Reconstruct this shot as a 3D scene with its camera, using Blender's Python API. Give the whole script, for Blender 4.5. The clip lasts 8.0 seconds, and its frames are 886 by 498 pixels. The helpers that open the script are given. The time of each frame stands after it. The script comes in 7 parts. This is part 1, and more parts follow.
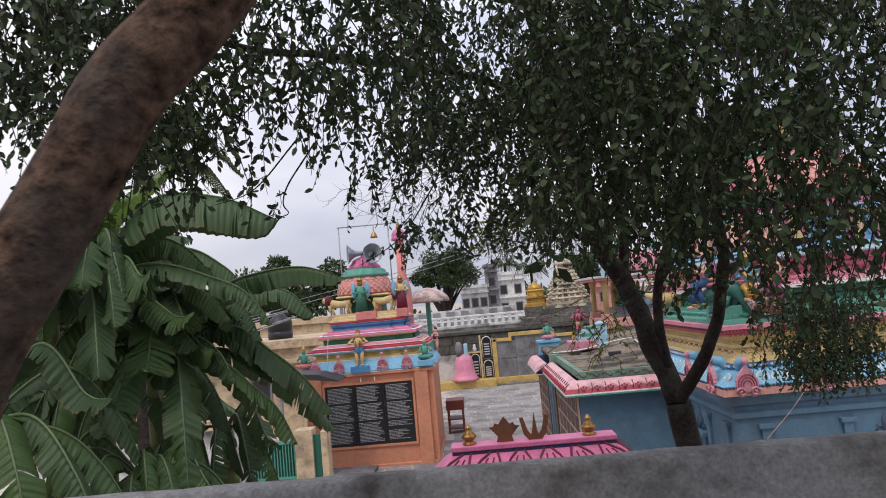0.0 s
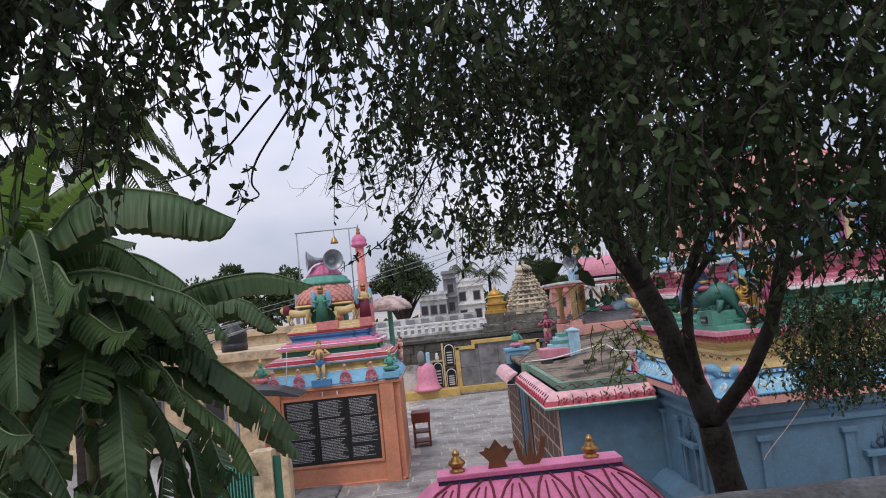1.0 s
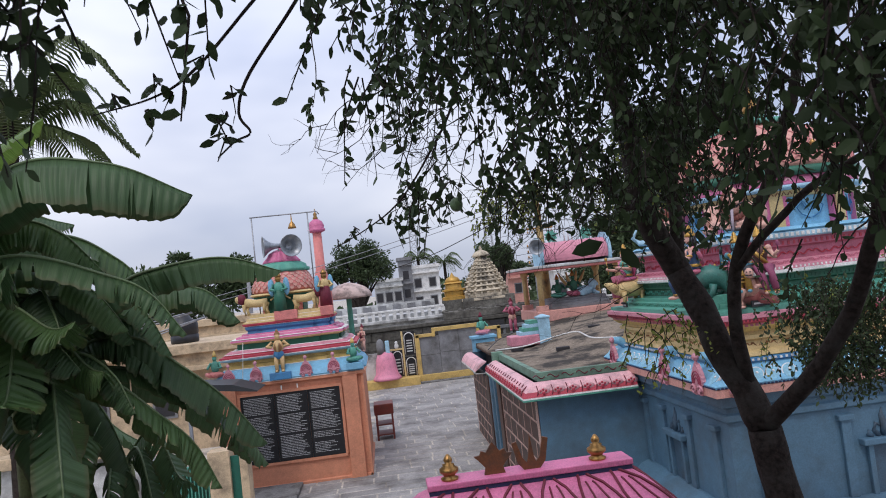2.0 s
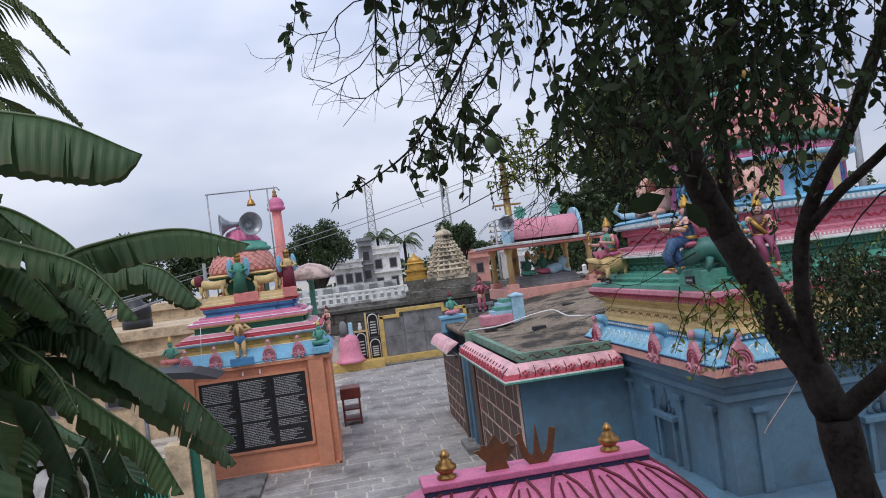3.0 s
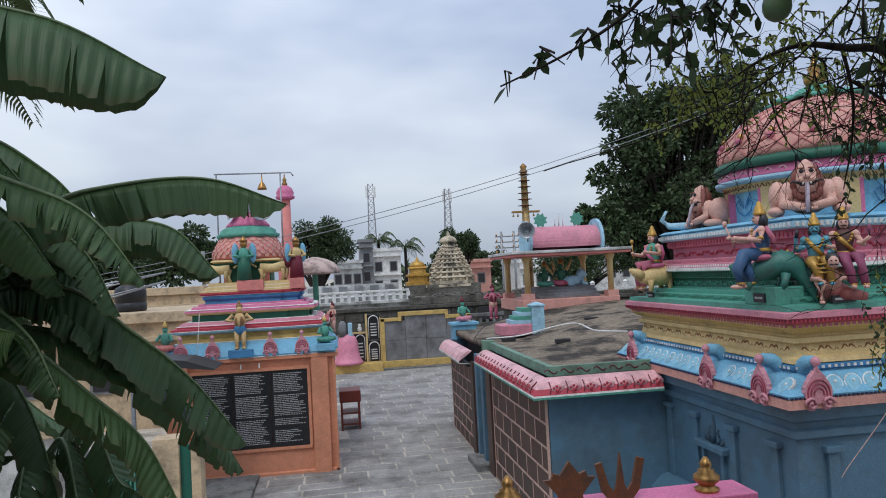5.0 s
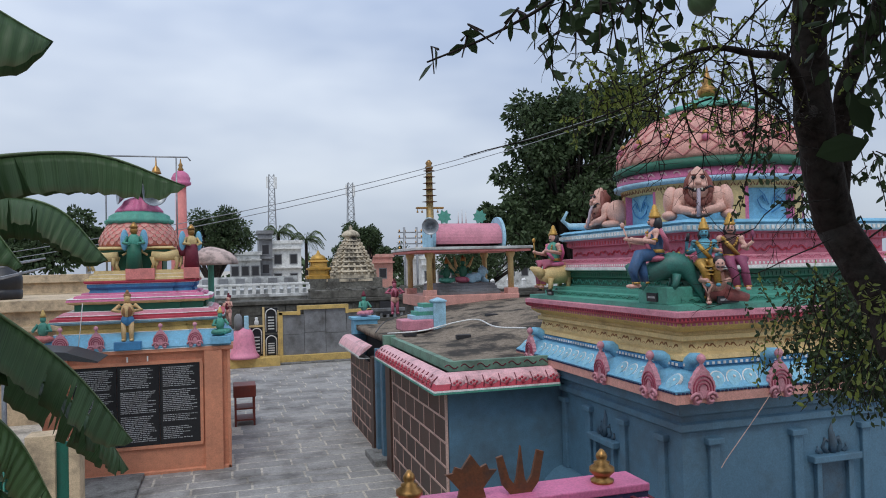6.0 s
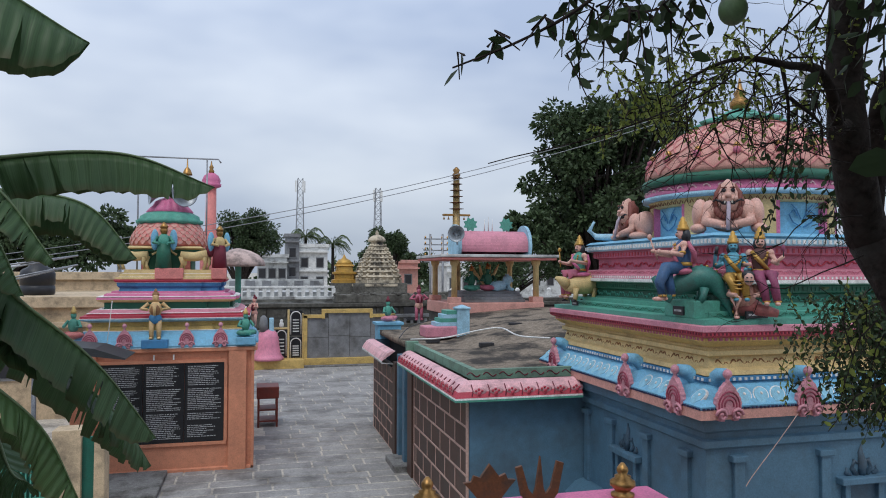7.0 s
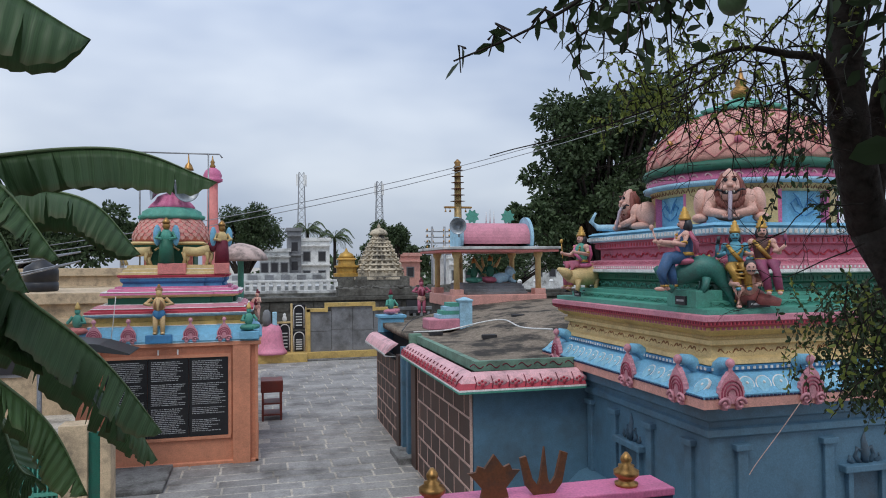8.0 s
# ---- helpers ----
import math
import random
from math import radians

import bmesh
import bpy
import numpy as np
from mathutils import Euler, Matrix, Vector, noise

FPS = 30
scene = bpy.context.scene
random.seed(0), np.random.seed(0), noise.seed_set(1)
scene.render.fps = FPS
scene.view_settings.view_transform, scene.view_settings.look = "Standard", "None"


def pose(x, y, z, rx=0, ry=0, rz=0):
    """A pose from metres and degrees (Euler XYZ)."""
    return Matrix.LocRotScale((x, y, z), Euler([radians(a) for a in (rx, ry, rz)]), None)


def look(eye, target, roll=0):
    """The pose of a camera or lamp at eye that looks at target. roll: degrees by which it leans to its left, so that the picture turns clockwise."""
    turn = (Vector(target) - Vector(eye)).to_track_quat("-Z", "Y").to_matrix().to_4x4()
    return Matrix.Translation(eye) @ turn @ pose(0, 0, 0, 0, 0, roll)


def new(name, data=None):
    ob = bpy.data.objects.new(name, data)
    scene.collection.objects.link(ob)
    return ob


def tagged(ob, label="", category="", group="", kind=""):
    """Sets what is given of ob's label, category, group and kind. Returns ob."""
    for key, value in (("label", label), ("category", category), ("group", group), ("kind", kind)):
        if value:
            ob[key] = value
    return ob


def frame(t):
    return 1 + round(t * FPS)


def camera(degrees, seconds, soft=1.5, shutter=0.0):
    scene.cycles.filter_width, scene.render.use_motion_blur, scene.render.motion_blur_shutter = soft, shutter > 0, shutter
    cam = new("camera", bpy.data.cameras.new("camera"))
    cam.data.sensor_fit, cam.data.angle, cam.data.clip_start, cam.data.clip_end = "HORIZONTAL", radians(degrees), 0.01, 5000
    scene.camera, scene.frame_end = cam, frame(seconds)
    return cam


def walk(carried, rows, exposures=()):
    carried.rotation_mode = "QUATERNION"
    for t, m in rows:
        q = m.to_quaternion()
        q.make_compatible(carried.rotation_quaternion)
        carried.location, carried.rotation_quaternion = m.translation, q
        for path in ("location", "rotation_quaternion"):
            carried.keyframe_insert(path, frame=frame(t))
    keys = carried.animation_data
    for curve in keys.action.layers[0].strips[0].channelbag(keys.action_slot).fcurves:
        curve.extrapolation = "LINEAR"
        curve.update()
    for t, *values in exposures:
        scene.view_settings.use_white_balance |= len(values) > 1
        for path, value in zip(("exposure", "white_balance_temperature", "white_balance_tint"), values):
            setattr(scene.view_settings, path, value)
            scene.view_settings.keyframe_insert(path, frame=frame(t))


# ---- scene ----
cam = camera(63.9, 8.0, soft=1.0, shutter=0.1)
PATH = [
    (0, (0.62, -0.05, 4.023), (0.546, 1.943, 4.174), -5.2),
    (0.5, (0.488, 0.409, 4.046), (0.539, 2.404, 4.18), -6.3),
    (1, (0.326, 0.821, 4.064), (0.38, 2.814, 4.223), -6.0),
    (1.2, (0.252, 0.973, 4.078), (0.273, 2.968, 4.203), -6.6),
    (2.3, (-0.017, 1.879, 4.106), (0.203, 3.864, 4.206), -6.5),
    (2.5, (-0.044, 2.042, 4.108), (0.126, 4.032, 4.196), -7.6),
    (3, (-0.172, 2.401, 4.08), (0.123, 4.379, 4.12), -7.2),
    (3.5, (-0.321, 2.756, 4.122), (-0.066, 4.739, 4.196), -6.5),
    (4, (-0.413, 3.089, 4.044), (-0.07, 5.059, 4.085), -6.2),
    (4.2, (-0.429, 3.201, 4.05), (-0.092, 5.171, 4.116), -5.2),
    (5.3, (-0.558, 3.514, 3.921), (-0.223, 5.485, 3.985), -2.0),
    (5.5, (-0.552, 3.535, 3.926), (-0.088, 5.48, 3.984), -1.7),
    (6, (-0.563, 3.542, 3.92), (0.011, 5.457, 3.964), -1.4),
    (6.5, (-0.558, 3.557, 3.91), (-0.017, 5.482, 3.946), -0.4),
    (7, (-0.552, 3.544, 3.917), (-0.048, 5.478, 3.982), 0.1),
    (7.5, (-0.561, 3.538, 3.915), (-0.095, 5.482, 3.97), -0.3),
    (8, (-0.558, 3.532, 3.916), (-0.059, 5.468, 3.96), -0.5),
]
walk(cam, [(t, look(eye, target, roll)) for t, eye, target, roll in PATH],
     exposures=[(0.0, 0.27, 7050, 17), (1.0, 0.19, 6800, 17), (2.5, 0.18, 6500, 14), (3.5, 0.09, 6500, 13), (4.6, 0.02, 6430, 9), (5.5, 0.0, 6380, 8), (8.0, 0.0, 6380, 8)])

# ---- world, sun and sky ----
world = bpy.data.worlds.new("overcast_sky")
scene.world = world
world.use_nodes = True
wn, wl = world.node_tree.nodes, world.node_tree.links
wn.clear()
w_out, w_bg, w_sky = wn.new("ShaderNodeOutputWorld"), wn.new("ShaderNodeBackground"), wn.new("ShaderNodeTexSky")
w_sky.sky_type, w_sky.sun_disc, w_sky.sun_elevation, w_sky.sun_rotation = "NISHITA", False, radians(52), radians(200)
w_scale = wn.new("ShaderNodeVectorMath")
w_scale.operation = "SCALE"
w_scale.inputs["Scale"].default_value = 0.09
w_tc, w_map, w_noise, w_ramp, w_mix = (wn.new(n) for n in ("ShaderNodeTexCoord", "ShaderNodeMapping", "ShaderNodeTexNoise", "ShaderNodeValToRGB", "ShaderNodeMix"))
w_map.inputs["Scale"].default_value = (1.0, 1.0, 2.6)
w_map.inputs["Location"].default_value = (0.35, 0.1, 0.0)
w_noise.inputs["Scale"].default_value, w_noise.inputs["Detail"].default_value, w_noise.inputs["Roughness"].default_value = 1.7, 4.0, 0.5
w_ramp.color_ramp.elements[0].position, w_ramp.color_ramp.elements[0].color = 0.36, (0.44, 0.52, 0.70, 1)
w_ramp.color_ramp.elements[1].position, w_ramp.color_ramp.elements[1].color = 0.63, (0.84, 0.895, 1.0, 1)
w_mix.data_type = "RGBA"
w_mix.inputs["Factor"].default_value = 0.86
wl.new(w_tc.outputs["Generated"], w_map.inputs["Vector"])
wl.new(w_map.outputs["Vector"], w_noise.inputs["Vector"])
wl.new(w_noise.outputs["Fac"], w_ramp.inputs["Fac"])
wl.new(w_sky.outputs["Color"], w_scale.inputs[0])
wl.new(w_scale.outputs["Vector"], w_mix.inputs["A"])
wl.new(w_ramp.outputs["Color"], w_mix.inputs["B"])
w_sep, w_up, w_law = (wn.new(n) for n in ("ShaderNodeSeparateXYZ", "ShaderNodeMapRange", "ShaderNodeVectorMath"))
w_up.inputs["From Min"].default_value, w_up.inputs["From Max"].default_value = 0.0, 0.5
w_up.inputs["To Min"].default_value, w_up.inputs["To Max"].default_value = 0.74, 1.34
w_law.operation = "SCALE"
wl.new(w_tc.outputs["Generated"], w_sep.inputs["Vector"])
wl.new(w_sep.outputs["Z"], w_up.inputs["Value"])
wl.new(w_mix.outputs["Result"], w_law.inputs[0])
wl.new(w_up.outputs["Result"], w_law.inputs["Scale"])
wl.new(w_law.outputs["Vector"], w_bg.inputs["Color"])
w_bg.inputs["Strength"].default_value = 1.0
wl.new(w_bg.outputs["Background"], w_out.inputs["Surface"])
sun = new("sun", bpy.data.lights.new("sun", "SUN"))
sun.data.energy, sun.data.angle, sun.data.color = 1.1, radians(20), (1.0, 0.95, 0.88)
sun.matrix_world = look((-6, -14, 26), (0, 0, 0))
scene.view_settings.exposure = 0.0

# ---- materials ----
def material(name, color, rough=0.7, metal=0.0, vary=0.16, grime=0.2, scale=3.0, bump=0.15, grain=60.0, dirt=(0.05, 0.045, 0.04), each=0.0):
    """Paint, stone or wood: base colour, soft mottling at one scale, stains at a larger one, fine relief."""
    m = bpy.data.materials.new(name)
    m.use_nodes = True
    n, l = m.node_tree.nodes, m.node_tree.links
    b = n["Principled BSDF"]
    b.inputs["Roughness"].default_value, b.inputs["Metallic"].default_value = rough, metal
    b.inputs["Specular IOR Level"].default_value = 0.15 if rough > 0.9 else 0.5
    tc = n.new("ShaderNodeTexCoord")
    geo = n.new("ShaderNodeNewGeometry")
    big, fine, r1, r2 = n.new("ShaderNodeTexNoise"), n.new("ShaderNodeTexNoise"), n.new("ShaderNodeMapRange"), n.new("ShaderNodeMapRange")
    big.inputs["Scale"].default_value, big.inputs["Detail"].default_value, big.inputs["Roughness"].default_value = scale, 6.0, 0.65
    fine.inputs["Scale"].default_value, fine.inputs["Detail"].default_value = grain, 3.0
    for t in (big, fine):
        l.new(geo.outputs["Position"], t.inputs["Vector"])
    r1.inputs["From Min"].default_value, r1.inputs["From Max"].default_value = 0.46, 0.72
    r1.inputs["To Min"].default_value, r1.inputs["To Max"].default_value = 0.0, grime * 2.2
    l.new(big.outputs["Fac"], r1.inputs["Value"])
    mid, both = n.new("ShaderNodeTexNoise"), n.new("ShaderNodeMath")
    mid.inputs["Scale"].default_value, mid.inputs["Detail"].default_value, mid.inputs["Roughness"].default_value = scale * 5, 5.0, 0.7
    l.new(geo.outputs["Position"], mid.inputs["Vector"])
    both.operation = "ADD"
    l.new(fine.outputs["Fac"], both.inputs[0])
    l.new(mid.outputs["Fac"], both.inputs[1])
    r2.inputs["From Min"].default_value, r2.inputs["From Max"].default_value = 0.6, 1.4
    r2.inputs["To Min"].default_value, r2.inputs["To Max"].default_value = 1 - vary * 1.5, 1 + vary * 1.5
    l.new(both.outputs["Value"], r2.inputs["Value"])
    shade = n.new("ShaderNodeVectorMath")
    shade.operation = "SCALE"
    shade.inputs[0].default_value = color
    if each:
        oi, r3, mul = n.new("ShaderNodeObjectInfo"), n.new("ShaderNodeMapRange"), n.new("ShaderNodeMath")
        r3.inputs["To Min"].default_value, r3.inputs["To Max"].default_value = 1 - each, 1 + each
        mul.operation = "MULTIPLY"
        l.new(oi.outputs["Random"], r3.inputs["Value"])
        l.new(r3.outputs["Result"], mul.inputs[0])
        l.new(r2.outputs["Result"], mul.inputs[1])
        l.new(mul.outputs["Value"], shade.inputs["Scale"])
    else:
        l.new(r2.outputs["Result"], shade.inputs["Scale"])
    mix = n.new("ShaderNodeMix")
    mix.data_type = "RGBA"
    mix.inputs["B"].default_value = (*dirt, 1)
    l.new(r1.outputs["Result"], mix.inputs["Factor"])
    l.new(shade.outputs["Vector"], mix.inputs["A"])
    l.new(mix.outputs["Result"], b.inputs["Base Color"])
    bp = n.new("ShaderNodeBump")
    bp.inputs["Strength"].default_value, bp.inputs["Distance"].default_value = bump, 0.01
    l.new(fine.outputs["Fac"], bp.inputs["Height"])
    l.new(bp.outputs["Normal"], b.inputs["Normal"])
    return m


def leaf_material(name, color, rough=0.45, spread=0.35, through_light=0.25):
    """Leaves: each island its own green, some light coming through."""
    m = bpy.data.materials.new(name)
    m.use_nodes = True
    n, l = m.node_tree.nodes, m.node_tree.links
    b = n["Principled BSDF"]
    b.inputs["Roughness"].default_value = rough
    b.inputs["Specular IOR Level"].default_value = 0.3
    geo, r, s, no = n.new("ShaderNodeNewGeometry"), n.new("ShaderNodeMapRange"), n.new("ShaderNodeVectorMath"), n.new("ShaderNodeTexNoise")
    no.inputs["Scale"].default_value = 5.0
    l.new(geo.outputs["Position"], no.inputs["Vector"])
    add = n.new("ShaderNodeMath")
    add.operation = "ADD"
    l.new(geo.outputs["Random Per Island"], add.inputs[0])
    l.new(no.outputs["Fac"], add.inputs[1])
    r.inputs["From Max"].default_value = 2.0
    r.inputs["To Min"].default_value, r.inputs["To Max"].default_value = 1 - spread * 1.6, 1 + spread * 1.6
    l.new(add.outputs["Value"], r.inputs["Value"])
    s.operation = "SCALE"
    s.inputs[0].default_value = color
    l.new(r.outputs["Result"], s.inputs["Scale"])
    l.new(s.outputs["Vector"], b.inputs["Base Color"])
    tr, mx = n.new("ShaderNodeBsdfTranslucent"), n.new("ShaderNodeMixShader")
    mx.inputs["Fac"].default_value = through_light
    l.new(s.outputs["Vector"], tr.inputs["Color"])
    l.new(b.outputs["BSDF"], mx.inputs[1])
    l.new(tr.outputs["BSDF"], mx.inputs[2])
    l.new(mx.outputs["Shader"], n["Material Output"].inputs["Surface"])
    return m


ORANGE = material("orange_wall_paint", (0.61, 0.25, 0.145), 0.75, grime=0.12, scale=1.6)
BLUE = material("steel_blue_wall_paint", (0.075, 0.16, 0.235), 0.6, grime=0.22, scale=1.3, bump=0.1)
BLUE_DARK = material("dark_blue_moulding_paint", (0.05, 0.10, 0.15), 0.6, grime=0.25)
SKYBLUE = material("sky_blue_paint", (0.17, 0.42, 0.60), 0.6, grime=0.12)
PALEBLUE = material("pale_blue_paint", (0.33, 0.55, 0.68), 0.65, grime=0.2)
ROYAL = material("royal_blue_paint", (0.05, 0.21, 0.42), 0.6, grime=0.15)
PINK = material("pink_paint", (0.60, 0.235, 0.30), 0.6, grime=0.14)
HOTPINK = material("magenta_pink_paint", (0.58, 0.15, 0.29), 0.55, grime=0.12)
ROSE = material("rose_paint", (0.45, 0.125, 0.19), 0.6, grime=0.14)
SALMON = material("salmon_paint", (0.60, 0.30, 0.25), 0.65, grime=0.16)
CORAL = material("coral_paint", (0.66, 0.22, 0.2), 0.65, grime=0.14)
RED = material("crimson_paint", (0.46, 0.05, 0.08), 0.6, grime=0.12)
MAROON = material("maroon_line_paint", (0.14, 0.012, 0.03), 0.7, grime=0.1)
NAVY = material("dark_navy_paint", (0.02, 0.02, 0.07), 0.7, grime=0.1)
GREEN = material("jade_green_paint", (0.08, 0.31, 0.235), 0.6, grime=0.16)
DKGREEN = material("dark_green_paint", (0.014, 0.115, 0.07), 0.6, grime=0.16)
CREAM = material("cream_yellow_paint", (0.60, 0.45, 0.21), 0.7, grime=0.17, dirt=(0.16, 0.1, 0.05))
YELLOW = material("yellow_ochre_paint", (0.58, 0.40, 0.13), 0.7, grime=0.2)
BEIGE = material("beige_plaster", (0.56, 0.43, 0.28), 0.8, grime=0.3)
WHITE = material("white_paint", (0.72, 0.72, 0.70), 0.65, grime=0.2)
DIRTYWHITE = material("weathered_white_wash", (0.55, 0.56, 0.55), 0.8, grime=0.5, scale=1.0)
FLESH = material("pale_pink_statue_paint", (0.64, 0.37, 0.30), 0.6, grime=0.12)
GOLD = material("gold_paint", (0.50, 0.29, 0.06), 0.45, metal=0.4, grime=0.2)
BRASS = material("aged_brass", (0.38, 0.21, 0.07), 0.38, metal=0.85, grime=0.3)
BLACKSTONE = material("polished_black_granite", (0.012, 0.013, 0.016), 0.3, grime=0.05, vary=0.3)
LETTER = material("grey_white_engraved_paint", (0.40, 0.41, 0.42), 0.8)
CONCRETE = material("weathered_grey_concrete", (0.20, 0.20, 0.195), 0.9, grime=0.55, scale=2.2, vary=0.3, bump=0.5, grain=40)
ROOFDUST = material("dusty_stained_concrete_roof", (0.22, 0.18, 0.14), 0.95, grime=0.95, scale=1.3, vary=0.4, bump=0.6, grain=25)
FLAG = material("grey_granite_flagstone", (0.30, 0.29, 0.28), 0.7, grime=0.38, scale=0.9, vary=0.22, bump=0.4, grain=30, each=0.16)
GROUND = material("pale_mortar_and_earth", (0.52, 0.48, 0.42), 0.95, grime=0.4, scale=0.9, vary=0.25, bump=0.4, grain=18)
OLDSTONE = material("dark_weathered_stone_wall", (0.13, 0.125, 0.11), 0.95, grime=0.6, scale=0.8, vary=0.35, bump=0.8, grain=9, each=0.3)
GREYSTONE = material("grey_granite_slab", (0.21, 0.215, 0.225), 0.85, grime=0.35, scale=1.2, vary=0.2, each=0.12)
WOODBROWN = material("brown_wooden_slat", (0.060, 0.032, 0.024), 0.5, grime=0.25, scale=4, each=0.25)
PALEBAR = material("pale_pinkish_bar", (0.50, 0.34, 0.29), 0.6, grime=0.15)
RUST = material("rusted_brown_sheet", (0.16, 0.065, 0.028), 0.6, metal=0.3, grime=0.35, scale=8)
REDIRON = material("red_brown_painted_iron", (0.16, 0.03, 0.02), 0.5, grime=0.2)
GREYMETAL = material("grey_painted_metal", (0.30, 0.33, 0.36), 0.4, metal=0.5, grime=0.2)
STEEL = material("galvanised_steel", (0.33, 0.34, 0.36), 0.5, metal=0.6, grime=0.25)
DARKMETAL = material("dark_grey_metal", (0.05, 0.055, 0.06), 0.5, metal=0.4)
BARK = material("dark_brown_bark", (0.028, 0.021, 0.018), 0.95, grime=0.5, scale=7, vary=0.55, bump=1.0, grain=34)
BARKWARM = material("reddish_brown_bark", (0.085, 0.052, 0.036), 0.95, grime=0.55, scale=9, vary=0.6, bump=1.0, grain=45)
DIMGREEN = material("green_painted_iron_gate", (0.012, 0.12, 0.085), 0.5, grime=0.3)
# Near-black that paints in unlit interiors; also colours panes and roof bricks.
NEARBLACK = material("near_black_shade_and_brick", (0.03, 0.03, 0.035), 0.9)
PLASTIC = material("black_plastic", (0.012, 0.014, 0.02), 0.45)
STEM = material("banana_stem", (0.13, 0.16, 0.05), 0.6, grime=0.5, scale=6, dirt=(0.06, 0.035, 0.015))
LEAF = leaf_material("dark_green_leaf", (0.032, 0.054, 0.019), 0.6, 0.45, 0.2)
LEAFLIGHT = leaf_material("yellow_green_leaf", (0.21, 0.25, 0.055), 0.5, 0.4, 0.45)
LEAFFAR = leaf_material("far_tree_leaf", (0.052, 0.080, 0.034), 0.6, 0.45, 0.15)
PALM = leaf_material("palm_leaf", (0.07, 0.10, 0.035), 0.5, 0.35, 0.25)

def blade_material(name, color, rough=0.5, spread=0.35, through_light=0.25):
    """Banana blades: the leaf shader with pale and dark side veins along the rib and browned torn edges."""
    m = leaf_material(name, color, rough, spread, through_light)
    n, l = m.node_tree.nodes, m.node_tree.links
    b, scale = n["Principled BSDF"], next(k for k in n if k.bl_idname == "ShaderNodeVectorMath")
    at, out = n.new("ShaderNodeAttribute"), n.new("ShaderNodeAttribute")
    at.attribute_name, out.attribute_name = "pleat", "edge"
    wave, fine, vein, tint = n.new("ShaderNodeMath"), n.new("ShaderNodeTexNoise"), n.new("ShaderNodeMapRange"), n.new("ShaderNodeVectorMath")
    fine.noise_dimensions = "1D"
    fine.inputs["Scale"].default_value, fine.inputs["Detail"].default_value = 1.6, 4.0
    l.new(at.outputs["Fac"], fine.inputs["W"])
    wave.operation = "SINE"
    l.new(at.outputs["Fac"], wave.inputs[0])
    vein.inputs["From Min"].default_value, vein.inputs["From Max"].default_value = 0.25, 0.75
    vein.inputs["To Min"].default_value, vein.inputs["To Max"].default_value = 0.72, 1.30
    l.new(fine.outputs["Fac"], vein.inputs["Value"])
    tint.operation = "SCALE"
    l.new(scale.outputs["Vector"], tint.inputs[0])
    l.new(vein.outputs["Result"], tint.inputs["Scale"])
    dry, spot, lim = n.new("ShaderNodeMix"), n.new("ShaderNodeTexNoise"), n.new("ShaderNodeMath")
    dry.data_type = "RGBA"
    dry.inputs["B"].default_value = (0.10, 0.075, 0.03, 1)
    spot.inputs["Scale"].default_value, spot.inputs["Detail"].default_value = 9.0, 4.0
    lim.operation = "MULTIPLY"
    edge = n.new("ShaderNodeMapRange")
    edge.inputs["From Min"].default_value, edge.inputs["From Max"].default_value = 0.8, 1.0
    l.new(out.outputs["Fac"], edge.inputs["Value"])
    l.new(edge.outputs["Result"], lim.inputs[0])
    l.new(spot.outputs["Fac"], lim.inputs[1])
    l.new(lim.outputs["Value"], dry.inputs["Factor"])
    l.new(tint.outputs["Vector"], dry.inputs["A"])
    for link in [k for k in l if k.from_socket == scale.outputs["Vector"] and k.to_node != tint]:
        to = link.to_socket
        l.remove(link)
        l.new(dry.outputs["Result"], to)
    bp = n.new("ShaderNodeBump")
    bp.inputs["Strength"].default_value, bp.inputs["Distance"].default_value = 0.6, 0.006
    l.new(wave.outputs["Value"], bp.inputs["Height"])
    l.new(bp.outputs["Normal"], b.inputs["Normal"])
    return m


BANANA = blade_material("banana_leaf", (0.056, 0.106, 0.042), 0.5, 0.35, 0.22)
BANANAMID = blade_material("fresh_banana_leaf", (0.075, 0.140, 0.045), 0.45, 0.3, 0.28)
BANANAYOUNG = blade_material("young_banana_leaf", (0.13, 0.22, 0.045), 0.4, 0.15, 0.4)

# ---- builders ----
BASE = {}


def thing(name, label, category, at=(0, 0, 0), group="", kind=""):
    """An Empty at a thing's base; its parts are given in world metres."""
    e = new(name)
    e.location = at
    BASE[e] = Vector(at)
    return tagged(e, label, category, group, kind)


def part(name, bm, mat, parent, label="", smooth=False):
    """Links a bmesh, in world metres, as one mesh under a thing or a part."""
    me = bpy.data.meshes.new(name)
    base = BASE.get(parent, Vector())
    bmesh.ops.recalc_face_normals(bm, faces=bm.faces)
    bm.transform(Matrix.Translation(-base))
    bm.to_mesh(me)
    bm.free()
    for m in (mat if isinstance(mat, (list, tuple)) else [mat]):
        me.materials.append(m)
    if smooth:
        for p in me.polygons:
            p.use_smooth = True
    ob = new(name, me)
    ob.parent = parent
    BASE[ob] = base
    return tagged(ob, label)


def single(name, bm, mat, label, category, smooth=False, kind="", group="", at=(0, 0, 0)):
    """A thing that is one mesh."""
    ob = part(name, bm, mat, None, "", smooth)
    return tagged(ob, label, category, group, kind)


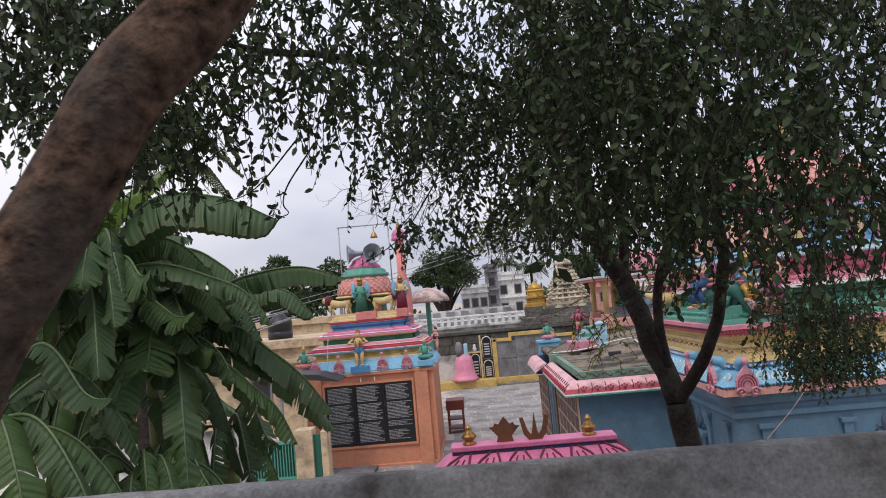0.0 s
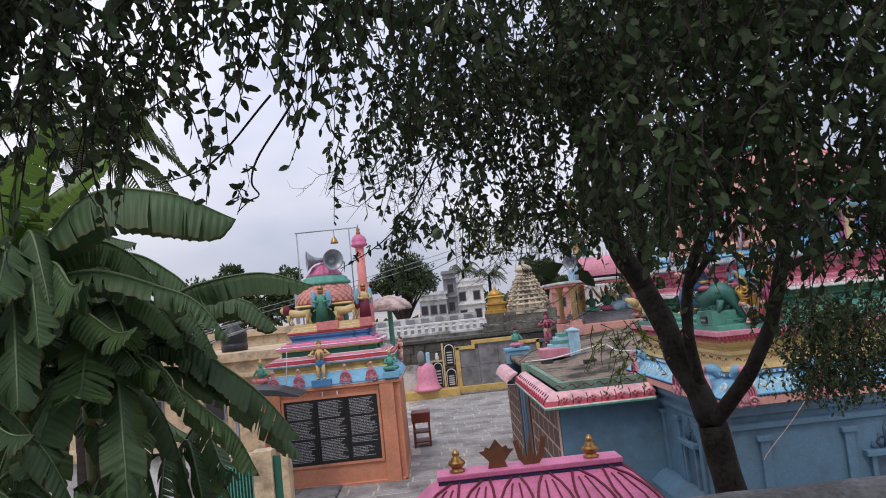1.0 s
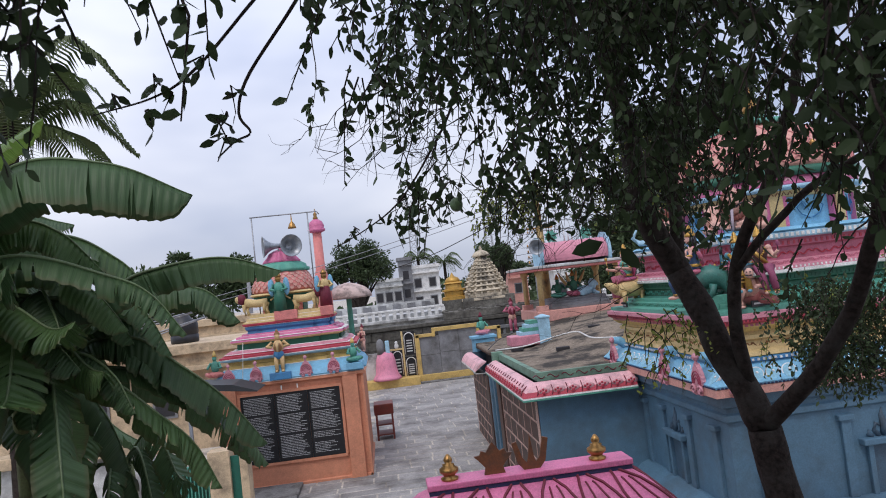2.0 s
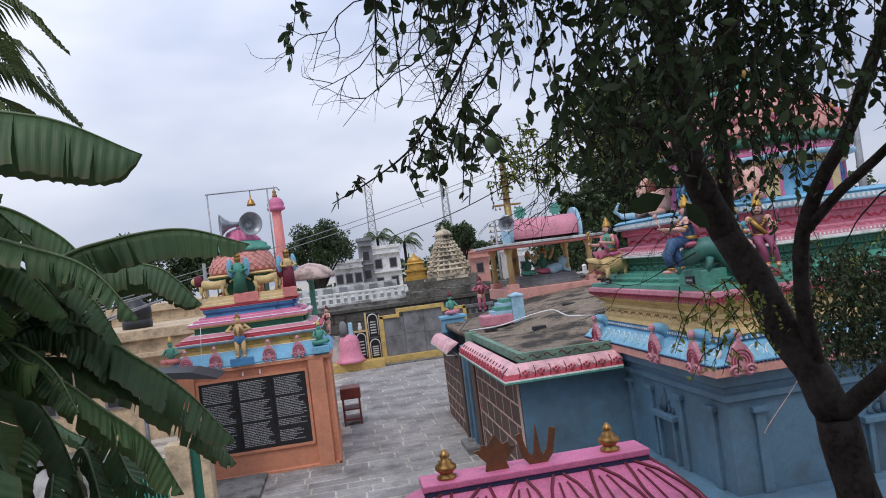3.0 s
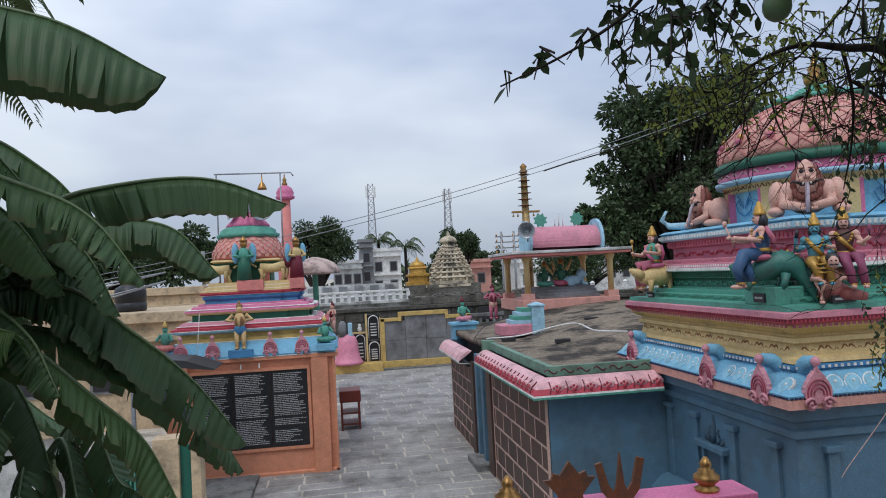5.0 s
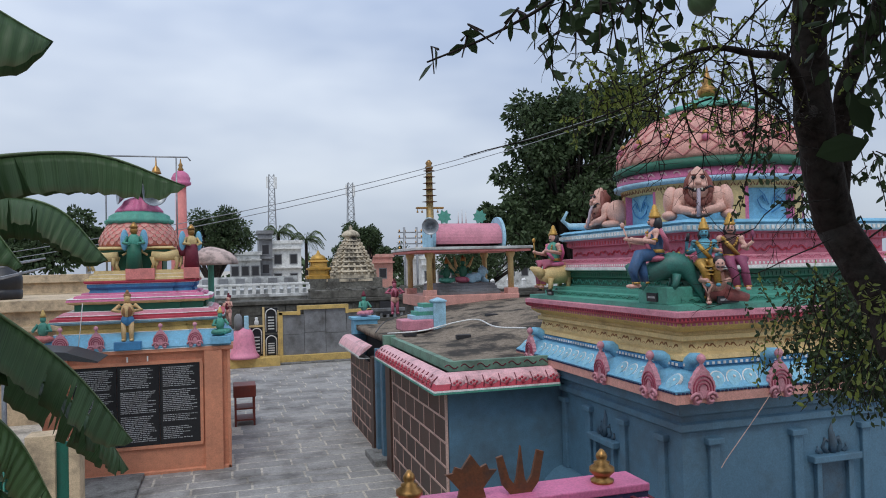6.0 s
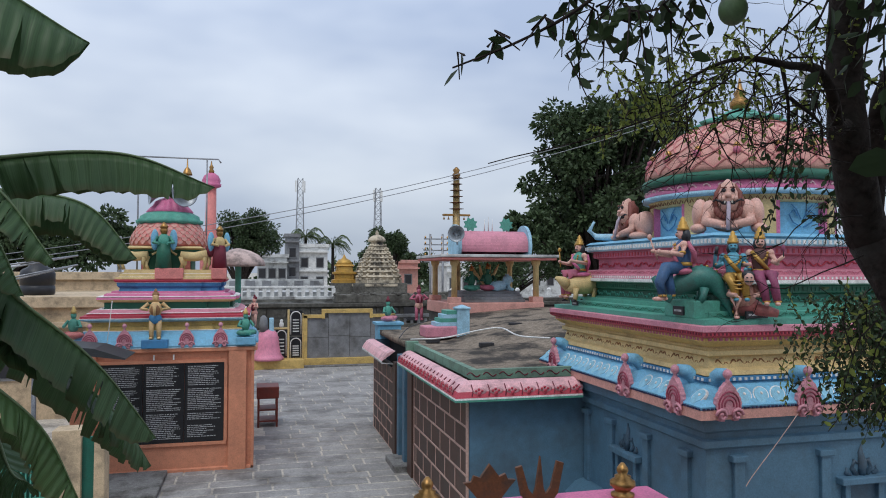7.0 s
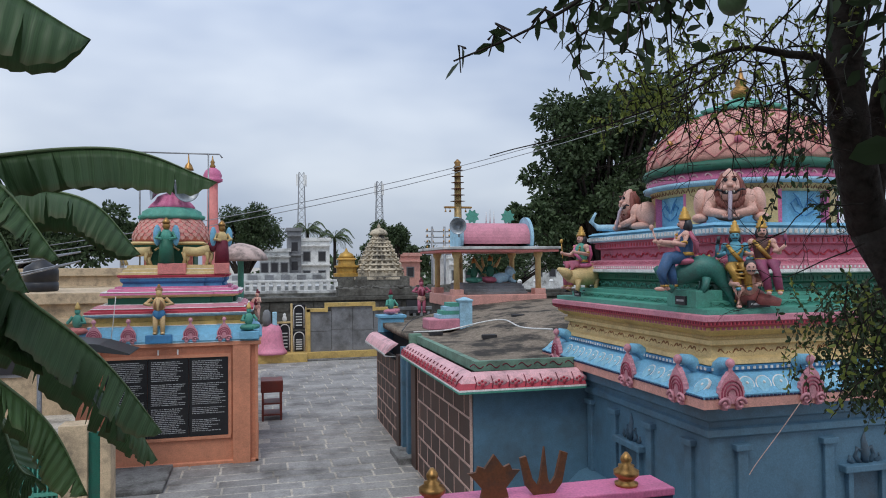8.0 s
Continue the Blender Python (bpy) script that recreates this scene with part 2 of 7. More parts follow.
def box(bm, x0, x1, y0, y1, z0, z1, bev=0.0):
    g = bmesh.ops.create_cube(bm, size=1.0, matrix=Matrix.Translation(((x0 + x1) / 2, (y0 + y1) / 2, (z0 + z1) / 2)) @ Matrix.Diagonal((abs(x1 - x0), abs(y1 - y0), abs(z1 - z0), 1)))
    if bev:
        es = list({e for v in g["verts"] for e in v.link_edges})
        bmesh.ops.bevel(bm, geom=es, offset=bev, segments=2, affect="EDGES", profile=0.5)
    return bm


def boxes(*rows, bev=0.0):
    bm = bmesh.new()
    for r in rows:
        box(bm, *r, bev=bev)
    return bm


def ring(bm, cx, cy, prof, caps=True, jog=None):
    """Rectangular mouldings: prof rows of (half x, half y, z), stacked into one closed skin. jog=(inset, from): the corners step in."""
    rows = []
    for hx, hy, z in prof:
        if jog:
            j, k = jog
            pts = [(-hx * k, -hy), (hx * k, -hy), (hx * k, -hy + j), (hx - j, -hy + j), (hx - j, -hy * k), (hx, -hy * k), (hx, hy * k), (hx - j, hy * k), (hx - j, hy - j), (hx * k, hy - j), (hx * k, hy), (-hx * k, hy), (-hx * k, hy - j), (-hx + j, hy - j), (-hx + j, hy * k), (-hx, hy * k), (-hx, -hy * k), (-hx + j, -hy * k), (-hx + j, -hy + j), (-hx * k, -hy + j)]
        else:
            pts = [(-hx, -hy), (hx, -hy), (hx, hy), (-hx, hy)]
        rows.append([bm.verts.new((cx + x, cy + y, z)) for x, y in pts])
    for a, b in zip(rows, rows[1:]):
        for i in range(len(a)):
            j = (i + 1) % len(a)
            bm.faces.new((a[i], a[j], b[j], b[i]))
    if caps:
        bm.faces.new(rows[0][::-1])
        bm.faces.new(rows[-1])
    return bm


def lathe(bm, cx, cy, prof, seg=32, caps=True, lobes=0, depth=0.0):
    """A turned form: prof rows of (radius, z)."""
    rows = []
    for r, z in prof:
        row = []
        for i in range(seg):
            a = 2 * math.pi * i / seg
            rr = r * (1 + depth * math.cos(lobes * a)) if lobes else r
            row.append(bm.verts.new((cx + rr * math.cos(a), cy + rr * math.sin(a), z)))
        rows.append(row)
    for a, b in zip(rows, rows[1:]):
        for i in range(seg):
            j = (i + 1) % seg
            bm.faces.new((a[i], a[j], b[j], b[i]))
    if caps:
        bm.faces.new(rows[0][::-1])
        bm.faces.new(rows[-1])
    return bm


def tube(bm, pts, radii, seg=8, mat=0):
    """A tapered limb through points."""
    pts = [Vector(p) for p in pts]
    rows, up = [], Vector((0.13, 0.31, 0.94))
    for i, p in enumerate(pts):
        d = (pts[min(i + 1, len(pts) - 1)] - pts[max(i - 1, 0)]).normalized()
        u = d.cross(up if abs(d.dot(up)) < 0.95 else Vector((1, 0, 0))).normalized()
        v = d.cross(u)
        r = radii[i] if isinstance(radii, (list, tuple)) else radii
        rows.append([bm.verts.new(p + r * (math.cos(2 * math.pi * k / seg) * u + math.sin(2 * math.pi * k / seg) * v)) for k in range(seg)])
    fs = []
    for a, b in zip(rows, rows[1:]):
        for k in range(seg):
            j = (k + 1) % seg
            fs.append(bm.faces.new((a[k], a[j], b[j], b[k])))
            fs[-1].smooth = seg >= 6
    fs += [bm.faces.new(rows[0][::-1]), bm.faces.new(rows[-1])]
    for f in fs:
        f.material_index = mat
    return bm


def curve_points(pts, n=12):
    """A smooth way through points (Catmull-Rom)."""
    p = [Vector(q) for q in pts]
    p = [2 * p[0] - p[1]] + p + [2 * p[-1] - p[-2]]
    out = []
    for i in range(1, len(p) - 2):
        for k in range(n):
            t = k / n
            a, b, c, d = p[i - 1], p[i], p[i + 1], p[i + 2]
            out.append(0.5 * ((2 * b) + (c - a) * t + (2 * a - 5 * b + 4 * c - d) * t * t + (3 * b - a - 3 * c + d) * t ** 3))
    return out + [p[-2]]


def blob(bm, c, r, mat=0, turn=(0, 0, 0), seg=12):
    """An ellipsoid lump of a statue."""
    g = bmesh.ops.create_uvsphere(bm, u_segments=seg, v_segments=max(6, seg // 2 + 1), radius=1.0, matrix=Matrix.Translation(c) @ Euler([radians(a) for a in turn]).to_matrix().to_4x4() @ Matrix.Diagonal((*r, 1)))
    for f in {f for v in g["verts"] for f in v.link_faces}:
        f.material_index = mat
        f.smooth = True


def plate(bm, outline, y0, y1, m=Matrix()):
    """An outline in x and z given a thickness along y."""
    a = [bm.verts.new(m @ Vector((x, y0, z))) for x, z in outline]
    b = [bm.verts.new(m @ Vector((x, y1, z))) for x, z in outline]
    bm.faces.new(a)
    bm.faces.new(b[::-1])
    for i in range(len(a)):
        j = (i + 1) % len(a)
        bm.faces.new((a[i], b[i], b[j], a[j]))


def arc(cx, cz, r, a0, a1, n):
    return [(cx + r * math.cos(radians(a0 + (a1 - a0) * i / n)), cz + r * math.sin(radians(a0 + (a1 - a0) * i / n))) for i in range(n + 1)]


def mesh_object(name, verts, faces, mat, parent=None, label="", smooth=False):
    me = bpy.data.meshes.new(name)
    base = BASE.get(parent, Vector())
    me.from_pydata((np.asarray(verts, float) - np.array(base)).tolist(), [], faces)
    me.materials.append(mat)
    if smooth:
        for p in me.polygons:
            p.use_smooth = True
    ob = new(name, me)
    ob.parent = parent
    BASE[ob] = base
    return tagged(ob, label)

# ---- ground and setting ----
gb = bmesh.new()
bmesh.ops.create_grid(gb, x_segments=2, y_segments=2, size=1500, matrix=Matrix.Translation((0, 600, 0.005)))
single("ground", gb, GROUND, "pale dusty mortar and earth ground of the temple yard", "ground", kind="structure")

# terrace with its parapet, from which the yard is seen
terrace = thing("terrace", "weathered grey concrete terrace floor with a low parapet", "terrace", (0, 0, 0), kind="structure")
part("deck", boxes((-5.0, 6.0, -4.0, 4.1, 2.05, 2.3)), CONCRETE, terrace)
part("terrace_wall", boxes((-5.0, 6.0, 3.92, 4.1, 0.0, 2.05)), CONCRETE, terrace)
pb = bmesh.new()
N = 60
rows = []
for i in range(N + 1):
    x = -5.0 + 11.0 * i / N
    w = 0.008 * noise.noise((x * 3, 0, 0)) + 0.006 * noise.noise((x * 11, 4, 0))
    rows.append([pb.verts.new((x, y, z)) for y, z in ((3.9, 2.3), (3.9, 3.05 + w), (3.915, 3.085 + w), (3.95, 3.1 + w), (4.06, 3.1 - w), (4.09, 3.085 - w), (4.1, 3.05), (4.1, 2.3))])
for a, b in zip(rows, rows[1:]):
    for k in range(7):
        pb.faces.new((a[k], a[k + 1], b[k + 1], b[k]))
part("parapet", pb, CONCRETE, terrace, "rough grey cement parapet with rounded top", smooth=True)
part("rear_wall", boxes((-5.0, 6.0, -4.2, -4.0, 2.3, 5.2)), CONCRETE, terrace)


# ---- orange shrine with the inscription panels ----
SX, SY = -2.3, 20.04
shrine = thing("orange_shrine", "orange walled shrine with striped painted tiers and a coral roof", "shrine", (SX, SY, 0))
part("wall", ring(bmesh.new(), SX, SY, [(1.70, 1.70, 0), (1.70, 1.70, 0.06), (1.66, 1.66, 0.08), (1.66, 1.66, 2.40)]), ORANGE, shrine)
for px in (-0.92, -3.68):
    part("pilaster", boxes((px - 0.17, px + 0.17, 18.29, 18.40, 0, 2.36), bev=0.01), ORANGE, shrine)
part("corner_edge", boxes((-0.66, -0.60, 18.34, 18.44, 0.0, 2.36), bev=0.008), ORANGE, shrine)
part("panel_frame", boxes((-3.50, -1.13, 18.33, 18.40, 2.13, 2.19), (-3.50, -1.13, 18.33, 18.40, 0.52, 0.58), (-1.175, -1.115, 18.33, 18.40, 0.58, 2.13), (-3.50, -3.44, 18.33, 18.40, 0.58, 2.13)), ORANGE, shrine)
for k in range(3):
    x0 = -3.43 + k * 0.757
    slab = part("inscription_slab", boxes((x0, x0 + 0.75, 18.345, 18.39, 0.585, 2.125), bev=0.004), BLACKSTONE, shrine, "polished black granite slab with rows of pale engraved lines")
    tb = bmesh.new()
    rnd = random.Random(40 + k)
    z, row = 2.05, 0
    while z > 0.66:
        row += 1
        if row in (12, 25) or (k == 2 and row > 29 and row < 32):
            z -= 0.045
            continue
        x = x0 + 0.06
        end = x0 + rnd.uniform(0.52, 0.70) if not (k == 2 and row >= 32) else x0 + rnd.uniform(0.35, 0.6)
        while x < end:
            w = rnd.uniform(0.012, 0.06)
            h0 = rnd.uniform(0.0, 0.004)
            box(tb, x, min(x + w, end), 18.342, 18.3455, z + h0, z + h0 + rnd.uniform(0.011, 0.017))
            x += w + rnd.choice((0.005, 0.006, 0.014))
        z -= 0.036
    part("engraved_writing", tb, LETTER, slab, "rows of unreadable pale engraved writing")["kind"] = "stuff"
part("fascia", ring(bmesh.new(), SX, SY, [(1.70, 1.70, 2.34), (1.76, 1.76, 2.36), (1.76, 1.76, 2.42), (1.70, 1.70, 2.43)]), ORANGE, shrine)
TIERJOG = (0.055, 0.60)
part("blue_cornice", ring(bmesh.new(), SX, SY, [(1.76, 1.76, 2.424), (1.78, 1.78, 2.47), (1.72, 1.72, 2.58), (1.58, 1.58, 2.69), (1.54, 1.54, 2.76)], jog=TIERJOG), SKYBLUE, shrine)
part("yellow_band", ring(bmesh.new(), SX, SY, [(1.50, 1.50, 2.755), (1.50, 1.50, 2.83), (1.44, 1.44, 2.85), (1.44, 1.44, 2.93)], jog=TIERJOG), YELLOW, shrine)
part("grey_lip", ring(bmesh.new(), SX, SY, [(1.46, 1.46, 2.925), (1.60, 1.60, 2.97), (1.60, 1.60, 3.0)], jog=TIERJOG), PALEBLUE, shrine)
part("red_slab", ring(bmesh.new(), SX, SY, [(1.60, 1.60, 3.003), (1.60, 1.60, 3.05), (1.50, 1.50, 3.06), (1.50, 1.50, 3.10)], jog=TIERJOG), RED, shrine)
part("pink_step", ring(bmesh.new(), SX, SY, [(1.48, 1.48, 3.095), (1.46, 1.46, 3.14), (1.34, 1.34, 3.17)], jog=TIERJOG), PINK, shrine)
part("green_neck", ring(bmesh.new(), SX, SY, [(1.24, 1.24, 3.165), (1.24, 1.24, 3.31)], jog=TIERJOG), DKGREEN, shrine)
part("cream_lip", ring(bmesh.new(), SX, SY, [(1.27, 1.27, 3.305), (1.36, 1.36, 3.34), (1.36, 1.36, 3.36)], jog=TIERJOG), CREAM, shrine)
part("pink_slab", ring(bmesh.new(), SX, SY, [(1.37, 1.37, 3.362), (1.35, 1.35, 3.41), (1.26, 1.26, 3.42), (1.24, 1.24, 3.47), (1.14, 1.14, 3.48), (1.13, 1.13, 3.52)], jog=TIERJOG), HOTPINK, shrine)
part("white_edge", ring(bmesh.new(), SX, SY, [(1.355, 1.355, 3.408), (1.365, 1.365, 3.414), (1.355, 1.355, 3.424)], jog=TIERJOG), WHITE, shrine)
part("blue_neck", ring(bmesh.new(), SX, SY, [(1.02, 1.02, 3.515), (1.00, 1.00, 3.58), (1.05, 1.05, 3.63), (1.05, 1.05, 3.70)], jog=TIERJOG), ROYAL, shrine)
part("red_lip", ring(bmesh.new(), SX, SY, [(1.06, 1.06, 3.695), (1.10, 1.10, 3.73), (1.10, 1.10, 3.76)], jog=TIERJOG), RED, shrine)
part("yellow_top", ring(bmesh.new(), SX, SY, [(1.09, 1.09, 3.762), (1.08, 1.08, 3.80), (1.02, 1.02, 3.81), (1.00, 1.00, 3.87), (0.95, 0.95, 3.88), (0.93, 0.93, 3.96)], jog=TIERJOG), CREAM, shrine)
part("red_block", boxes((SX - 0.27, SX + 0.27, SY - 1.12, SY - 0.93, 3.77, 3.99), bev=0.01), CORAL, shrine)
part("red_block", boxes((SX + 0.82, SX + 1.12, SY - 1.12, SY - 0.8, 3.77, 3.99), bev=0.01), CORAL, shrine)
TX = SX - 0.12
part("drum", ring(bmesh.new(), TX, SY, [(0.50, 0.50, 3.95), (0.50, 0.50, 4.30), (0.66, 0.66, 4.34), (0.66, 0.66, 4.38)]), DKGREEN, shrine)
for sx in (-1, 1):
    part("drum_pillar", boxes((TX + sx * 0.42 - 0.06, TX + sx * 0.42 + 0.06, SY - 0.58, SY - 0.46, 3.95, 4.32), bev=0.01), CORAL, shrine)
part("yellow_eave", ring(bmesh.new(), TX, SY, [(0.68, 0.68, 4.382), (0.74, 0.74, 4.41), (0.70, 0.70, 4.45)]), CREAM, shrine)
part("roof", lathe(bmesh.new(), TX, SY, [(0.66, 4.43), (0.77, 4.48), (0.79, 4.58), (0.74, 4.72), (0.66, 4.86), (0.61, 4.95)], 40), CORAL, shrine, "coral roof with a scale pattern", smooth=True)
sc = bmesh.new()
for r in range(6):
    for i in range(26):
        a = 2 * math.pi * (i + 0.5 * (r % 2)) / 26
        z = 4.52 + 0.07 * r
        rad = (0.785, 0.79, 0.765, 0.73, 0.69, 0.655)[r]
        m = Matrix.Translation((TX + rad * math.cos(a), SY + rad * math.sin(a), z)) @ Matrix.Rotation(a + math.pi / 2, 4, "Z") @ Matrix.Rotation(radians(-6 - 6 * r), 4, "X")
        plate(sc, [(-0.066, 0.045), (-0.05, -0.008), (0, -0.04), (0.05, -0.008), (0.066, 0.045)], 0.010, -0.012, m)
part("roof_scale_skin", sc, SALMON, shrine, "raised pink roof scales")["kind"] = "stuff"
part("green_crown", lathe(bmesh.new(), TX, SY, [(0.60, 4.93), (0.66, 4.96), (0.67, 5.02), (0.60, 5.05), (0.585, 5.12), (0.52, 5.16), (0.44, 5.2)], 60, lobes=12, depth=0.045), GREEN, shrine, smooth=True)
part("pink_cap", lathe(bmesh.new(), TX, SY, [(0.42, 5.18), (0.46, 5.21), (0.40, 5.29), (0.33, 5.36), (0.29, 5.44), (0.18, 5.50), (0.06, 5.54), (0.04, 5.6)], 60, lobes=12, depth=0.07), HOTPINK, shrine, smooth=True)
CREST_PINK = material("dusty_pink_crest_paint", (0.58, 0.26, 0.31), 0.6, grime=0.2, scale=6)
CREST_LINE = material("crimson_crest_line_paint", (0.30, 0.045, 0.085), 0.65, grime=0.2, scale=6)


def crest_ornament(parent, m, behind=None):
    """A horseshoe crest: scalloped plate, two rolled feet, crimson ribs, a knob and a blue neck that runs back."""
    b = bmesh.new()
    rim = []
    for k in range(25):
        t = radians(-28 + 236 * k / 24)
        r = 0.128 + (0.007 if k % 2 else 0.0)
        rim.append((r * math.cos(t), 0.035 + r * 0.98 * math.sin(t) + (0.065 * max(0, math.sin(t)) ** 6)))
    plate(b, rim[::-1] + [(0.10, -0.115), (0.05, -0.12), (0.03, -0.06), (-0.03, -0.06), (-0.05, -0.12), (-0.10, -0.115)], -0.02, 0.03)
    b.transform(m)
    crest = part("crest", b, CREST_PINK, parent, "pink scrolled crest")
    for q in (-1, 1):
        b = bmesh.new()
        tube(b, [(q * (0.078 + r * math.cos(t)), -0.03, -0.062 + r * math.sin(t)) for t, r in [(k * 0.7, 0.062 - 0.0045 * k) for k in range(13)]], 0.015, 6)
        b.transform(m)
        part("scroll_foot", b, CREST_PINK, crest, smooth=True)
    for f in (0.86, 0.62, 0.38):
        b = bmesh.new()
        tube(b, [(f * 0.125 * math.cos(radians(t)), -0.022, 0.02 + f * 0.145 * math.sin(radians(t))) for t in range(-10, 191, 20)], 0.0085, 5)
        b.transform(m)
        part("arch_line", b, CREST_LINE, crest)
    b = bmesh.new()
    lathe(b, 0, 0, [(0.012, 0.19), (0.03, 0.22), (0.014, 0.25), (0.02, 0.26), (0.04, 0.285), (0.042, 0.305), (0.03, 0.33), (0.008, 0.345)], 12)
    b.transform(m)
    part("knob", b, CREST_PINK, crest, smooth=True)
    if behind:
        b = bmesh.new()
        tube(b, [(0, 0.03, 0.30), (0, 0.12, 0.28), (0, 0.22, 0.20), (0, 0.29, 0.05)], [0.05, 0.065, 0.075, 0.085], 10)
        b.transform(m)
        part("crest_back", b, behind, crest, smooth=True)


# crest ornaments along the blue cornice
for cx in (-3.62, -3.01, -1.88, -1.25):
    crest_ornament(shrine, Matrix.Translation((cx, 18.28, 2.56)) @ Matrix.Scale(1.05, 4))
part("statue_block", boxes((-2.70, -2.22, 18.2, 18.6, 2.44, 2.60), bev=0.01), ROYAL, shrine)
part("statue_block", boxes((-0.96, -0.58, 18.2, 18.55, 2.47, 2.62), bev=0.01), SKYBLUE, shrine)
for h, z in ((1.765, 2.43), (1.545, 2.755), (1.605, 2.998), (1.50, 3.098), (1.345, 3.168), (1.265, 3.415), (1.145, 3.475), (1.06, 3.70), (1.025, 3.805), (0.955, 3.878)):
    part("white_line", ring(bmesh.new(), SX, SY, [(h, h, z - 0.008), (h + 0.008, h + 0.008, z), (h, h, z + 0.008)], jog=TIERJOG), WHITE, shrine)
for x in (SX - 0.18, SX + 0.18):
    part("wall_hook", boxes((x - 0.012, x + 0.012, 18.30, 18.34, 2.2, 2.3)), WHITE, shrine)


def statue(name, label, at, turn, mats, build, size=1.0):
    """One plain painted figure; build(bm) lays it out round its own base, facing -y."""
    bm = bmesh.new()
    build(bm)
    bm.transform(Matrix.Translation(at) @ Matrix.Rotation(radians(turn), 4, "Z") @ Matrix.Scale(size, 4))
    return single(name, bm, mats, label, "statue", smooth=False)


def standing(bm):
    for s in (-1, 1):
        tube(bm, [(s * 0.07, 0, 0), (s * 0.075, -0.01, 0.2), (s * 0.06, 0, 0.42)], [0.045, 0.05, 0.065], 8, 0)
        blob(bm, (s * 0.08, -0.05, 0.03), (0.04, 0.08, 0.03), 0)
        tube(bm, [(s * 0.13, 0, 0.74), (s * 0.27, -0.03, 0.63), (s * 0.14, -0.12, 0.62)], [0.045, 0.038, 0.035], 8, 0)
    blob(bm, (0, 0, 0.43), (0.13, 0.10, 0.12), 1)
    blob(bm, (0, 0, 0.62), (0.13, 0.085, 0.17), 0)
    blob(bm, (0, -0.05, 0.60), (0.10, 0.05, 0.13), 2)
    tube(bm, [(0, -0.15, 0.50), (0, -0.15, 0.62), (0, -0.15, 0.72)], [0.025, 0.03, 0.045], 8, 0)
    blob(bm, (0, 0, 0.86), (0.065, 0.07, 0.085), 0)
    blob(bm, (0, 0.02, 0.93), (0.075, 0.07, 0.06), 2)
    blob(bm, (0, 0, 0.99), (0.035, 0.035, 0.06), 2)


def seated(bm):
    blob(bm, (0, 0, 0.10), (0.26, 0.18, 0.09), 1)
    for s in (-1, 1):
        tube(bm, [(s * 0.08, 0, 0.12), (s * 0.22, -0.1, 0.12), (s * 0.05, -0.18, 0.09)], [0.075, 0.07, 0.05], 8, 1)
        tube(bm, [(s * 0.12, 0, 0.44), (s * 0.22, -0.05, 0.30), (s * 0.15, -0.15, 0.30)], [0.045, 0.038, 0.03], 8, 0)
    blob(bm, (0, 0.0, 0.33), (0.13, 0.09, 0.18), 0)
    blob(bm, (0, 0, 0.57), (0.065, 0.07, 0.085), 0)
    tube(bm, [(0, 0, 0.62), (0, 0, 0.68), (0, 0, 0.79)], [0.075, 0.06, 0.015], 10, 2)


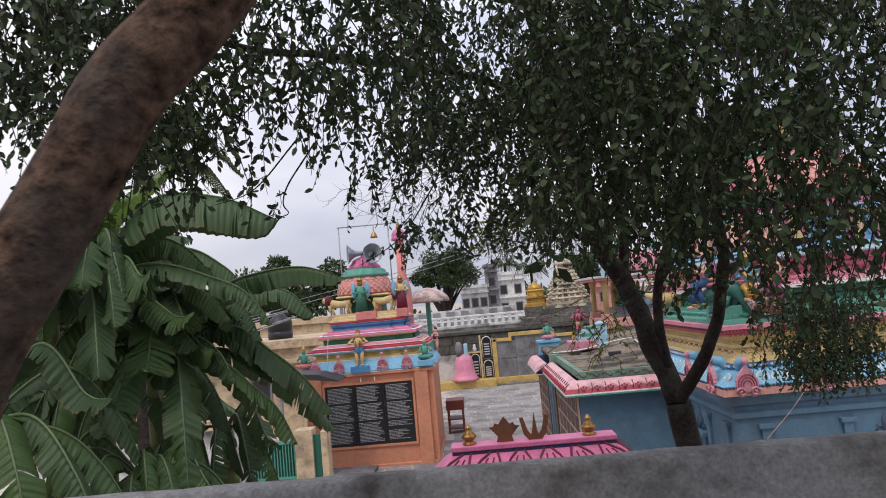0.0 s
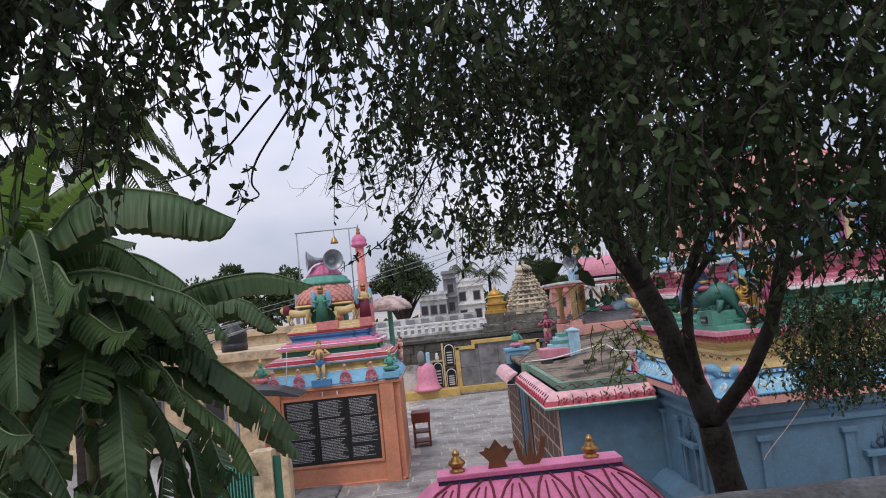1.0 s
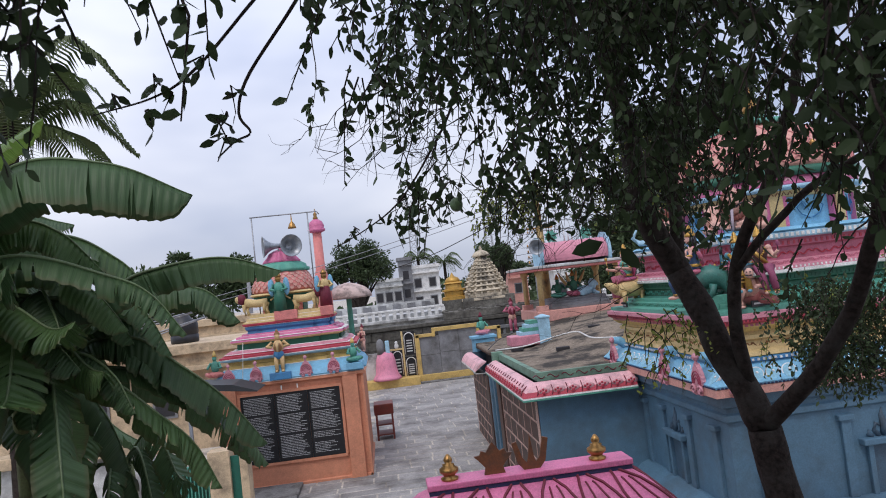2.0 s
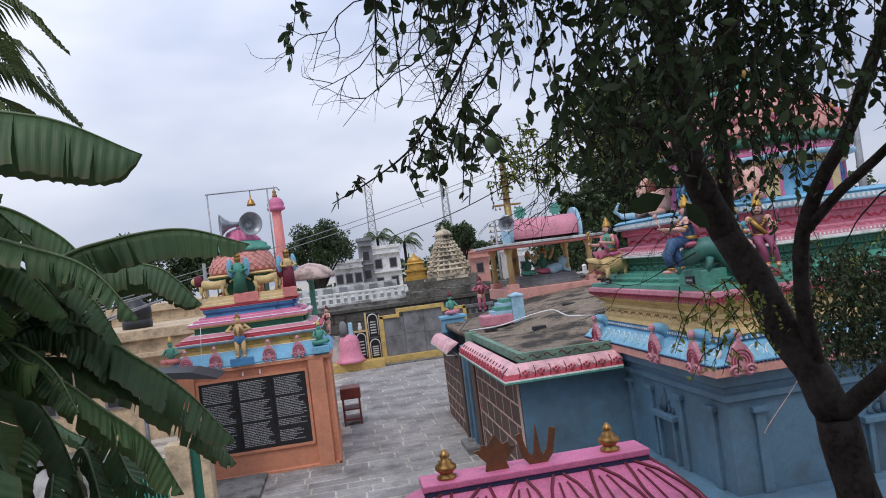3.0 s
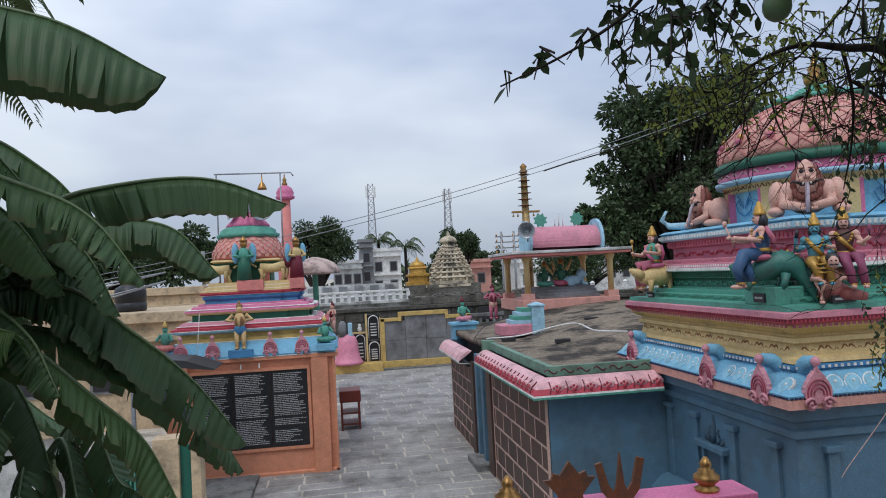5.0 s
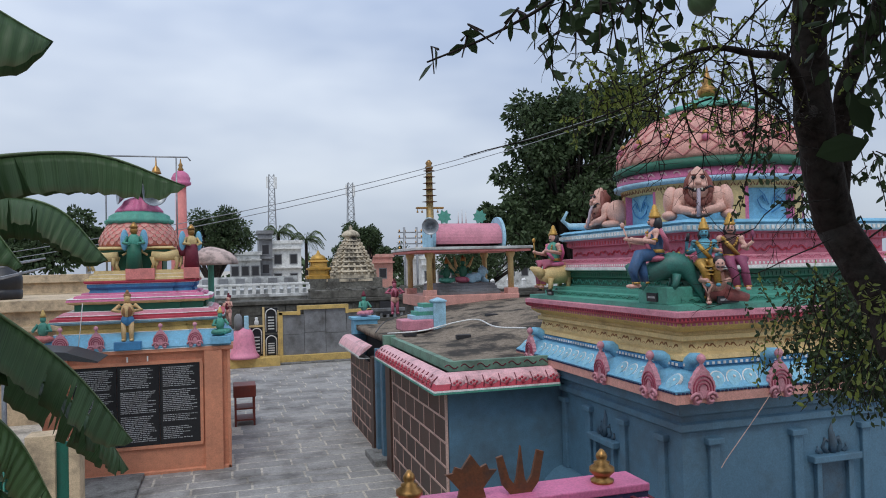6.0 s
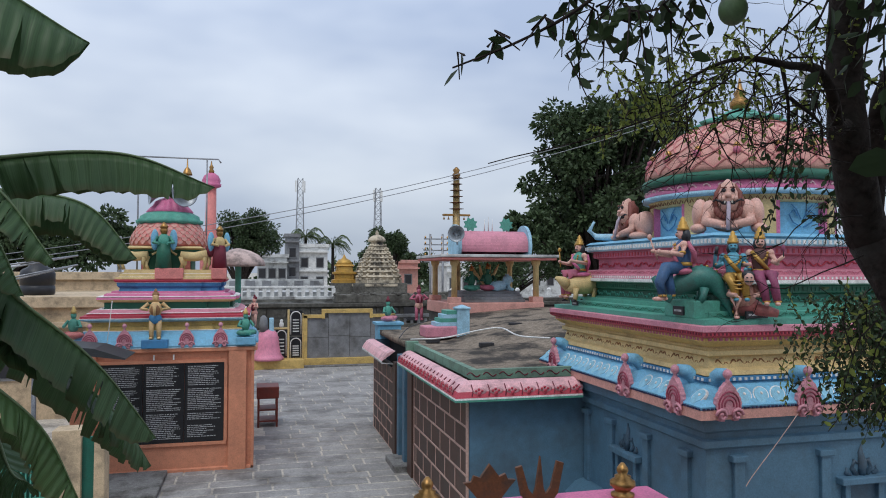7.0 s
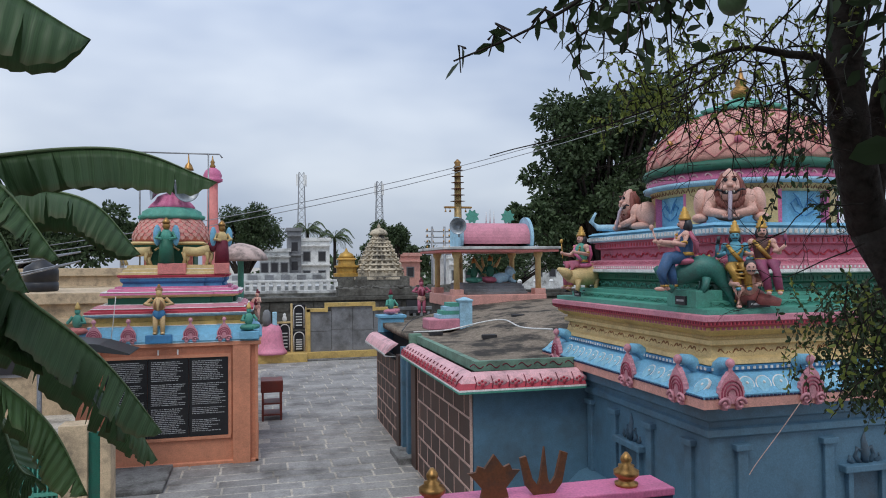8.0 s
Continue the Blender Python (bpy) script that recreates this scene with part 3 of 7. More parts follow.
def torso(bm, x, y, z, skin, cloth, trim, hair, chest=None, arms=((-1, -0.1, 0.0), (1, -0.1, 0.0)), sash=True):
    """A crowned upper body with its hips at z: waist, chest, shoulders, arms, neck, head, tiered crown."""
    tube(bm, [(x, y, z), (x, y, z + 0.08), (x, y, z + 0.17), (x, y, z + 0.28), (x, y, z + 0.34), (x, y, z + 0.40)], [0.13, 0.105, 0.115, 0.14, 0.10, 0.045], 12, skin if chest is None else chest)
    tube(bm, [(x, y, z + 0.02), (x, y, z + 0.07)], [0.136, 0.118], 12, trim)
    for k in range(10):
        t = math.pi * (k + 0.5) / 10
        blob(bm, (x + 0.10 * math.cos(t), y - 0.115 - 0.012 * math.sin(t), z + 0.34 - 0.15 * math.sin(t)), (0.022, 0.018, 0.022), trim, seg=6)
    if sash:
        tube(bm, [(x - 0.12, y - 0.08, z + 0.34), (x - 0.02, y - 0.145, z + 0.2), (x + 0.11, y - 0.09, z + 0.05)], [0.03, 0.035, 0.03], 6, cloth)
    for s, dy, up in arms:
        e = (x + s * 0.235, y - 0.03, z + 0.14 + up * 0.5)
        h = (x + s * 0.16, y - 0.20 + dy * 0.2, z + 0.16 + up)
        blob(bm, (x + s * 0.145, y, z + 0.315), (0.06, 0.06, 0.06), skin, seg=8)
        tube(bm, [(x + s * 0.15, y, z + 0.31), e, h], [0.05, 0.04, 0.028], 8, skin)
        blob(bm, h, (0.032, 0.035, 0.035), skin, seg=6)
        tube(bm, [(e[0] - s * 0.02, e[1], e[2] + 0.04), (e[0] - s * 0.01, e[1], e[2] + 0.015)], [0.05, 0.05], 8, trim)
    blob(bm, (x, y + 0.035, z + 0.44), (0.10, 0.075, 0.12), hair, seg=10)
    blob(bm, (x, y - 0.015, z + 0.475), (0.068, 0.075, 0.088), skin, seg=12)
    blob(bm, (x, y - 0.09, z + 0.465), (0.014, 0.018, 0.02), skin, seg=6)
    for k in (-0.028, 0.028):
        blob(bm, (x + k, y - 0.080, z + 0.492), (0.016, 0.012, 0.010), hair, seg=6)
        blob(bm, (x + k * 0.8, y - 0.086, z + 0.438), (0.026, 0.010, 0.009), hair, seg=6)
    zc = z + 0.525
    tube(bm, [(x, y, zc), (x, y, zc + 0.035), (x, y, zc + 0.04), (x, y, zc + 0.08), (x, y, zc + 0.085), (x, y, zc + 0.125), (x, y, zc + 0.13), (x, y, zc + 0.165), (x, y, zc + 0.20)], [0.08, 0.09, 0.07, 0.075, 0.055, 0.058, 0.035, 0.038, 0.008], 12, trim)


def legs(bm, x, y, z, cloth, skin, trim, lean=0.0, drop=0.36):
    """Two hanging legs in draped cloth."""
    blob(bm, (x, y, z), (0.16, 0.16, 0.10), cloth, seg=10)
    for k in (-0.075, 0.075):
        tube(bm, [(x + k, y - 0.04, z), (x + k * 1.3 + lean * 0.4, y - 0.22, z), (x + k + lean * 0.7, y - 0.24, z - drop * 0.5), (x + k + lean, y - 0.22, z - drop)], [0.085, 0.085, 0.068, 0.052], 10, cloth)
        tube(bm, [(x + k + lean, y - 0.22, z - drop + 0.015), (x + k + lean, y - 0.22, z - drop - 0.01)], [0.058, 0.056], 8, trim)
        blob(bm, (x + k + lean, y - 0.27, z - drop - 0.03), (0.04, 0.075, 0.03), skin, seg=8)


def rider(bm):
    """A crowned figure astride a mount that stands along y, its tail hanging behind."""
    tube(bm, [(0.0, -0.34, 0.30), (0.0, -0.2, 0.30), (0.0, 0.1, 0.34), (0.0, 0.30, 0.32), (0.0, 0.44, 0.20), (0.0, 0.54, 0.0), (0.0, 0.58, -0.16)], [0.09, 0.16, 0.21, 0.20, 0.13, 0.07, 0.02], 12, 2)
    tube(bm, [(0.0, -0.30, 0.32), (0, -0.42, 0.40), (0, -0.56, 0.46)], [0.11, 0.09, 0.03], 10, 2)
    for k in range(8):
        blob(bm, (0, 0.20 + 0.05 * k, 0.53 - 0.0115 * k * k), (0.02, 0.032, 0.045), 2, seg=6)
    for x in (-0.13, 0.13):
        for y in (-0.2, 0.24):
            tube(bm, [(x, y, 0.25), (x * 1.1, y, 0.12), (x * 1.1, y - 0.02, 0.02)], [0.07, 0.05, 0.04], 8, 2)
            blob(bm, (x * 1.1, y - 0.05, 0.02), (0.045, 0.07, 0.025), 5, seg=8)
    blob(bm, (0, 0.02, 0.52), (0.19, 0.20, 0.06), 6, seg=10)
    legs(bm, -0.05, -0.02, 0.54, 1, 0, 4, lean=-0.06, drop=0.42)
    torso(bm, 0, 0.0, 0.56, 0, 6, 4, 5, chest=3, arms=((-1, -0.7, 0.03), (1, -0.6, 0.06)))
    blob(bm, (-0.055, 0.01, 1.02), (0.06, 0.065, 0.08), 0, seg=10)
    tube(bm, [(-0.06, 0.01, 1.07), (-0.06, 0.01, 1.12), (-0.06, 0.01, 1.18)], [0.075, 0.065, 0.02], 10, 4)
    tube(bm, [(-0.13, 0.03, 0.86), (-0.20, -0.14, 0.72), (-0.10, -0.38, 0.76)], [0.045, 0.035, 0.022], 8, 0)
    blob(bm, (-0.10, -0.40, 0.77), (0.03, 0.04, 0.03), 0, seg=6)
    tube(bm, [(-0.10, -0.38, 0.66), (-0.09, -0.41, 0.96)], [0.011, 0.011], 6, 4)
    blob(bm, (-0.09, -0.41, 0.99), (0.035, 0.035, 0.045), 4, seg=8)
    tube(bm, [(0.10, 0.12, 0.90), (0.06, 0.17, 0.74), (0.0, 0.16, 0.58)], [0.02, 0.05, 0.03], 6, 6)


def crocodile_rider(bm):
    """A crowned figure seated sideways before the hump of a crocodile whose ridged tail drops behind."""
    spine = curve_points([(0, -0.46, 0.36), (0, -0.34, 0.22), (0, -0.12, 0.24), (0, 0.16, 0.34), (0, 0.36, 0.28), (0.03, 0.50, 0.06), (0.06, 0.60, -0.20)], 4)
    wide = [0.05, 0.06, 0.075, 0.09, 0.10, 0.12, 0.14, 0.16, 0.18, 0.195, 0.21, 0.22, 0.225, 0.22, 0.21, 0.195, 0.175, 0.155, 0.135, 0.115, 0.09, 0.075, 0.055, 0.035, 0.02]
    wide = [0.82 * w for w in wide]
    tube(bm, spine, wide, 12, 2)
    for k in range(9, 24):
        q = spine[k]
        out = (Vector((0, 1, 0)) * (k - 9) / 15 + Vector((0, 0, 1)) * (1 - (k - 9) / 15)).normalized()
        blob(bm, q + out * wide[k] * 0.98, (0.022, 0.022, 0.026), 4 if k % 2 else 2, seg=6)
    for x in (-0.14, 0.14):
        for y in (-0.22, 0.22):
            tube(bm, [(x, y, 0.2), (x * 1.25, y - 0.02, 0.08), (x * 1.25, y - 0.06, 0.0)], [0.07, 0.05, 0.04], 8, 2)
    blob(bm, (0.04, -0.06, 0.44), (0.17, 0.15, 0.06), 6, seg=10)
    for k, dy in ((0.10, -0.02), (0.19, -0.15)):
        tube(bm, [(0.04, -0.06, 0.50), (k + 0.06, -0.24 + dy * 0.4, 0.48), (k + 0.08, -0.24 + dy, 0.28), (k + 0.06, -0.20 + dy, 0.10)], [0.10, 0.095, 0.075, 0.06], 10, 1)
        tube(bm, [(k + 0.06, -0.20 + dy, 0.11), (k + 0.06, -0.20 + dy, 0.08)], [0.064, 0.06], 8, 4)
        blob(bm, (k + 0.07, -0.26 + dy, 0.05), (0.045, 0.085, 0.032), 0, seg=8)
    torso(bm, 0.04, -0.05, 0.50, 0, 6, 4, 5, chest=3, arms=((-1, -0.7, 0.03), (1, -0.7, 0.06)))
    blob(bm, (-0.03, -0.04, 0.975), (0.06, 0.07, 0.085), 0, seg=10)
    tube(bm, [(-0.04, -0.03, 1.03), (-0.04, -0.03, 1.08), (-0.04, -0.03, 1.085), (-0.04, -0.03, 1.15)], [0.08, 0.075, 0.055, 0.01], 10, 4)
    tube(bm, [(0.12, -0.06, 0.82), (0.10, -0.24, 0.68), (0.06, -0.44, 0.72)], [0.045, 0.036, 0.024], 8, 0)
    blob(bm, (0.06, -0.46, 0.73), (0.03, 0.04, 0.03), 0, seg=6)
    tube(bm, [(0.06, -0.40, 0.60), (0.07, -0.50, 0.90)], [0.012, 0.012], 6, 0)
    blob(bm, (0.07, -0.51, 0.93), (0.035, 0.035, 0.045), 0, seg=8)
    tube(bm, [(0.20, 0.0, 0.86), (0.20, 0.08, 0.70), (0.12, 0.10, 0.56)], [0.03, 0.04, 0.03], 6, 6)


def pair_on_bearer(bm):
    """Two seated crowned figures borne on the shoulders of a third, who kneels."""
    blob(bm, (0.05, 0.05, 0.16), (0.24, 0.18, 0.15), 2, seg=10)
    tube(bm, [(-0.06, 0, 0.2), (-0.13, -0.2, 0.30), (-0.12, -0.2, 0.02)], [0.09, 0.085, 0.055], 10, 0)
    blob(bm, (-0.12, -0.26, 0.02), (0.04, 0.08, 0.025), 0, seg=8)
    tube(bm, [(0.10, 0, 0.14), (0.30, -0.10, 0.12), (0.46, -0.08, 0.08)], [0.10, 0.085, 0.06], 10, 2)
    tube(bm, [(0.02, 0, 0.22), (0.02, -0.04, 0.36), (0.03, -0.08, 0.50)], [0.13, 0.14, 0.10], 12, 0)
    for s in (-1, 1):
        tube(bm, [(s * 0.13, -0.06, 0.48), (s * 0.22, -0.18, 0.36), (s * 0.13, -0.30, 0.36)], [0.055, 0.045, 0.03], 8, 0)
    blob(bm, (0.05, -0.30, 0.60), (0.075, 0.08, 0.095), 0, seg=10)
    blob(bm, (0.04, -0.25, 0.66), (0.095, 0.09, 0.075), 5, seg=10)
    for k in (-0.03, 0.03):
        blob(bm, (0.05 + k, -0.372, 0.62), (0.016, 0.012, 0.010), 5, seg=6)
        blob(bm, (0.05 + k, -0.378, 0.562), (0.034, 0.012, 0.013), 5, seg=6)
    legs(bm, -0.15, 0.02, 0.62, 4, 1, 4, lean=0.10, drop=0.30)
    torso(bm, -0.15, 0.04, 0.62, 1, 4, 4, 5, chest=1, arms=((-1, 0.2, 0.05), (1, -0.2, -0.04)))
    tube(bm, [(-0.28, 0.06, 0.90), (-0.42, 0.06, 0.80), (-0.40, 0.0, 1.02)], [0.05, 0.04, 0.028], 8, 1)
    tube(bm, [(-0.40, -0.01, 0.98), (-0.38, -0.02, 1.10)], [0.03, 0.025], 8, 5)
    for z in (0.44, 0.50, 0.56):
        tube(bm, [(-0.10, -0.21, z), (-0.10, -0.21, z + 0.022)], [0.088, 0.088], 10, 4)
    legs(bm, 0.24, 0.02, 0.66, 3, 0, 4, lean=0.13, drop=0.40)
    torso(bm, 0.23, 0.04, 0.68, 0, 4, 4, 5, chest=7, arms=((-1, -0.2, -0.02), (1, 0.2, 0.02)))
    tube(bm, [(0.36, 0.04, 0.98), (0.46, -0.04, 0.86), (0.54, -0.12, 0.94)], [0.045, 0.035, 0.025], 8, 0)
    blob(bm, (0.54, -0.12, 1.06), (0.03, 0.03, 0.06), 3, seg=6)
    tube(bm, [(0.54, -0.12, 0.92), (0.54, -0.12, 1.04)], [0.01, 0.01], 5, 5)


def lion(bm):
    """A crouching lion, facing -y, with a maned head."""
    blob(bm, (0, 0.28, 0.22), (0.21, 0.42, 0.20), 0)
    for s in (-1, 1):
        blob(bm, (s * 0.20, 0.42, 0.17), (0.10, 0.20, 0.17), 0)
        tube(bm, [(s * 0.15, -0.02, 0.24), (s * 0.19, -0.10, 0.1), (s * 0.17, -0.26, 0.06)], [0.09, 0.075, 0.055], 8, 0)
        blob(bm, (s * 0.12, -0.05, 0.64), (0.03, 0.03, 0.05), 1)
    blob(bm, (0, -0.05, 0.42), (0.19, 0.17, 0.23), 1)
    blob(bm, (0, -0.15, 0.47), (0.13, 0.12, 0.15), 0)
    blob(bm, (0, -0.26, 0.42), (0.07, 0.06, 0.07), 1)
    tube(bm, [(0.1, 0.66, 0.2), (0.24, 0.72, 0.3), (0.2, 0.66, 0.48)], [0.03, 0.03, 0.05], 8, 1)


def prowling(bm):
    """A lion on its four legs, side on along x."""
    tube(bm, [(-0.28, 0, 0.30), (0, 0, 0.28), (0.28, 0, 0.33)], [0.10, 0.10, 0.11], 10, 0)
    for x in (-0.26, -0.2, 0.22, 0.3):
        tube(bm, [(x, 0.05 if x in (-0.2, 0.3) else -0.05, 0.28), (x + 0.02, 0, 0.12), (x - 0.02, 0, 0.0)], [0.06, 0.035, 0.04], 8, 0)
    blob(bm, (0.36, 0, 0.42), (0.12, 0.11, 0.14), 1)
    blob(bm, (0.44, 0, 0.42), (0.09, 0.08, 0.09), 0)
    tube(bm, [(-0.36, 0, 0.32), (-0.48, 0, 0.4), (-0.4, 0, 0.52)], [0.025, 0.02, 0.03], 6, 0)


def attendant(bm):
    """A robed figure with wide blue side panels."""
    tube(bm, [(0, 0, 0), (0, 0, 0.3), (0, 0, 0.5)], [0.16, 0.14, 0.12], 10, 1)
    blob(bm, (0, 0, 0.55), (0.12, 0.09, 0.16), 0)
    for s in (-1, 1):
        blob(bm, (s * 0.18, 0.04, 0.58), (0.08, 0.05, 0.22), 3)
        tube(bm, [(s * 0.11, 0, 0.64), (s * 0.19, -0.05, 0.52), (s * 0.08, -0.14, 0.5)], [0.04, 0.035, 0.03], 8, 0)
    blob(bm, (0, 0, 0.77), (0.075, 0.075, 0.09), 2)
    tube(bm, [(0, 0, 0.82), (0, 0, 0.87), (0, 0, 0.94)], [0.085, 0.07, 0.02], 10, 2)


TAN = material("warm_tan_statue_paint", (0.62, 0.42, 0.20), 0.6, grime=0.15)
BROWNCLOTH = material("brown_cloth_paint", (0.30, 0.15, 0.06), 0.6, grime=0.2)
statue("guardian_statue", "cream painted standing figure on a blue block of the shrine cornice", (-2.47, 18.36, 2.60), 0, [TAN, ROYAL, BROWNCLOTH], standing, 0.94)
statue("seated_statue", "small green painted seated figure on the shrine corner", (-0.78, 18.40, 2.62), 20, [GREEN, GREEN, YELLOW], seated, 0.72)
statue("seated_statue", "small green painted seated figure on the shrine corner", (-3.95, 18.5, 2.62), -20, [GREEN, CORAL, YELLOW], seated, 0.8)
statue("bowing_statue", "pink painted figure behind the shrine corner", (-0.62, 21.2, 2.62), -60, [FLESH, SALMON, MAROON], standing, 0.72)
statue("shrine_statue", "green and blue robed figure with golden crown on the shrine top", (TX, SY - 0.98, 3.99), 0, [GREEN, DKGREEN, BRASS, SKYBLUE], attendant, 1.0)
statue("shrine_statue", "blue robed figure with golden crown on the shrine top corner", (SX + 0.97, SY - 0.9, 3.99), 25, [CREAM, MAROON, BRASS, SKYBLUE], attendant, 0.95)
statue("lion_statue", "yellow painted lion on the striped shrine top", (TX - 0.58, SY - 0.85, 3.96), 180, [CREAM, MAROON], prowling, 0.95)
statue("lion_statue", "yellow painted lion on the striped shrine top", (TX + 0.58, SY - 0.85, 3.96), 0, [CREAM, MAROON], prowling, 0.95)


def loudspeaker(name, label, at, turn, size=1.0, tilt=0):
    """A horn loudspeaker: flared bell, driver and bracket."""
    t = thing(name, label, "loudspeaker", at)
    R = Matrix.Translation(at) @ Euler((radians(90 + tilt), 0, radians(turn))).to_matrix().to_4x4() @ Matrix.Scale(size, 4)
    b = bmesh.new()
    lathe(b, 0, 0, [(0.05, -0.22), (0.06, -0.1), (0.09, 0.0), (0.15, 0.1), (0.22, 0.16), (0.235, 0.165), (0.225, 0.15), (0.14, 0.07), (0.06, -0.05), (0.02, -0.06)], 28)
    b.transform(R)
    part("horn", b, GREYMETAL, t, smooth=True)
    b = bmesh.new()
    lathe(b, 0, 0, [(0.075, -0.40), (0.085, -0.38), (0.085, -0.25), (0.05, -0.21)], 20)
    b.transform(R)
    part("driver", b, GREYMETAL, t, smooth=True)
    b = boxes((-0.02, 0.02, -0.30, -0.06, -0.18, -0.15))
    b.transform(R)
    part("bracket", b, STEEL, t)
    return t


loudspeaker("loudspeaker", "grey metal horn loudspeaker on the shrine top", (TX + 0.26, SY - 0.30, 5.58), 25, 1.2)
loudspeaker("loudspeaker", "grey metal horn loudspeaker on the shrine top", (TX - 0.20, SY - 0.25, 5.62), -75, 1.15)
bell = thing("bell_frame", "thin steel pipe frame with a hanging bell above the shrine", "bell frame", (SX, SY, 3.96))
for x in (SX - 0.82, SX + 0.62):
    part("post", tube(bmesh.new(), [(x, SY + 0.3, 3.96), (x, SY + 0.3, 6.46)], 0.018, 8), STEEL, bell)
part("crossbar", tube(bmesh.new(), [(SX - 0.86, SY + 0.3, 6.46), (SX + 0.86, SY + 0.3, 6.46), (SX + 0.92, SY + 0.3, 6.38)], 0.018, 8), STEEL, bell)
part("bell_cup", lathe(bmesh.new(), SX + 0.2, SY + 0.3, [(0.11, 6.08), (0.10, 6.12), (0.07, 6.2), (0.02, 6.26), (0.01, 6.46)], 16), BRASS, bell, smooth=True)

tower = thing("pink_pillar", "tall slim pink pillar with a lotus cap behind the shrine", "pillar", (-1.93, 25.9, 0))
part("shaft", lathe(bmesh.new(), -1.93, 25.9, [(0.30, 0), (0.30, 4.6), (0.24, 4.9), (0.16, 5.2), (0.15, 6.45)], 20), CORAL, tower, smooth=True)
part("capital", lathe(bmesh.new(), -1.93, 25.9, [(0.15, 6.42), (0.27, 6.47), (0.28, 6.55), (0.24, 6.57), (0.26, 6.66), (0.2, 6.8), (0.1, 6.88)], 20, lobes=10, depth=0.05), HOTPINK, tower, smooth=True)
part("finial", lathe(bmesh.new(), -1.93, 25.9, [(0.06, 6.86), (0.09, 6.93), (0.05, 7.0), (0.07, 7.06), (0.03, 7.12), (0.01, 7.25)], 16), BRASS, tower, smooth=True)

canopy = thing("round_canopy", "round pale pink concrete canopy on one green post", "canopy", (-1.15, 27, 0))
part("post", lathe(bmesh.new(), -1.15, 27, [(0.14, 0), (0.10, 0.1), (0.09, 4.1), (0.14, 4.15)], 16), GREEN, canopy, smooth=True)
part("dome", lathe(bmesh.new(), -1.15, 27, [(0.1, 4.08), (0.82, 4.10), (0.84, 4.16), (0.78, 4.3), (0.62, 4.46), (0.38, 4.58), (0.1, 4.65), (0.02, 4.66)], 32), material("weathered_pale_pink_concrete", (0.55, 0.42, 0.38), 0.85, grime=0.45, scale=2.5), canopy, smooth=True)

# red iron stand beside the shrine
stand = thing("iron_stand", "red-brown iron stand beside the orange shrine", "stand", (-0.3, 22.4, 0))
for x in (-0.5, -0.05):
    for y in (22.1, 22.7):
        part("leg", boxes((x - 0.025, x + 0.025, y - 0.025, y + 0.025, 0, 0.95)), REDIRON, stand)
part("tray", boxes((-0.55, 0.0, 22.05, 22.75, 0.72, 1.02), bev=0.02), REDIRON, stand)
part("shelf", boxes((-0.53, -0.02, 22.07, 22.73, 0.42, 0.46)), REDIRON, stand)
part("shelf", boxes((-0.53, -0.02, 22.07, 22.73, 0.14, 0.18)), REDIRON, stand)

# ---- blue shrine with the ribbed dome ----
BX, BY, WALL, EDGE = 6.17, 12.33, 2.02, 2.21
blue = thing("blue_shrine", "blue walled shrine with painted tiers under a ribbed pink dome", "shrine", (BX, BY, 0))


def inset(h):
    """Half width of a tier from its nominal one."""
    return h - 0.53 if h > 2.3 else h - 0.35


def tier(name, rows, mat, label=""):
    return part(name, ring(bmesh.new(), BX, BY, [(inset(h), inset(h), z) for h, z in rows]), mat, blue, label)


DOME = 0.855


def dome_z(z):
    return z if z < 4.93 else 4.93 + (z - 4.93) * 0.80


def round_tier(rows, seg, **more):
    return lathe(bmesh.new(), BX, BY, [(r * DOME, dome_z(z)) for r, z in rows], seg, **more)


tier("plinth", [(2.98, 0), (2.98, 0.45), (2.88, 0.5), (2.88, 0.72), (2.72, 0.86), (2.6, 0.9)], BLUE)
tier("wall", [(2.55, 0.88), (2.55, 2.02)], BLUE)
tier("wall_moulding", [(2.56, 2.0), (2.60, 2.03), (2.60, 2.10), (2.56, 2.12), (2.56, 2.18), (2.64, 2.22), (2.64, 2.35)], BLUE)
tier("pink_fascia", [(2.66, 2.345), (2.74, 2.36), (2.74, 2.46), (2.68, 2.465)], SALMON)
tier("blue_cornice", [(2.73, 2.467), (2.74, 2.50), (2.68, 2.56), (2.60, 2.66), (2.52, 2.70), (2.50, 2.72)], SKYBLUE, "curved sky blue cornice with white petals")
tier("dark_rail", [(2.50, 2.715), (2.54, 2.73), (2.54, 2.77), (2.50, 2.78)], ROYAL)
tier("cream_base", [(2.48, 2.775), (2.52, 2.79), (2.50, 2.84), (2.43, 2.86), (2.40, 2.98), (2.46, 3.0), (2.46, 3.05), (2.42, 3.06), (2.42, 3.12)], CREAM, "cream tier with painted scrolls")
tier("ochre_lip", [(2.46, 3.10), (2.54, 3.16), (2.54, 3.21)], YELLOW)
tier("red_lip", [(2.56, 3.205), (2.60, 3.23), (2.60, 3.27)], RED)
tier("pink_lip", [(2.61, 3.272), (2.61, 3.33), (2.55, 3.34)], PINK)
tier("green_ledge", [(2.55, 3.335), (2.55, 3.40), (2.36, 3.41), (2.36, 3.47), (2.15, 3.48)], GREEN)
tier("green_step", [(2.12, 3.475), (2.12, 3.53), (2.0, 3.54), (2.0, 3.56)], GREEN)
# Dark green holds both the tier's own dark paint and its upper shadow.
tier("green_tier", [(1.96, 3.555), (1.94, 3.66), (1.99, 3.68), (1.99, 3.76), (2.03, 3.78)], DKGREEN, "dark green tier, partly painted-in shade, with painted vines")
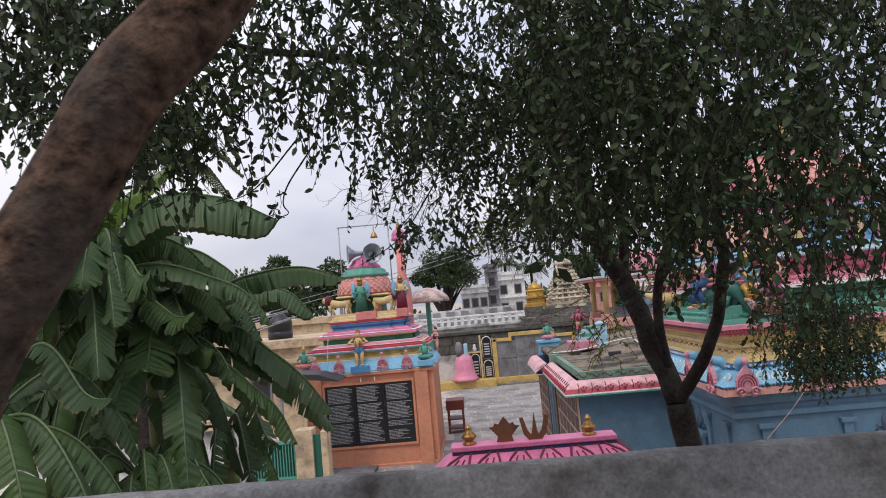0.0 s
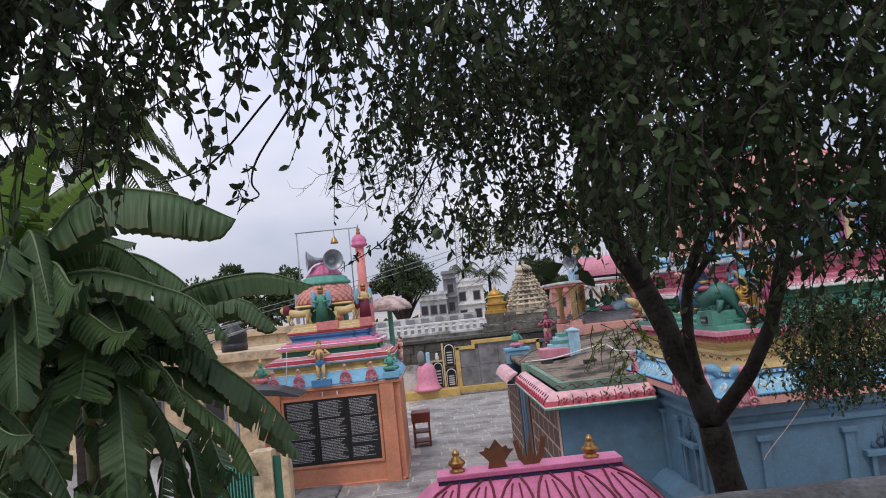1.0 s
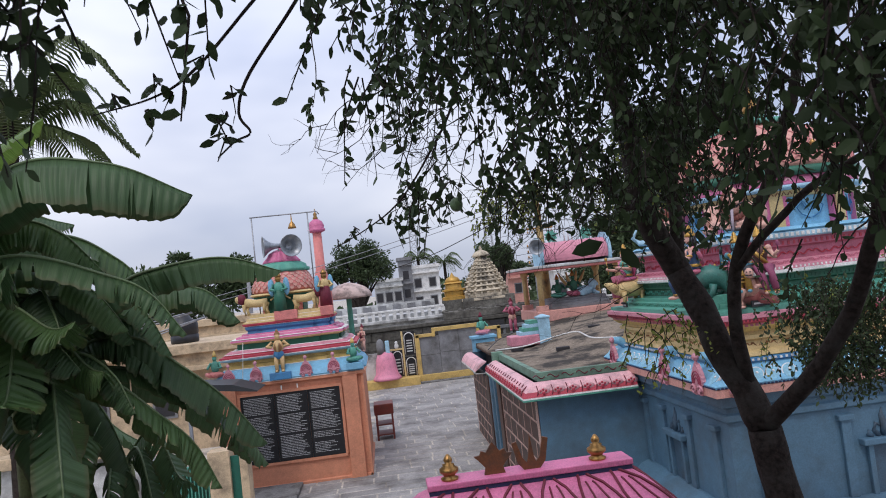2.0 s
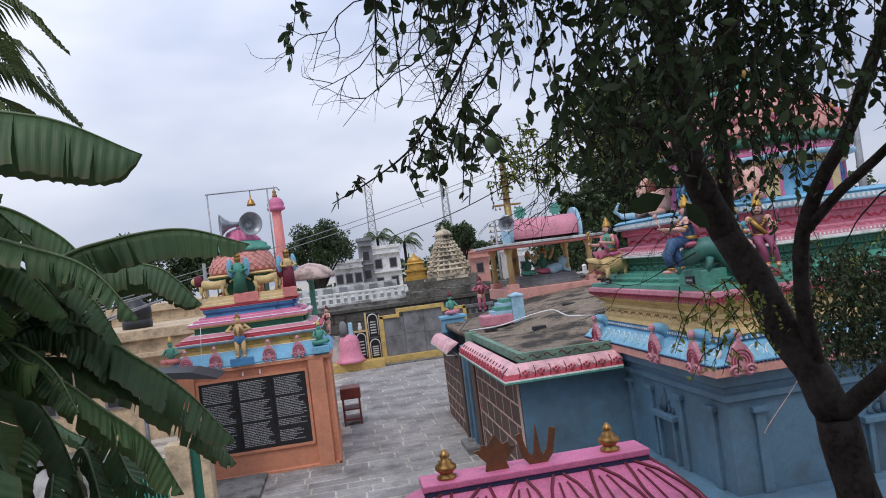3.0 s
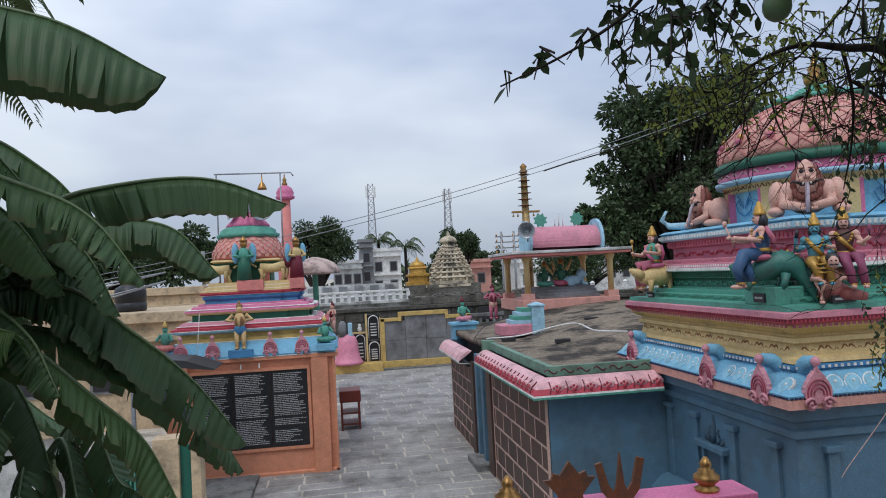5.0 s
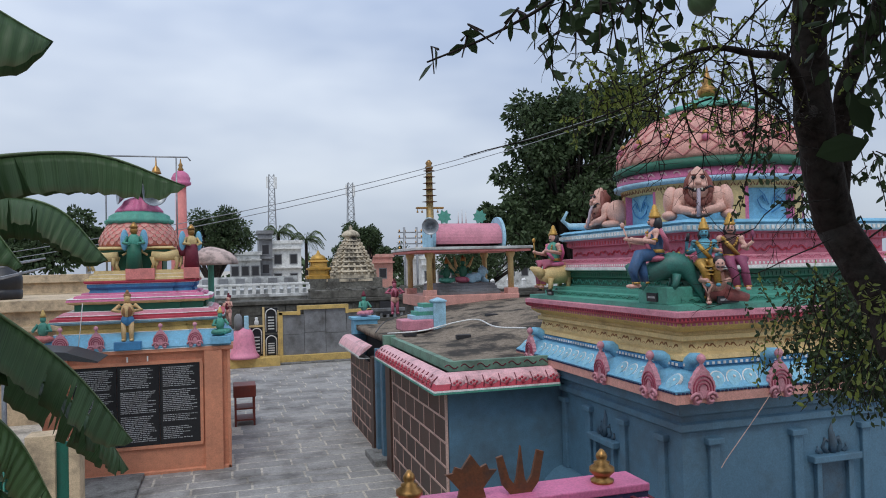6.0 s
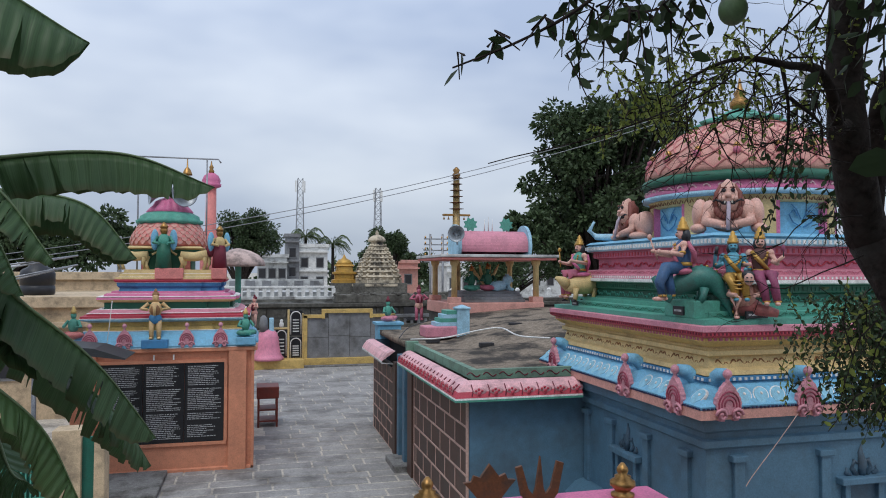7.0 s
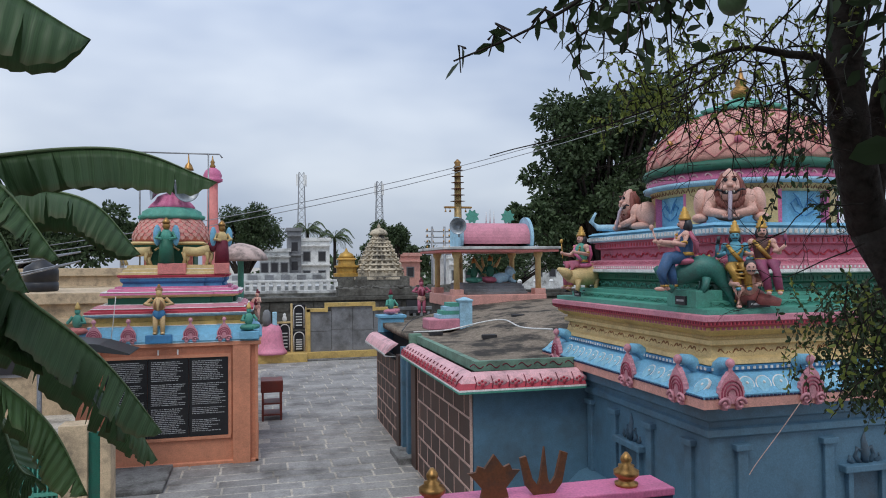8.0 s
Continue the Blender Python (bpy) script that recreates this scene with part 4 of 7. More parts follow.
tier("white_lip", [(2.05, 3.776), (2.10, 3.79), (2.10, 3.83)], WHITE)
tier("pink_steps", [(2.06, 3.828), (2.06, 3.88), (1.97, 3.89), (1.97, 3.95), (1.86, 3.96)], PINK)
tier("rose_tier", [(1.84, 3.955), (1.84, 4.12), (1.90, 4.14), (1.90, 4.22), (1.95, 4.24)], ROSE)
tier("grey_band", [(1.96, 4.235), (1.98, 4.25), (1.98, 4.32), (1.94, 4.33)], PALEBLUE)
tier("top_slab", [(1.95, 4.325), (1.99, 4.35), (1.93, 4.385), (1.75, 4.40)], SKYBLUE)
drum = part("drum", round_tier([(1.36, 4.39), (1.36, 4.92)], 8 * 4), SKYBLUE, blue)
for k in range(8):
    a = radians(22.5 + 45 * k)
    b = bmesh.new()
    box(b, -0.09, 0.09, -0.07, 0.07, 4.39, 4.90, bev=0.01)
    b.transform(Matrix.Translation((BX + 1.185 * math.cos(a), BY + 1.185 * math.sin(a), 0)) @ Matrix.Rotation(a + math.pi / 2, 4, "Z"))
    part("drum_pillar", b, CREAM, blue)
    for s in (-1, 1):
        b = bmesh.new()
        box(b, s * 0.115 - 0.025, s * 0.115 + 0.025, -0.05, 0.08, 4.39, 4.90)
        b.transform(Matrix.Translation((BX + 1.185 * math.cos(a), BY + 1.185 * math.sin(a), 0)) @ Matrix.Rotation(a + math.pi / 2, 4, "Z"))
        part("pillar_edge", b, HOTPINK, blue)
part("drum_frieze", round_tier([(1.38, 4.82), (1.46, 4.84), (1.48, 4.90), (1.5, 4.915)], 48), CREAM, blue, smooth=True)
part("blue_ring", round_tier([(1.45, 4.91), (1.60, 4.93), (1.61, 4.99), (1.56, 5.0)], 64), PALEBLUE, blue, smooth=True)
part("pink_ring", round_tier([(1.55, 4.995), (1.56, 5.02), (1.52, 5.12), (1.50, 5.16)], 64), HOTPINK, blue, "magenta ring with pale scrolls", smooth=True)
part("green_ring", round_tier([(1.50, 5.15), (1.60, 5.17), (1.62, 5.24), (1.58, 5.30), (1.50, 5.33)], 96, lobes=32, depth=0.006), DKGREEN, blue, "dark green scalloped ring", smooth=True)
dome_prof = [(1.52, 5.31), (1.545, 5.40), (1.52, 5.52), (1.45, 5.68), (1.32, 5.86), (1.13, 6.03), (0.89, 6.18), (0.62, 6.29), (0.42, 6.34)]
part("dome", round_tier(dome_prof, 72), SALMON, blue, "ribbed pink dome", smooth=True)


def dome_r(z):
    for (r0, z0), (r1, z1) in zip(dome_prof, dome_prof[1:]):
        if z0 <= z <= z1:
            return (r0 + (r1 - r0) * (z - z0) / (z1 - z0)) * DOME
    return 0.42


wv = bmesh.new()
for k in range(44):
    pts = []
    for i in range(9):
        a, q = 2 * math.pi * (k + i / 8 * 0.8) / 44, i / 8
        r = 1.555 * DOME - 0.0035 * i
        pts.append((BX + r * math.cos(a), BY + r * math.sin(a), 5.045 + 0.028 * math.sin(q * 2 * math.pi)))
    tube(wv, pts, 0.011, 5)
part("pale_scroll_band", wv, material("pale_pink_scroll_paint", (0.70, 0.45, 0.47), 0.65), blue, "pale scrolls round the magenta ring")["kind"] = "stuff"
fz = bmesh.new()
for k in range(96):
    a = 2 * math.pi * k / 96
    r = 1.47 * DOME
    tube(fz, [(BX + r * math.cos(a), BY + r * math.sin(a), 4.845), (BX + r * math.cos(a + 0.025), BY + r * math.sin(a + 0.025), 4.90), (BX + r * math.cos(a + 0.045), BY + r * math.sin(a + 0.045), 4.85)], 0.009, 4)
part("frieze_pattern", fz, material("brown_frieze_paint", (0.20, 0.07, 0.03), 0.7), blue)["kind"] = "stuff"
for k in range(8):
    a = radians(45 * k)
    b = bmesh.new()
    for s_ in (-1, 1):
        tube(b, [(s_ * 0.02, 0, 4.50), (s_ * 0.14, 0, 4.56), (s_ * 0.20, 0, 4.66), (s_ * 0.12, 0, 4.72), (s_ * 0.07, 0, 4.64)], 0.010, 4)
        tube(b, [(s_ * 0.02, 0, 4.60), (s_ * 0.08, 0, 4.72), (s_ * 0.16, 0, 4.79)], 0.008, 4)
    b.transform(Matrix.Translation((BX + 1.18 * math.cos(a), BY + 1.18 * math.sin(a), 0)) @ Matrix.Rotation(a + math.pi / 2, 4, "Z"))
    part("drum_scroll", b, ROYAL, blue, "dark blue painted scroll")
lat = bmesh.new()
for k in range(28):
    for s in (-1, 1):
        pts = []
        for i in range(13):
            z = 5.36 + (6.30 - 5.36) * i / 12
            a = 2 * math.pi * k / 28 + s * i / 12 * 2 * math.pi * 3.2 / 28
            r = dome_r(z) + 0.008
            pts.append((BX + r * math.cos(a), BY + r * math.sin(a), dome_z(z)))
        tube(lat, pts, 0.013, 5)
part("dome_lattice", lat, material("dusty_rose_ribs", (0.50, 0.19, 0.18), 0.65, grime=0.2), blue, "raised diamond ribs over the dome")
for k in range(16):
    a = 2 * math.pi * k / 16 + 0.1
    b = bmesh.new()
    blob(b, (BX + 1.258 * math.cos(a), BY + 1.258 * math.sin(a), 5.54), (0.045, 0.045, 0.06), 0)
    blob(b, (BX + 1.286 * math.cos(a), BY + 1.286 * math.sin(a), 5.49), (0.05, 0.05, 0.05), 1)
    part("dome_boss", b, [BRASS, ROSE], blue)
part("crown_petals", round_tier([(0.44, 6.32), (0.66, 6.30), (0.70, 6.34), (0.52, 6.42), (0.34, 6.46), (0.26, 6.54), (0.12, 6.6)], 80, lobes=10, depth=0.12), GREEN, blue, "green lotus petals", smooth=True)
part("finial", round_tier([(0.10, 6.58), (0.16, 6.66), (0.17, 6.74), (0.08, 6.84), (0.11, 6.9), (0.05, 6.98), (0.01, 7.18)], 20), BRASS, blue, "gilded pot finial", smooth=True)
# green corner horns of the drum ledge
for sx, sy in ((-1, 1),):
    b = bmesh.new()
    x, y = BX + sx * 1.52, BY + sy * 1.52
    tube(b, [(x - sx * 0.25, y - sy * 0.25, 4.46), (x, y, 4.48), (x + sx * 0.08, y + sy * 0.08, 4.58), (x + sx * 0.02, y + sy * 0.02, 4.72)], [0.06, 0.05, 0.04, 0.022], 10)
    part("corner_horn", b, PALEBLUE, blue, smooth=True)

# niches, pilasters and mouldings on the blue walls
def wall_piece(side, u0, u1, z0, z1, d0=0.0, d1=0.05):
    """A block on the west (x) or south (y) wall; u runs from the near corner."""
    if side == "w":
        return (BX - WALL - d1, BX - WALL - d0 + 0.02, BY - WALL + u0, BY - WALL + u1, z0, z1)
    return (BX - WALL + u0, BX - WALL + u1, BY - WALL - d1, BY - WALL - d0 + 0.02, z0, z1)


for side, spots in (("w", (0.28, 1.12, 2.02, 2.75)), ("s", (0.32, 1.45, 2.45, 3.5))):
    for u in spots:
        part("pilaster", boxes(wall_piece(side, u, u + 0.13, 0.9, 1.9), bev=0.01), BLUE, blue)
        part("pilaster_bracket", boxes(wall_piece(side, u - 0.04, u + 0.17, 1.86, 1.93, 0, 0.08), bev=0.01), BLUE, blue)
for side, u in (("w", 1.45), ("s", 1.82)):
    part("niche_back", boxes(wall_piece(side, u, u + 0.42, 0.9, 1.52, 0, 0.006)), BLUE_DARK, blue)
    for q in (u - 0.06, u + 0.40):
        part("niche_post", boxes(wall_piece(side, q, q + 0.07, 0.9, 1.52, 0, 0.06), bev=0.008), BLUE, blue)
    part("niche_ledge", boxes(wall_piece(side, u - 0.14, u + 0.56, 1.52, 1.60, 0, 0.11), bev=0.012), BLUE, blue)
    cb = bmesh.new()
    c = u + 0.21
    for line, r in (([(0.0, 1.6), (0.015, 1.74), (-0.01, 1.86), (0.01, 1.95)], [0.05, 0.055, 0.035, 0.01]),
                    ([(-0.07, 1.6), (-0.13, 1.68), (-0.10, 1.77), (-0.05, 1.74)], [0.035, 0.03, 0.025, 0.02]),
                    ([(0.07, 1.6), (0.13, 1.68), (0.10, 1.77), (0.05, 1.74)], [0.035, 0.03, 0.025, 0.02]),
                    ([(-0.16, 1.6), (-0.22, 1.64), (-0.20, 1.69)], [0.03, 0.025, 0.015]),
                    ([(0.16, 1.6), (0.22, 1.64), (0.20, 1.69)], [0.03, 0.025, 0.015])):
        w = wall_piece(side, 0, 1, 0, 1)
        tube(cb, [(w[0] + 0.05, BY - WALL + c + a, z) if side == "w" else (BX - WALL + c + a, w[2] + 0.05, z) for a, z in line], r, 8)
    part("niche_crest", cb, BLUE_DARK, blue, smooth=True)


def cornice_point(side, u, z):
    """A spot on the curved cornice: u metres along from the near corner, z its height; also the outward turn."""
    h = EDGE - (z - 2.48) * 0.9
    return (Vector((BX - h, BY - EDGE + u, z)), radians(-90)) if side == "w" else (Vector((BX - EDGE + u, BY - h, z)), 0.0)


PETALBLUE = material("light_petal_blue_paint", (0.24, 0.50, 0.64), 0.6, grime=0.2, scale=5)
petal_mesh = None
for side, stops in (("w", (0.48, 1.60, 3.84)), ("s", (0.33, 1.35, 3.07, 4.09))):
    u = 0.16
    while u < 4.34:
        if all(abs(u - s) > 0.17 for s in stops):
            p, a = cornice_point(side, u, 2.585)
            if petal_mesh is None:
                b = bmesh.new()
                pais = [(0.100 * math.cos(k * math.pi / 9) + 0.02 * math.sin(k * math.pi / 9), 0.100 * math.sin(k * math.pi / 9) - (0.03 if 10 < k < 15 else 0)) for k in range(18)]
                plate(b, pais, -0.012, 0.015)
                blob(b, (0.01, -0.022, 0.012), (0.018, 0.008, 0.018), seg=8)
                o = part("petal", b, WHITE, blue, "white cornice petal with a blue middle")
                b = bmesh.new()
                plate(b, [(x * 0.84, z * 0.84) for x, z in pais], -0.019, -0.011)
                q = part("petal_middle", b, PETALBLUE, o)
                petal_mesh, mid_mesh = o.data, q.data
                q.data.transform(Matrix.Translation(Vector((BX, BY, 0))))
                o.data.transform(Matrix.Translation(Vector((BX, BY, 0))))
            else:
                o = new("petal", petal_mesh)
                o.parent = blue
                q = new("petal_middle", mid_mesh)
                q.parent = o
            o.matrix_local = Matrix.Translation(p - Vector((BX, BY, 0))) @ Matrix.Rotation(a, 4, "Z") @ Matrix.Rotation(radians(-38), 4, "X")
        u += 0.215
    for s in stops:
        p, a = cornice_point(side, s, 2.485)
        crest_ornament(blue, Matrix.Translation(p) @ Matrix.Rotation(a, 4, "Z") @ Matrix.Scale(1.18, 4), SKYBLUE)


def scroll_band(name, mat, rows, z, step, size, parent, label):
    """A line of raised painted scrolls along the visible faces of a square tier."""
    b = bmesh.new()
    for h in map(inset, rows):
        for side in ("w", "s"):
            u, k = -h + step, 0
            while u < h - step / 2:
                k += 1
                pts = []
                for i in range(7):
                    q = i / 6
                    pts.append((u + (q - 0.5) * step * 0.9, z + size * math.sin(q * 2 * math.pi) * (1 if k % 2 else -1)))
                if side == "w":
                    tube(b, [(BX - h - 0.008, BY + a, c) for a, c in pts], size * 0.34, 4)
                else:
                    tube(b, [(BX + a, BY - h - 0.008, c) for a, c in pts], size * 0.34, 4)
                u += step
    ob = part(name, b, mat, parent, label)
    ob["kind"] = "stuff"
    return ob


def dentils(name, mat, h, z0, z1, step, w, parent, d=0.012):
    b = bmesh.new()
    h = inset(h)
    u = -h + step / 2
    while u < h:
        box(b, BX - h - d, BX - h + 0.01, BY + u, BY + u + w, z0, z1)
        box(b, BX + u, BX + u + w, BY - h - d, BY - h + 0.01, z0, z1)
        u += step
    ob = part(name, b, mat, parent)
    ob["kind"] = "stuff"
    return ob


scroll_band("scroll_line", material("brown_scroll_paint", (0.25, 0.11, 0.04), 0.7), (2.405,), 2.92, 0.14, 0.028, blue, "brown painted scrolls")
scroll_band("vine_line", GREEN, (1.95,), 3.61, 0.13, 0.03, blue, "dark green painted vine")
scroll_band("vine_line", DKGREEN, (2.362,), 3.44, 0.16, 0.016, blue, "dark green painted vine")
scroll_band("scroll_line", RED, (1.842,), 4.03, 0.19, 0.03, blue, "red painted scrolls")
scroll_band("wave_line", ROSE, (1.972,), 3.925, 0.085, 0.014, blue, "rose painted wave")
dentils("cornice_bead_line", WHITE, 2.54, 2.735, 2.765, 0.075, 0.03, blue)
dentils("cornice_fringe", NAVY, 2.742, 2.468, 2.485, 0.05, 0.028, blue, 0.008)
dentils("lip_fringe", MAROON, 2.60, 3.235, 3.262, 0.05, 0.022, blue, 0.008)
dentils("ochre_fringe", ROSE, 2.54, 3.17, 3.20, 0.07, 0.04, blue, 0.006)
dentils("step_fringe", WHITE, 2.062, 3.84, 3.87, 0.06, 0.02, blue, 0.006)
dentils("grey_bead_line", WHITE, 1.982, 4.262, 4.31, 0.075, 0.04, blue, 0.01)
dentils("green_fringe", DKGREEN, 1.992, 3.70, 3.74, 0.06, 0.02, blue, 0.006)
dentils("rose_fringe", RED, 1.902, 4.155, 4.205, 0.08, 0.03, blue, 0.006)
# label blocks under the statues
part("green_seat", boxes((4.16, 4.50, 10.52, 11.12, 3.40, 3.60), bev=0.01), GREEN, blue)
for r in ((4.135, 4.16, 10.70, 10.90, 3.43, 3.53), (4.66, 4.94, 10.29, 10.315, 3.412, 3.49), (4.15, 4.175, 13.5, 13.68, 3.412, 3.48)):
    plaque = part("name_plaque", boxes(r), PLASTIC, blue, "small black plaque with a pale bar of writing")
    c = [(r[0] + r[1]) / 2, (r[2] + r[3]) / 2, (r[4] + r[5]) / 2]
    if r[3] - r[2] > 0.1:
        part("writing_bar", boxes((r[0] - 0.003, r[0] + 0.002, r[2] + 0.03, r[3] - 0.03, c[2] - 0.012, c[2] + 0.012)), LETTER, plaque)
    else:
        part("writing_bar", boxes((r[0] + 0.03, r[1] - 0.03, r[2] - 0.003, r[2] + 0.002, c[2] - 0.012, c[2] + 0.012)), LETTER, plaque)

HAIR = PLASTIC
PEACOCK = material("peacock_blue_paint", (0.10, 0.33, 0.43), 0.55, grime=0.25)
DEEPBLUE = material("deep_blue_cloth_paint", (0.035, 0.10, 0.22), 0.55, grime=0.2, scale=8)
SEAGREEN = material("sea_green_paint", (0.035, 0.16, 0.13), 0.5, grime=0.25, scale=6)
PLUM = material("plum_cloth_paint", (0.27, 0.06, 0.13), 0.6, grime=0.2, scale=8)
OXBLOOD = material("dark_maroon_blouse_paint", (0.10, 0.035, 0.03), 0.6, grime=0.2)
BEARER_RED = material("brick_red_paint", (0.33, 0.10, 0.09), 0.6, grime=0.2, scale=8)
OLIVE = material("olive_gilt_paint", (0.20, 0.15, 0.06), 0.5, grime=0.3)
statue("rider_statue", "crowned figure in red riding a small cream animal", (4.30, 13.72, 3.47), -78, [FLESH, ROSE, CREAM, GREEN, GOLD, HAIR, HOTPINK], rider, 0.80)
statue("rider_statue", "crowned figure in blue riding a green crocodile", (4.21, 10.73, 3.58), -118, [FLESH, DEEPBLUE, SEAGREEN, DEEPBLUE, GOLD, HAIR, ROSE], crocodile_rider, 0.80)
statue("bearer_statue", "two crowned figures carried by a kneeling bearer on a green ledge", (4.72, 10.40, 3.41), -34, [FLESH, PEACOCK, BEARER_RED, PLUM, GOLD, HAIR, OLIVE, OXBLOOD], pair_on_bearer, 0.73)
MANE = material("brown_mane_paint", (0.22, 0.07, 0.055), 0.7, grime=0.2)


def resting_lion(bm):
    """A crouching lion facing -y: high haunches, folded forelegs, a hooded maned head with a long tongue."""
    blob(bm, (0, 0.12, 0.32), (0.38, 0.34, 0.29), 0)
    for s in (-1, 1):
        blob(bm, (s * 0.46, 0.12, 0.36), (0.15, 0.28, 0.28), 0)
        blob(bm, (s * 0.50, -0.08, 0.09), (0.14, 0.22, 0.09), 0)
        blob(bm, (s * 0.30, -0.06, 0.40), (0.15, 0.15, 0.20), 0)
        tube(bm, [(s * 0.33, -0.08, 0.38), (s * 0.37, -0.20, 0.20), (s * 0.20, -0.30, 0.16), (s * 0.06, -0.33, 0.13)], [0.12, 0.10, 0.075, 0.06], 10, 0)
        for k in range(3):
            blob(bm, (s * (0.05 + 0.035 * k), -0.38, 0.10), (0.02, 0.03, 0.035), 0, seg=6)
        tube(bm, [(s * 0.11, -0.10, 0.86), (s * 0.18, -0.12, 0.70), (s * 0.23, -0.12, 0.50), (s * 0.15, -0.18, 0.34)], [0.03, 0.055, 0.07, 0.05], 8, 1)
        blob(bm, (s * 0.075, -0.265, 0.745), (0.042, 0.03, 0.036), 2, seg=10)
        blob(bm, (s * 0.075, -0.285, 0.79), (0.055, 0.02, 0.016), 1, seg=8)
        blob(bm, (s * 0.09, -0.255, 0.60), (0.075, 0.06, 0.055), 0, seg=10)
        blob(bm, (s * 0.06, -0.30, 0.535), (0.016, 0.014, 0.026), 4, seg=6)
        tube(bm, [(s * 0.12, -0.28, 0.54), (s * 0.20, -0.26, 0.58), (s * 0.25, -0.22, 0.56)], [0.02, 0.02, 0.012], 6, 2)
    for k in range(9):
        t = math.pi * (k + 0.5) / 9
        blob(bm, (0.19 * math.cos(t), -0.19, 0.42 - 0.13 * math.sin(t)), (0.055, 0.05, 0.075), 1, seg=8)
    tube(bm, [(0, -0.10, 0.40), (0, -0.11, 0.55), (0, -0.12, 0.72), (0, -0.10, 0.86), (0, -0.06, 0.95)], [0.17, 0.18, 0.165, 0.12, 0.03], 14, 0)
    tube(bm, [(0, -0.05, 0.55), (0, -0.03, 0.75), (0, -0.03, 0.90)], [0.21, 0.18, 0.09], 12, 1)
    blob(bm, (0, -0.30, 0.655), (0.055, 0.05, 0.045), 0, seg=10)
    blob(bm, (0, -0.245, 0.525), (0.13, 0.05, 0.05), 2, seg=10)
    tube(bm, [(0, -0.28, 0.53), (0, -0.34, 0.44), (-0.01, -0.38, 0.25), (-0.02, -0.42, 0.04)], [0.034, 0.036, 0.034, 0.03], 8, 3)


TONGUE = material("pale_lilac_paint", (0.40, 0.34, 0.40), 0.6, grime=0.15)
TEETH = material("ivory_paint", (0.62, 0.58, 0.48), 0.6)
statue("lion_statue", "pink crouching lion with brown mane below the dome", (4.95, 10.98, 4.39), -34, [FLESH, MANE, PLASTIC, TONGUE, TEETH], resting_lion, 0.68)
statue("lion_statue", "pink crouching lion with brown mane below the dome", (4.86, 13.10, 4.39), -95, [FLESH, MANE, PLASTIC, TONGUE, TEETH], resting_lion, 0.66)


# ---- lattice porch beside the blue shrine ----
porch = thing("porch", "low porch with blue walls, brown lattice screens and a pink eave", "porch", (2.35, 13.25, 0))
part("front_wall", boxes((2.37, 4.2, 13.25, 13.4, 0, 2.15)), BLUE, porch)
# Backing behind the screens, with the porch's inner shade put into its colour.
part("inner_wall", boxes((2.75, 2.85, 13.4, 22.0, 0, 2.2)), NEARBLACK, porch)


def lattice(y0, y1, z0, z1, parent):
    """A screen of brown upright boards in courses, with thin pale bars over the joints."""
    bars = bmesh.new()
    rows = 6
    h = (z1 - z0) / rows
    w = 0.60
    mesh = None
    for r in range(rows):
        za = z0 + r * h
        box(bars, 2.325, 2.36, y0, y1, za - 0.015, za + 0.015)
        y = y0 - (w / 2 if r % 2 else 0)
        while y < y1 - 0.02:
            a, b_ = max(y, y0), min(y + w, y1)
            if b_ - a > 0.05:
                t = boxes((2.335, 2.375, a + 0.012, b_ - 0.012, za + 0.012, za + h - 0.012))
                part("lattice_board", t, WOODBROWN, parent)
                box(bars, 2.328, 2.358, b_ - 0.013, b_ + 0.013, za, za + h)
            y += w
    box(bars, 2.325, 2.36, y0 - 0.02, y0 + 0.01, z0, z1)
    box(bars, 2.325, 2.36, y1 - 0.01, y1 + 0.02, z0, z1)
    part("lattice_frame", bars, PALEBAR, parent, "thin pale pink bars over the boards")


lattice(13.28, 16.75, 0.0, 2.06, porch)
lattice(18.85, 21.55, 0.0, 1.80, porch)
part("door_jamb", boxes((2.30, 2.42, 16.85, 17.25, 0, 2.1), bev=0.01), WOODBROWN, porch, "brown wooden door jamb")
part("step", boxes((2.05, 2.75, 17.25, 18.25, 0, 0.13), bev=0.012), CONCRETE, porch, "worn concrete step")
for y in (17.55, 18.12):
    part("door_post", boxes((2.30, 2.48, y, y + 0.2, 0.0, 2.2), bev=0.01), BLUE, porch)
# Dark sheet across the open doorway, its near-black standing in for shade inside.
part("door_leaf", boxes((2.46, 2.50, 17.25, 18.85, 0.0, 2.1)), NEARBLACK, porch)
part("end_jamb", boxes((2.30, 2.42, 18.55, 18.83, 0, 1.98), bev=0.01), WOODBROWN, porch)
part("far_wall", boxes((2.37, 9.0, 21.6, 21.75, 0, 2.2)), BLUE_DARK, porch)


def eave_profile(d):
    """Overhang, height pairs of the pink eave."""
    return [(0.02, 2.10), (d, 2.12), (d, 2.15), (d - 0.005, 2.175), (d - 0.050, 2.255), (d - 0.12, 2.34), (d - 0.20, 2.38), (0.0, 2.385)]


def eave(path, prof, mats, parent, label):
    """Sweeps the eave along a path of (x, y, outward x, outward y); one mesh for each colour."""
    for k, (name, i0, i1, mat) in enumerate(mats):
        b = bmesh.new()
        rows = [[b.verts.new((x + ox * d, y + oy * d, z)) for d, z in prof[i0:i1 + 1]] for x, y, ox, oy in path]
        for r0, r1 in zip(rows, rows[1:]):
            for i in range(len(r0) - 1):
                b.faces.new((r0[i], r0[i + 1], r1[i + 1], r1[i]))
        for r in (rows[0], rows[-1]):
            if len(r) > 2:
                b.faces.new(r)
        part(name, b, mat, parent, label if k == 2 else "")


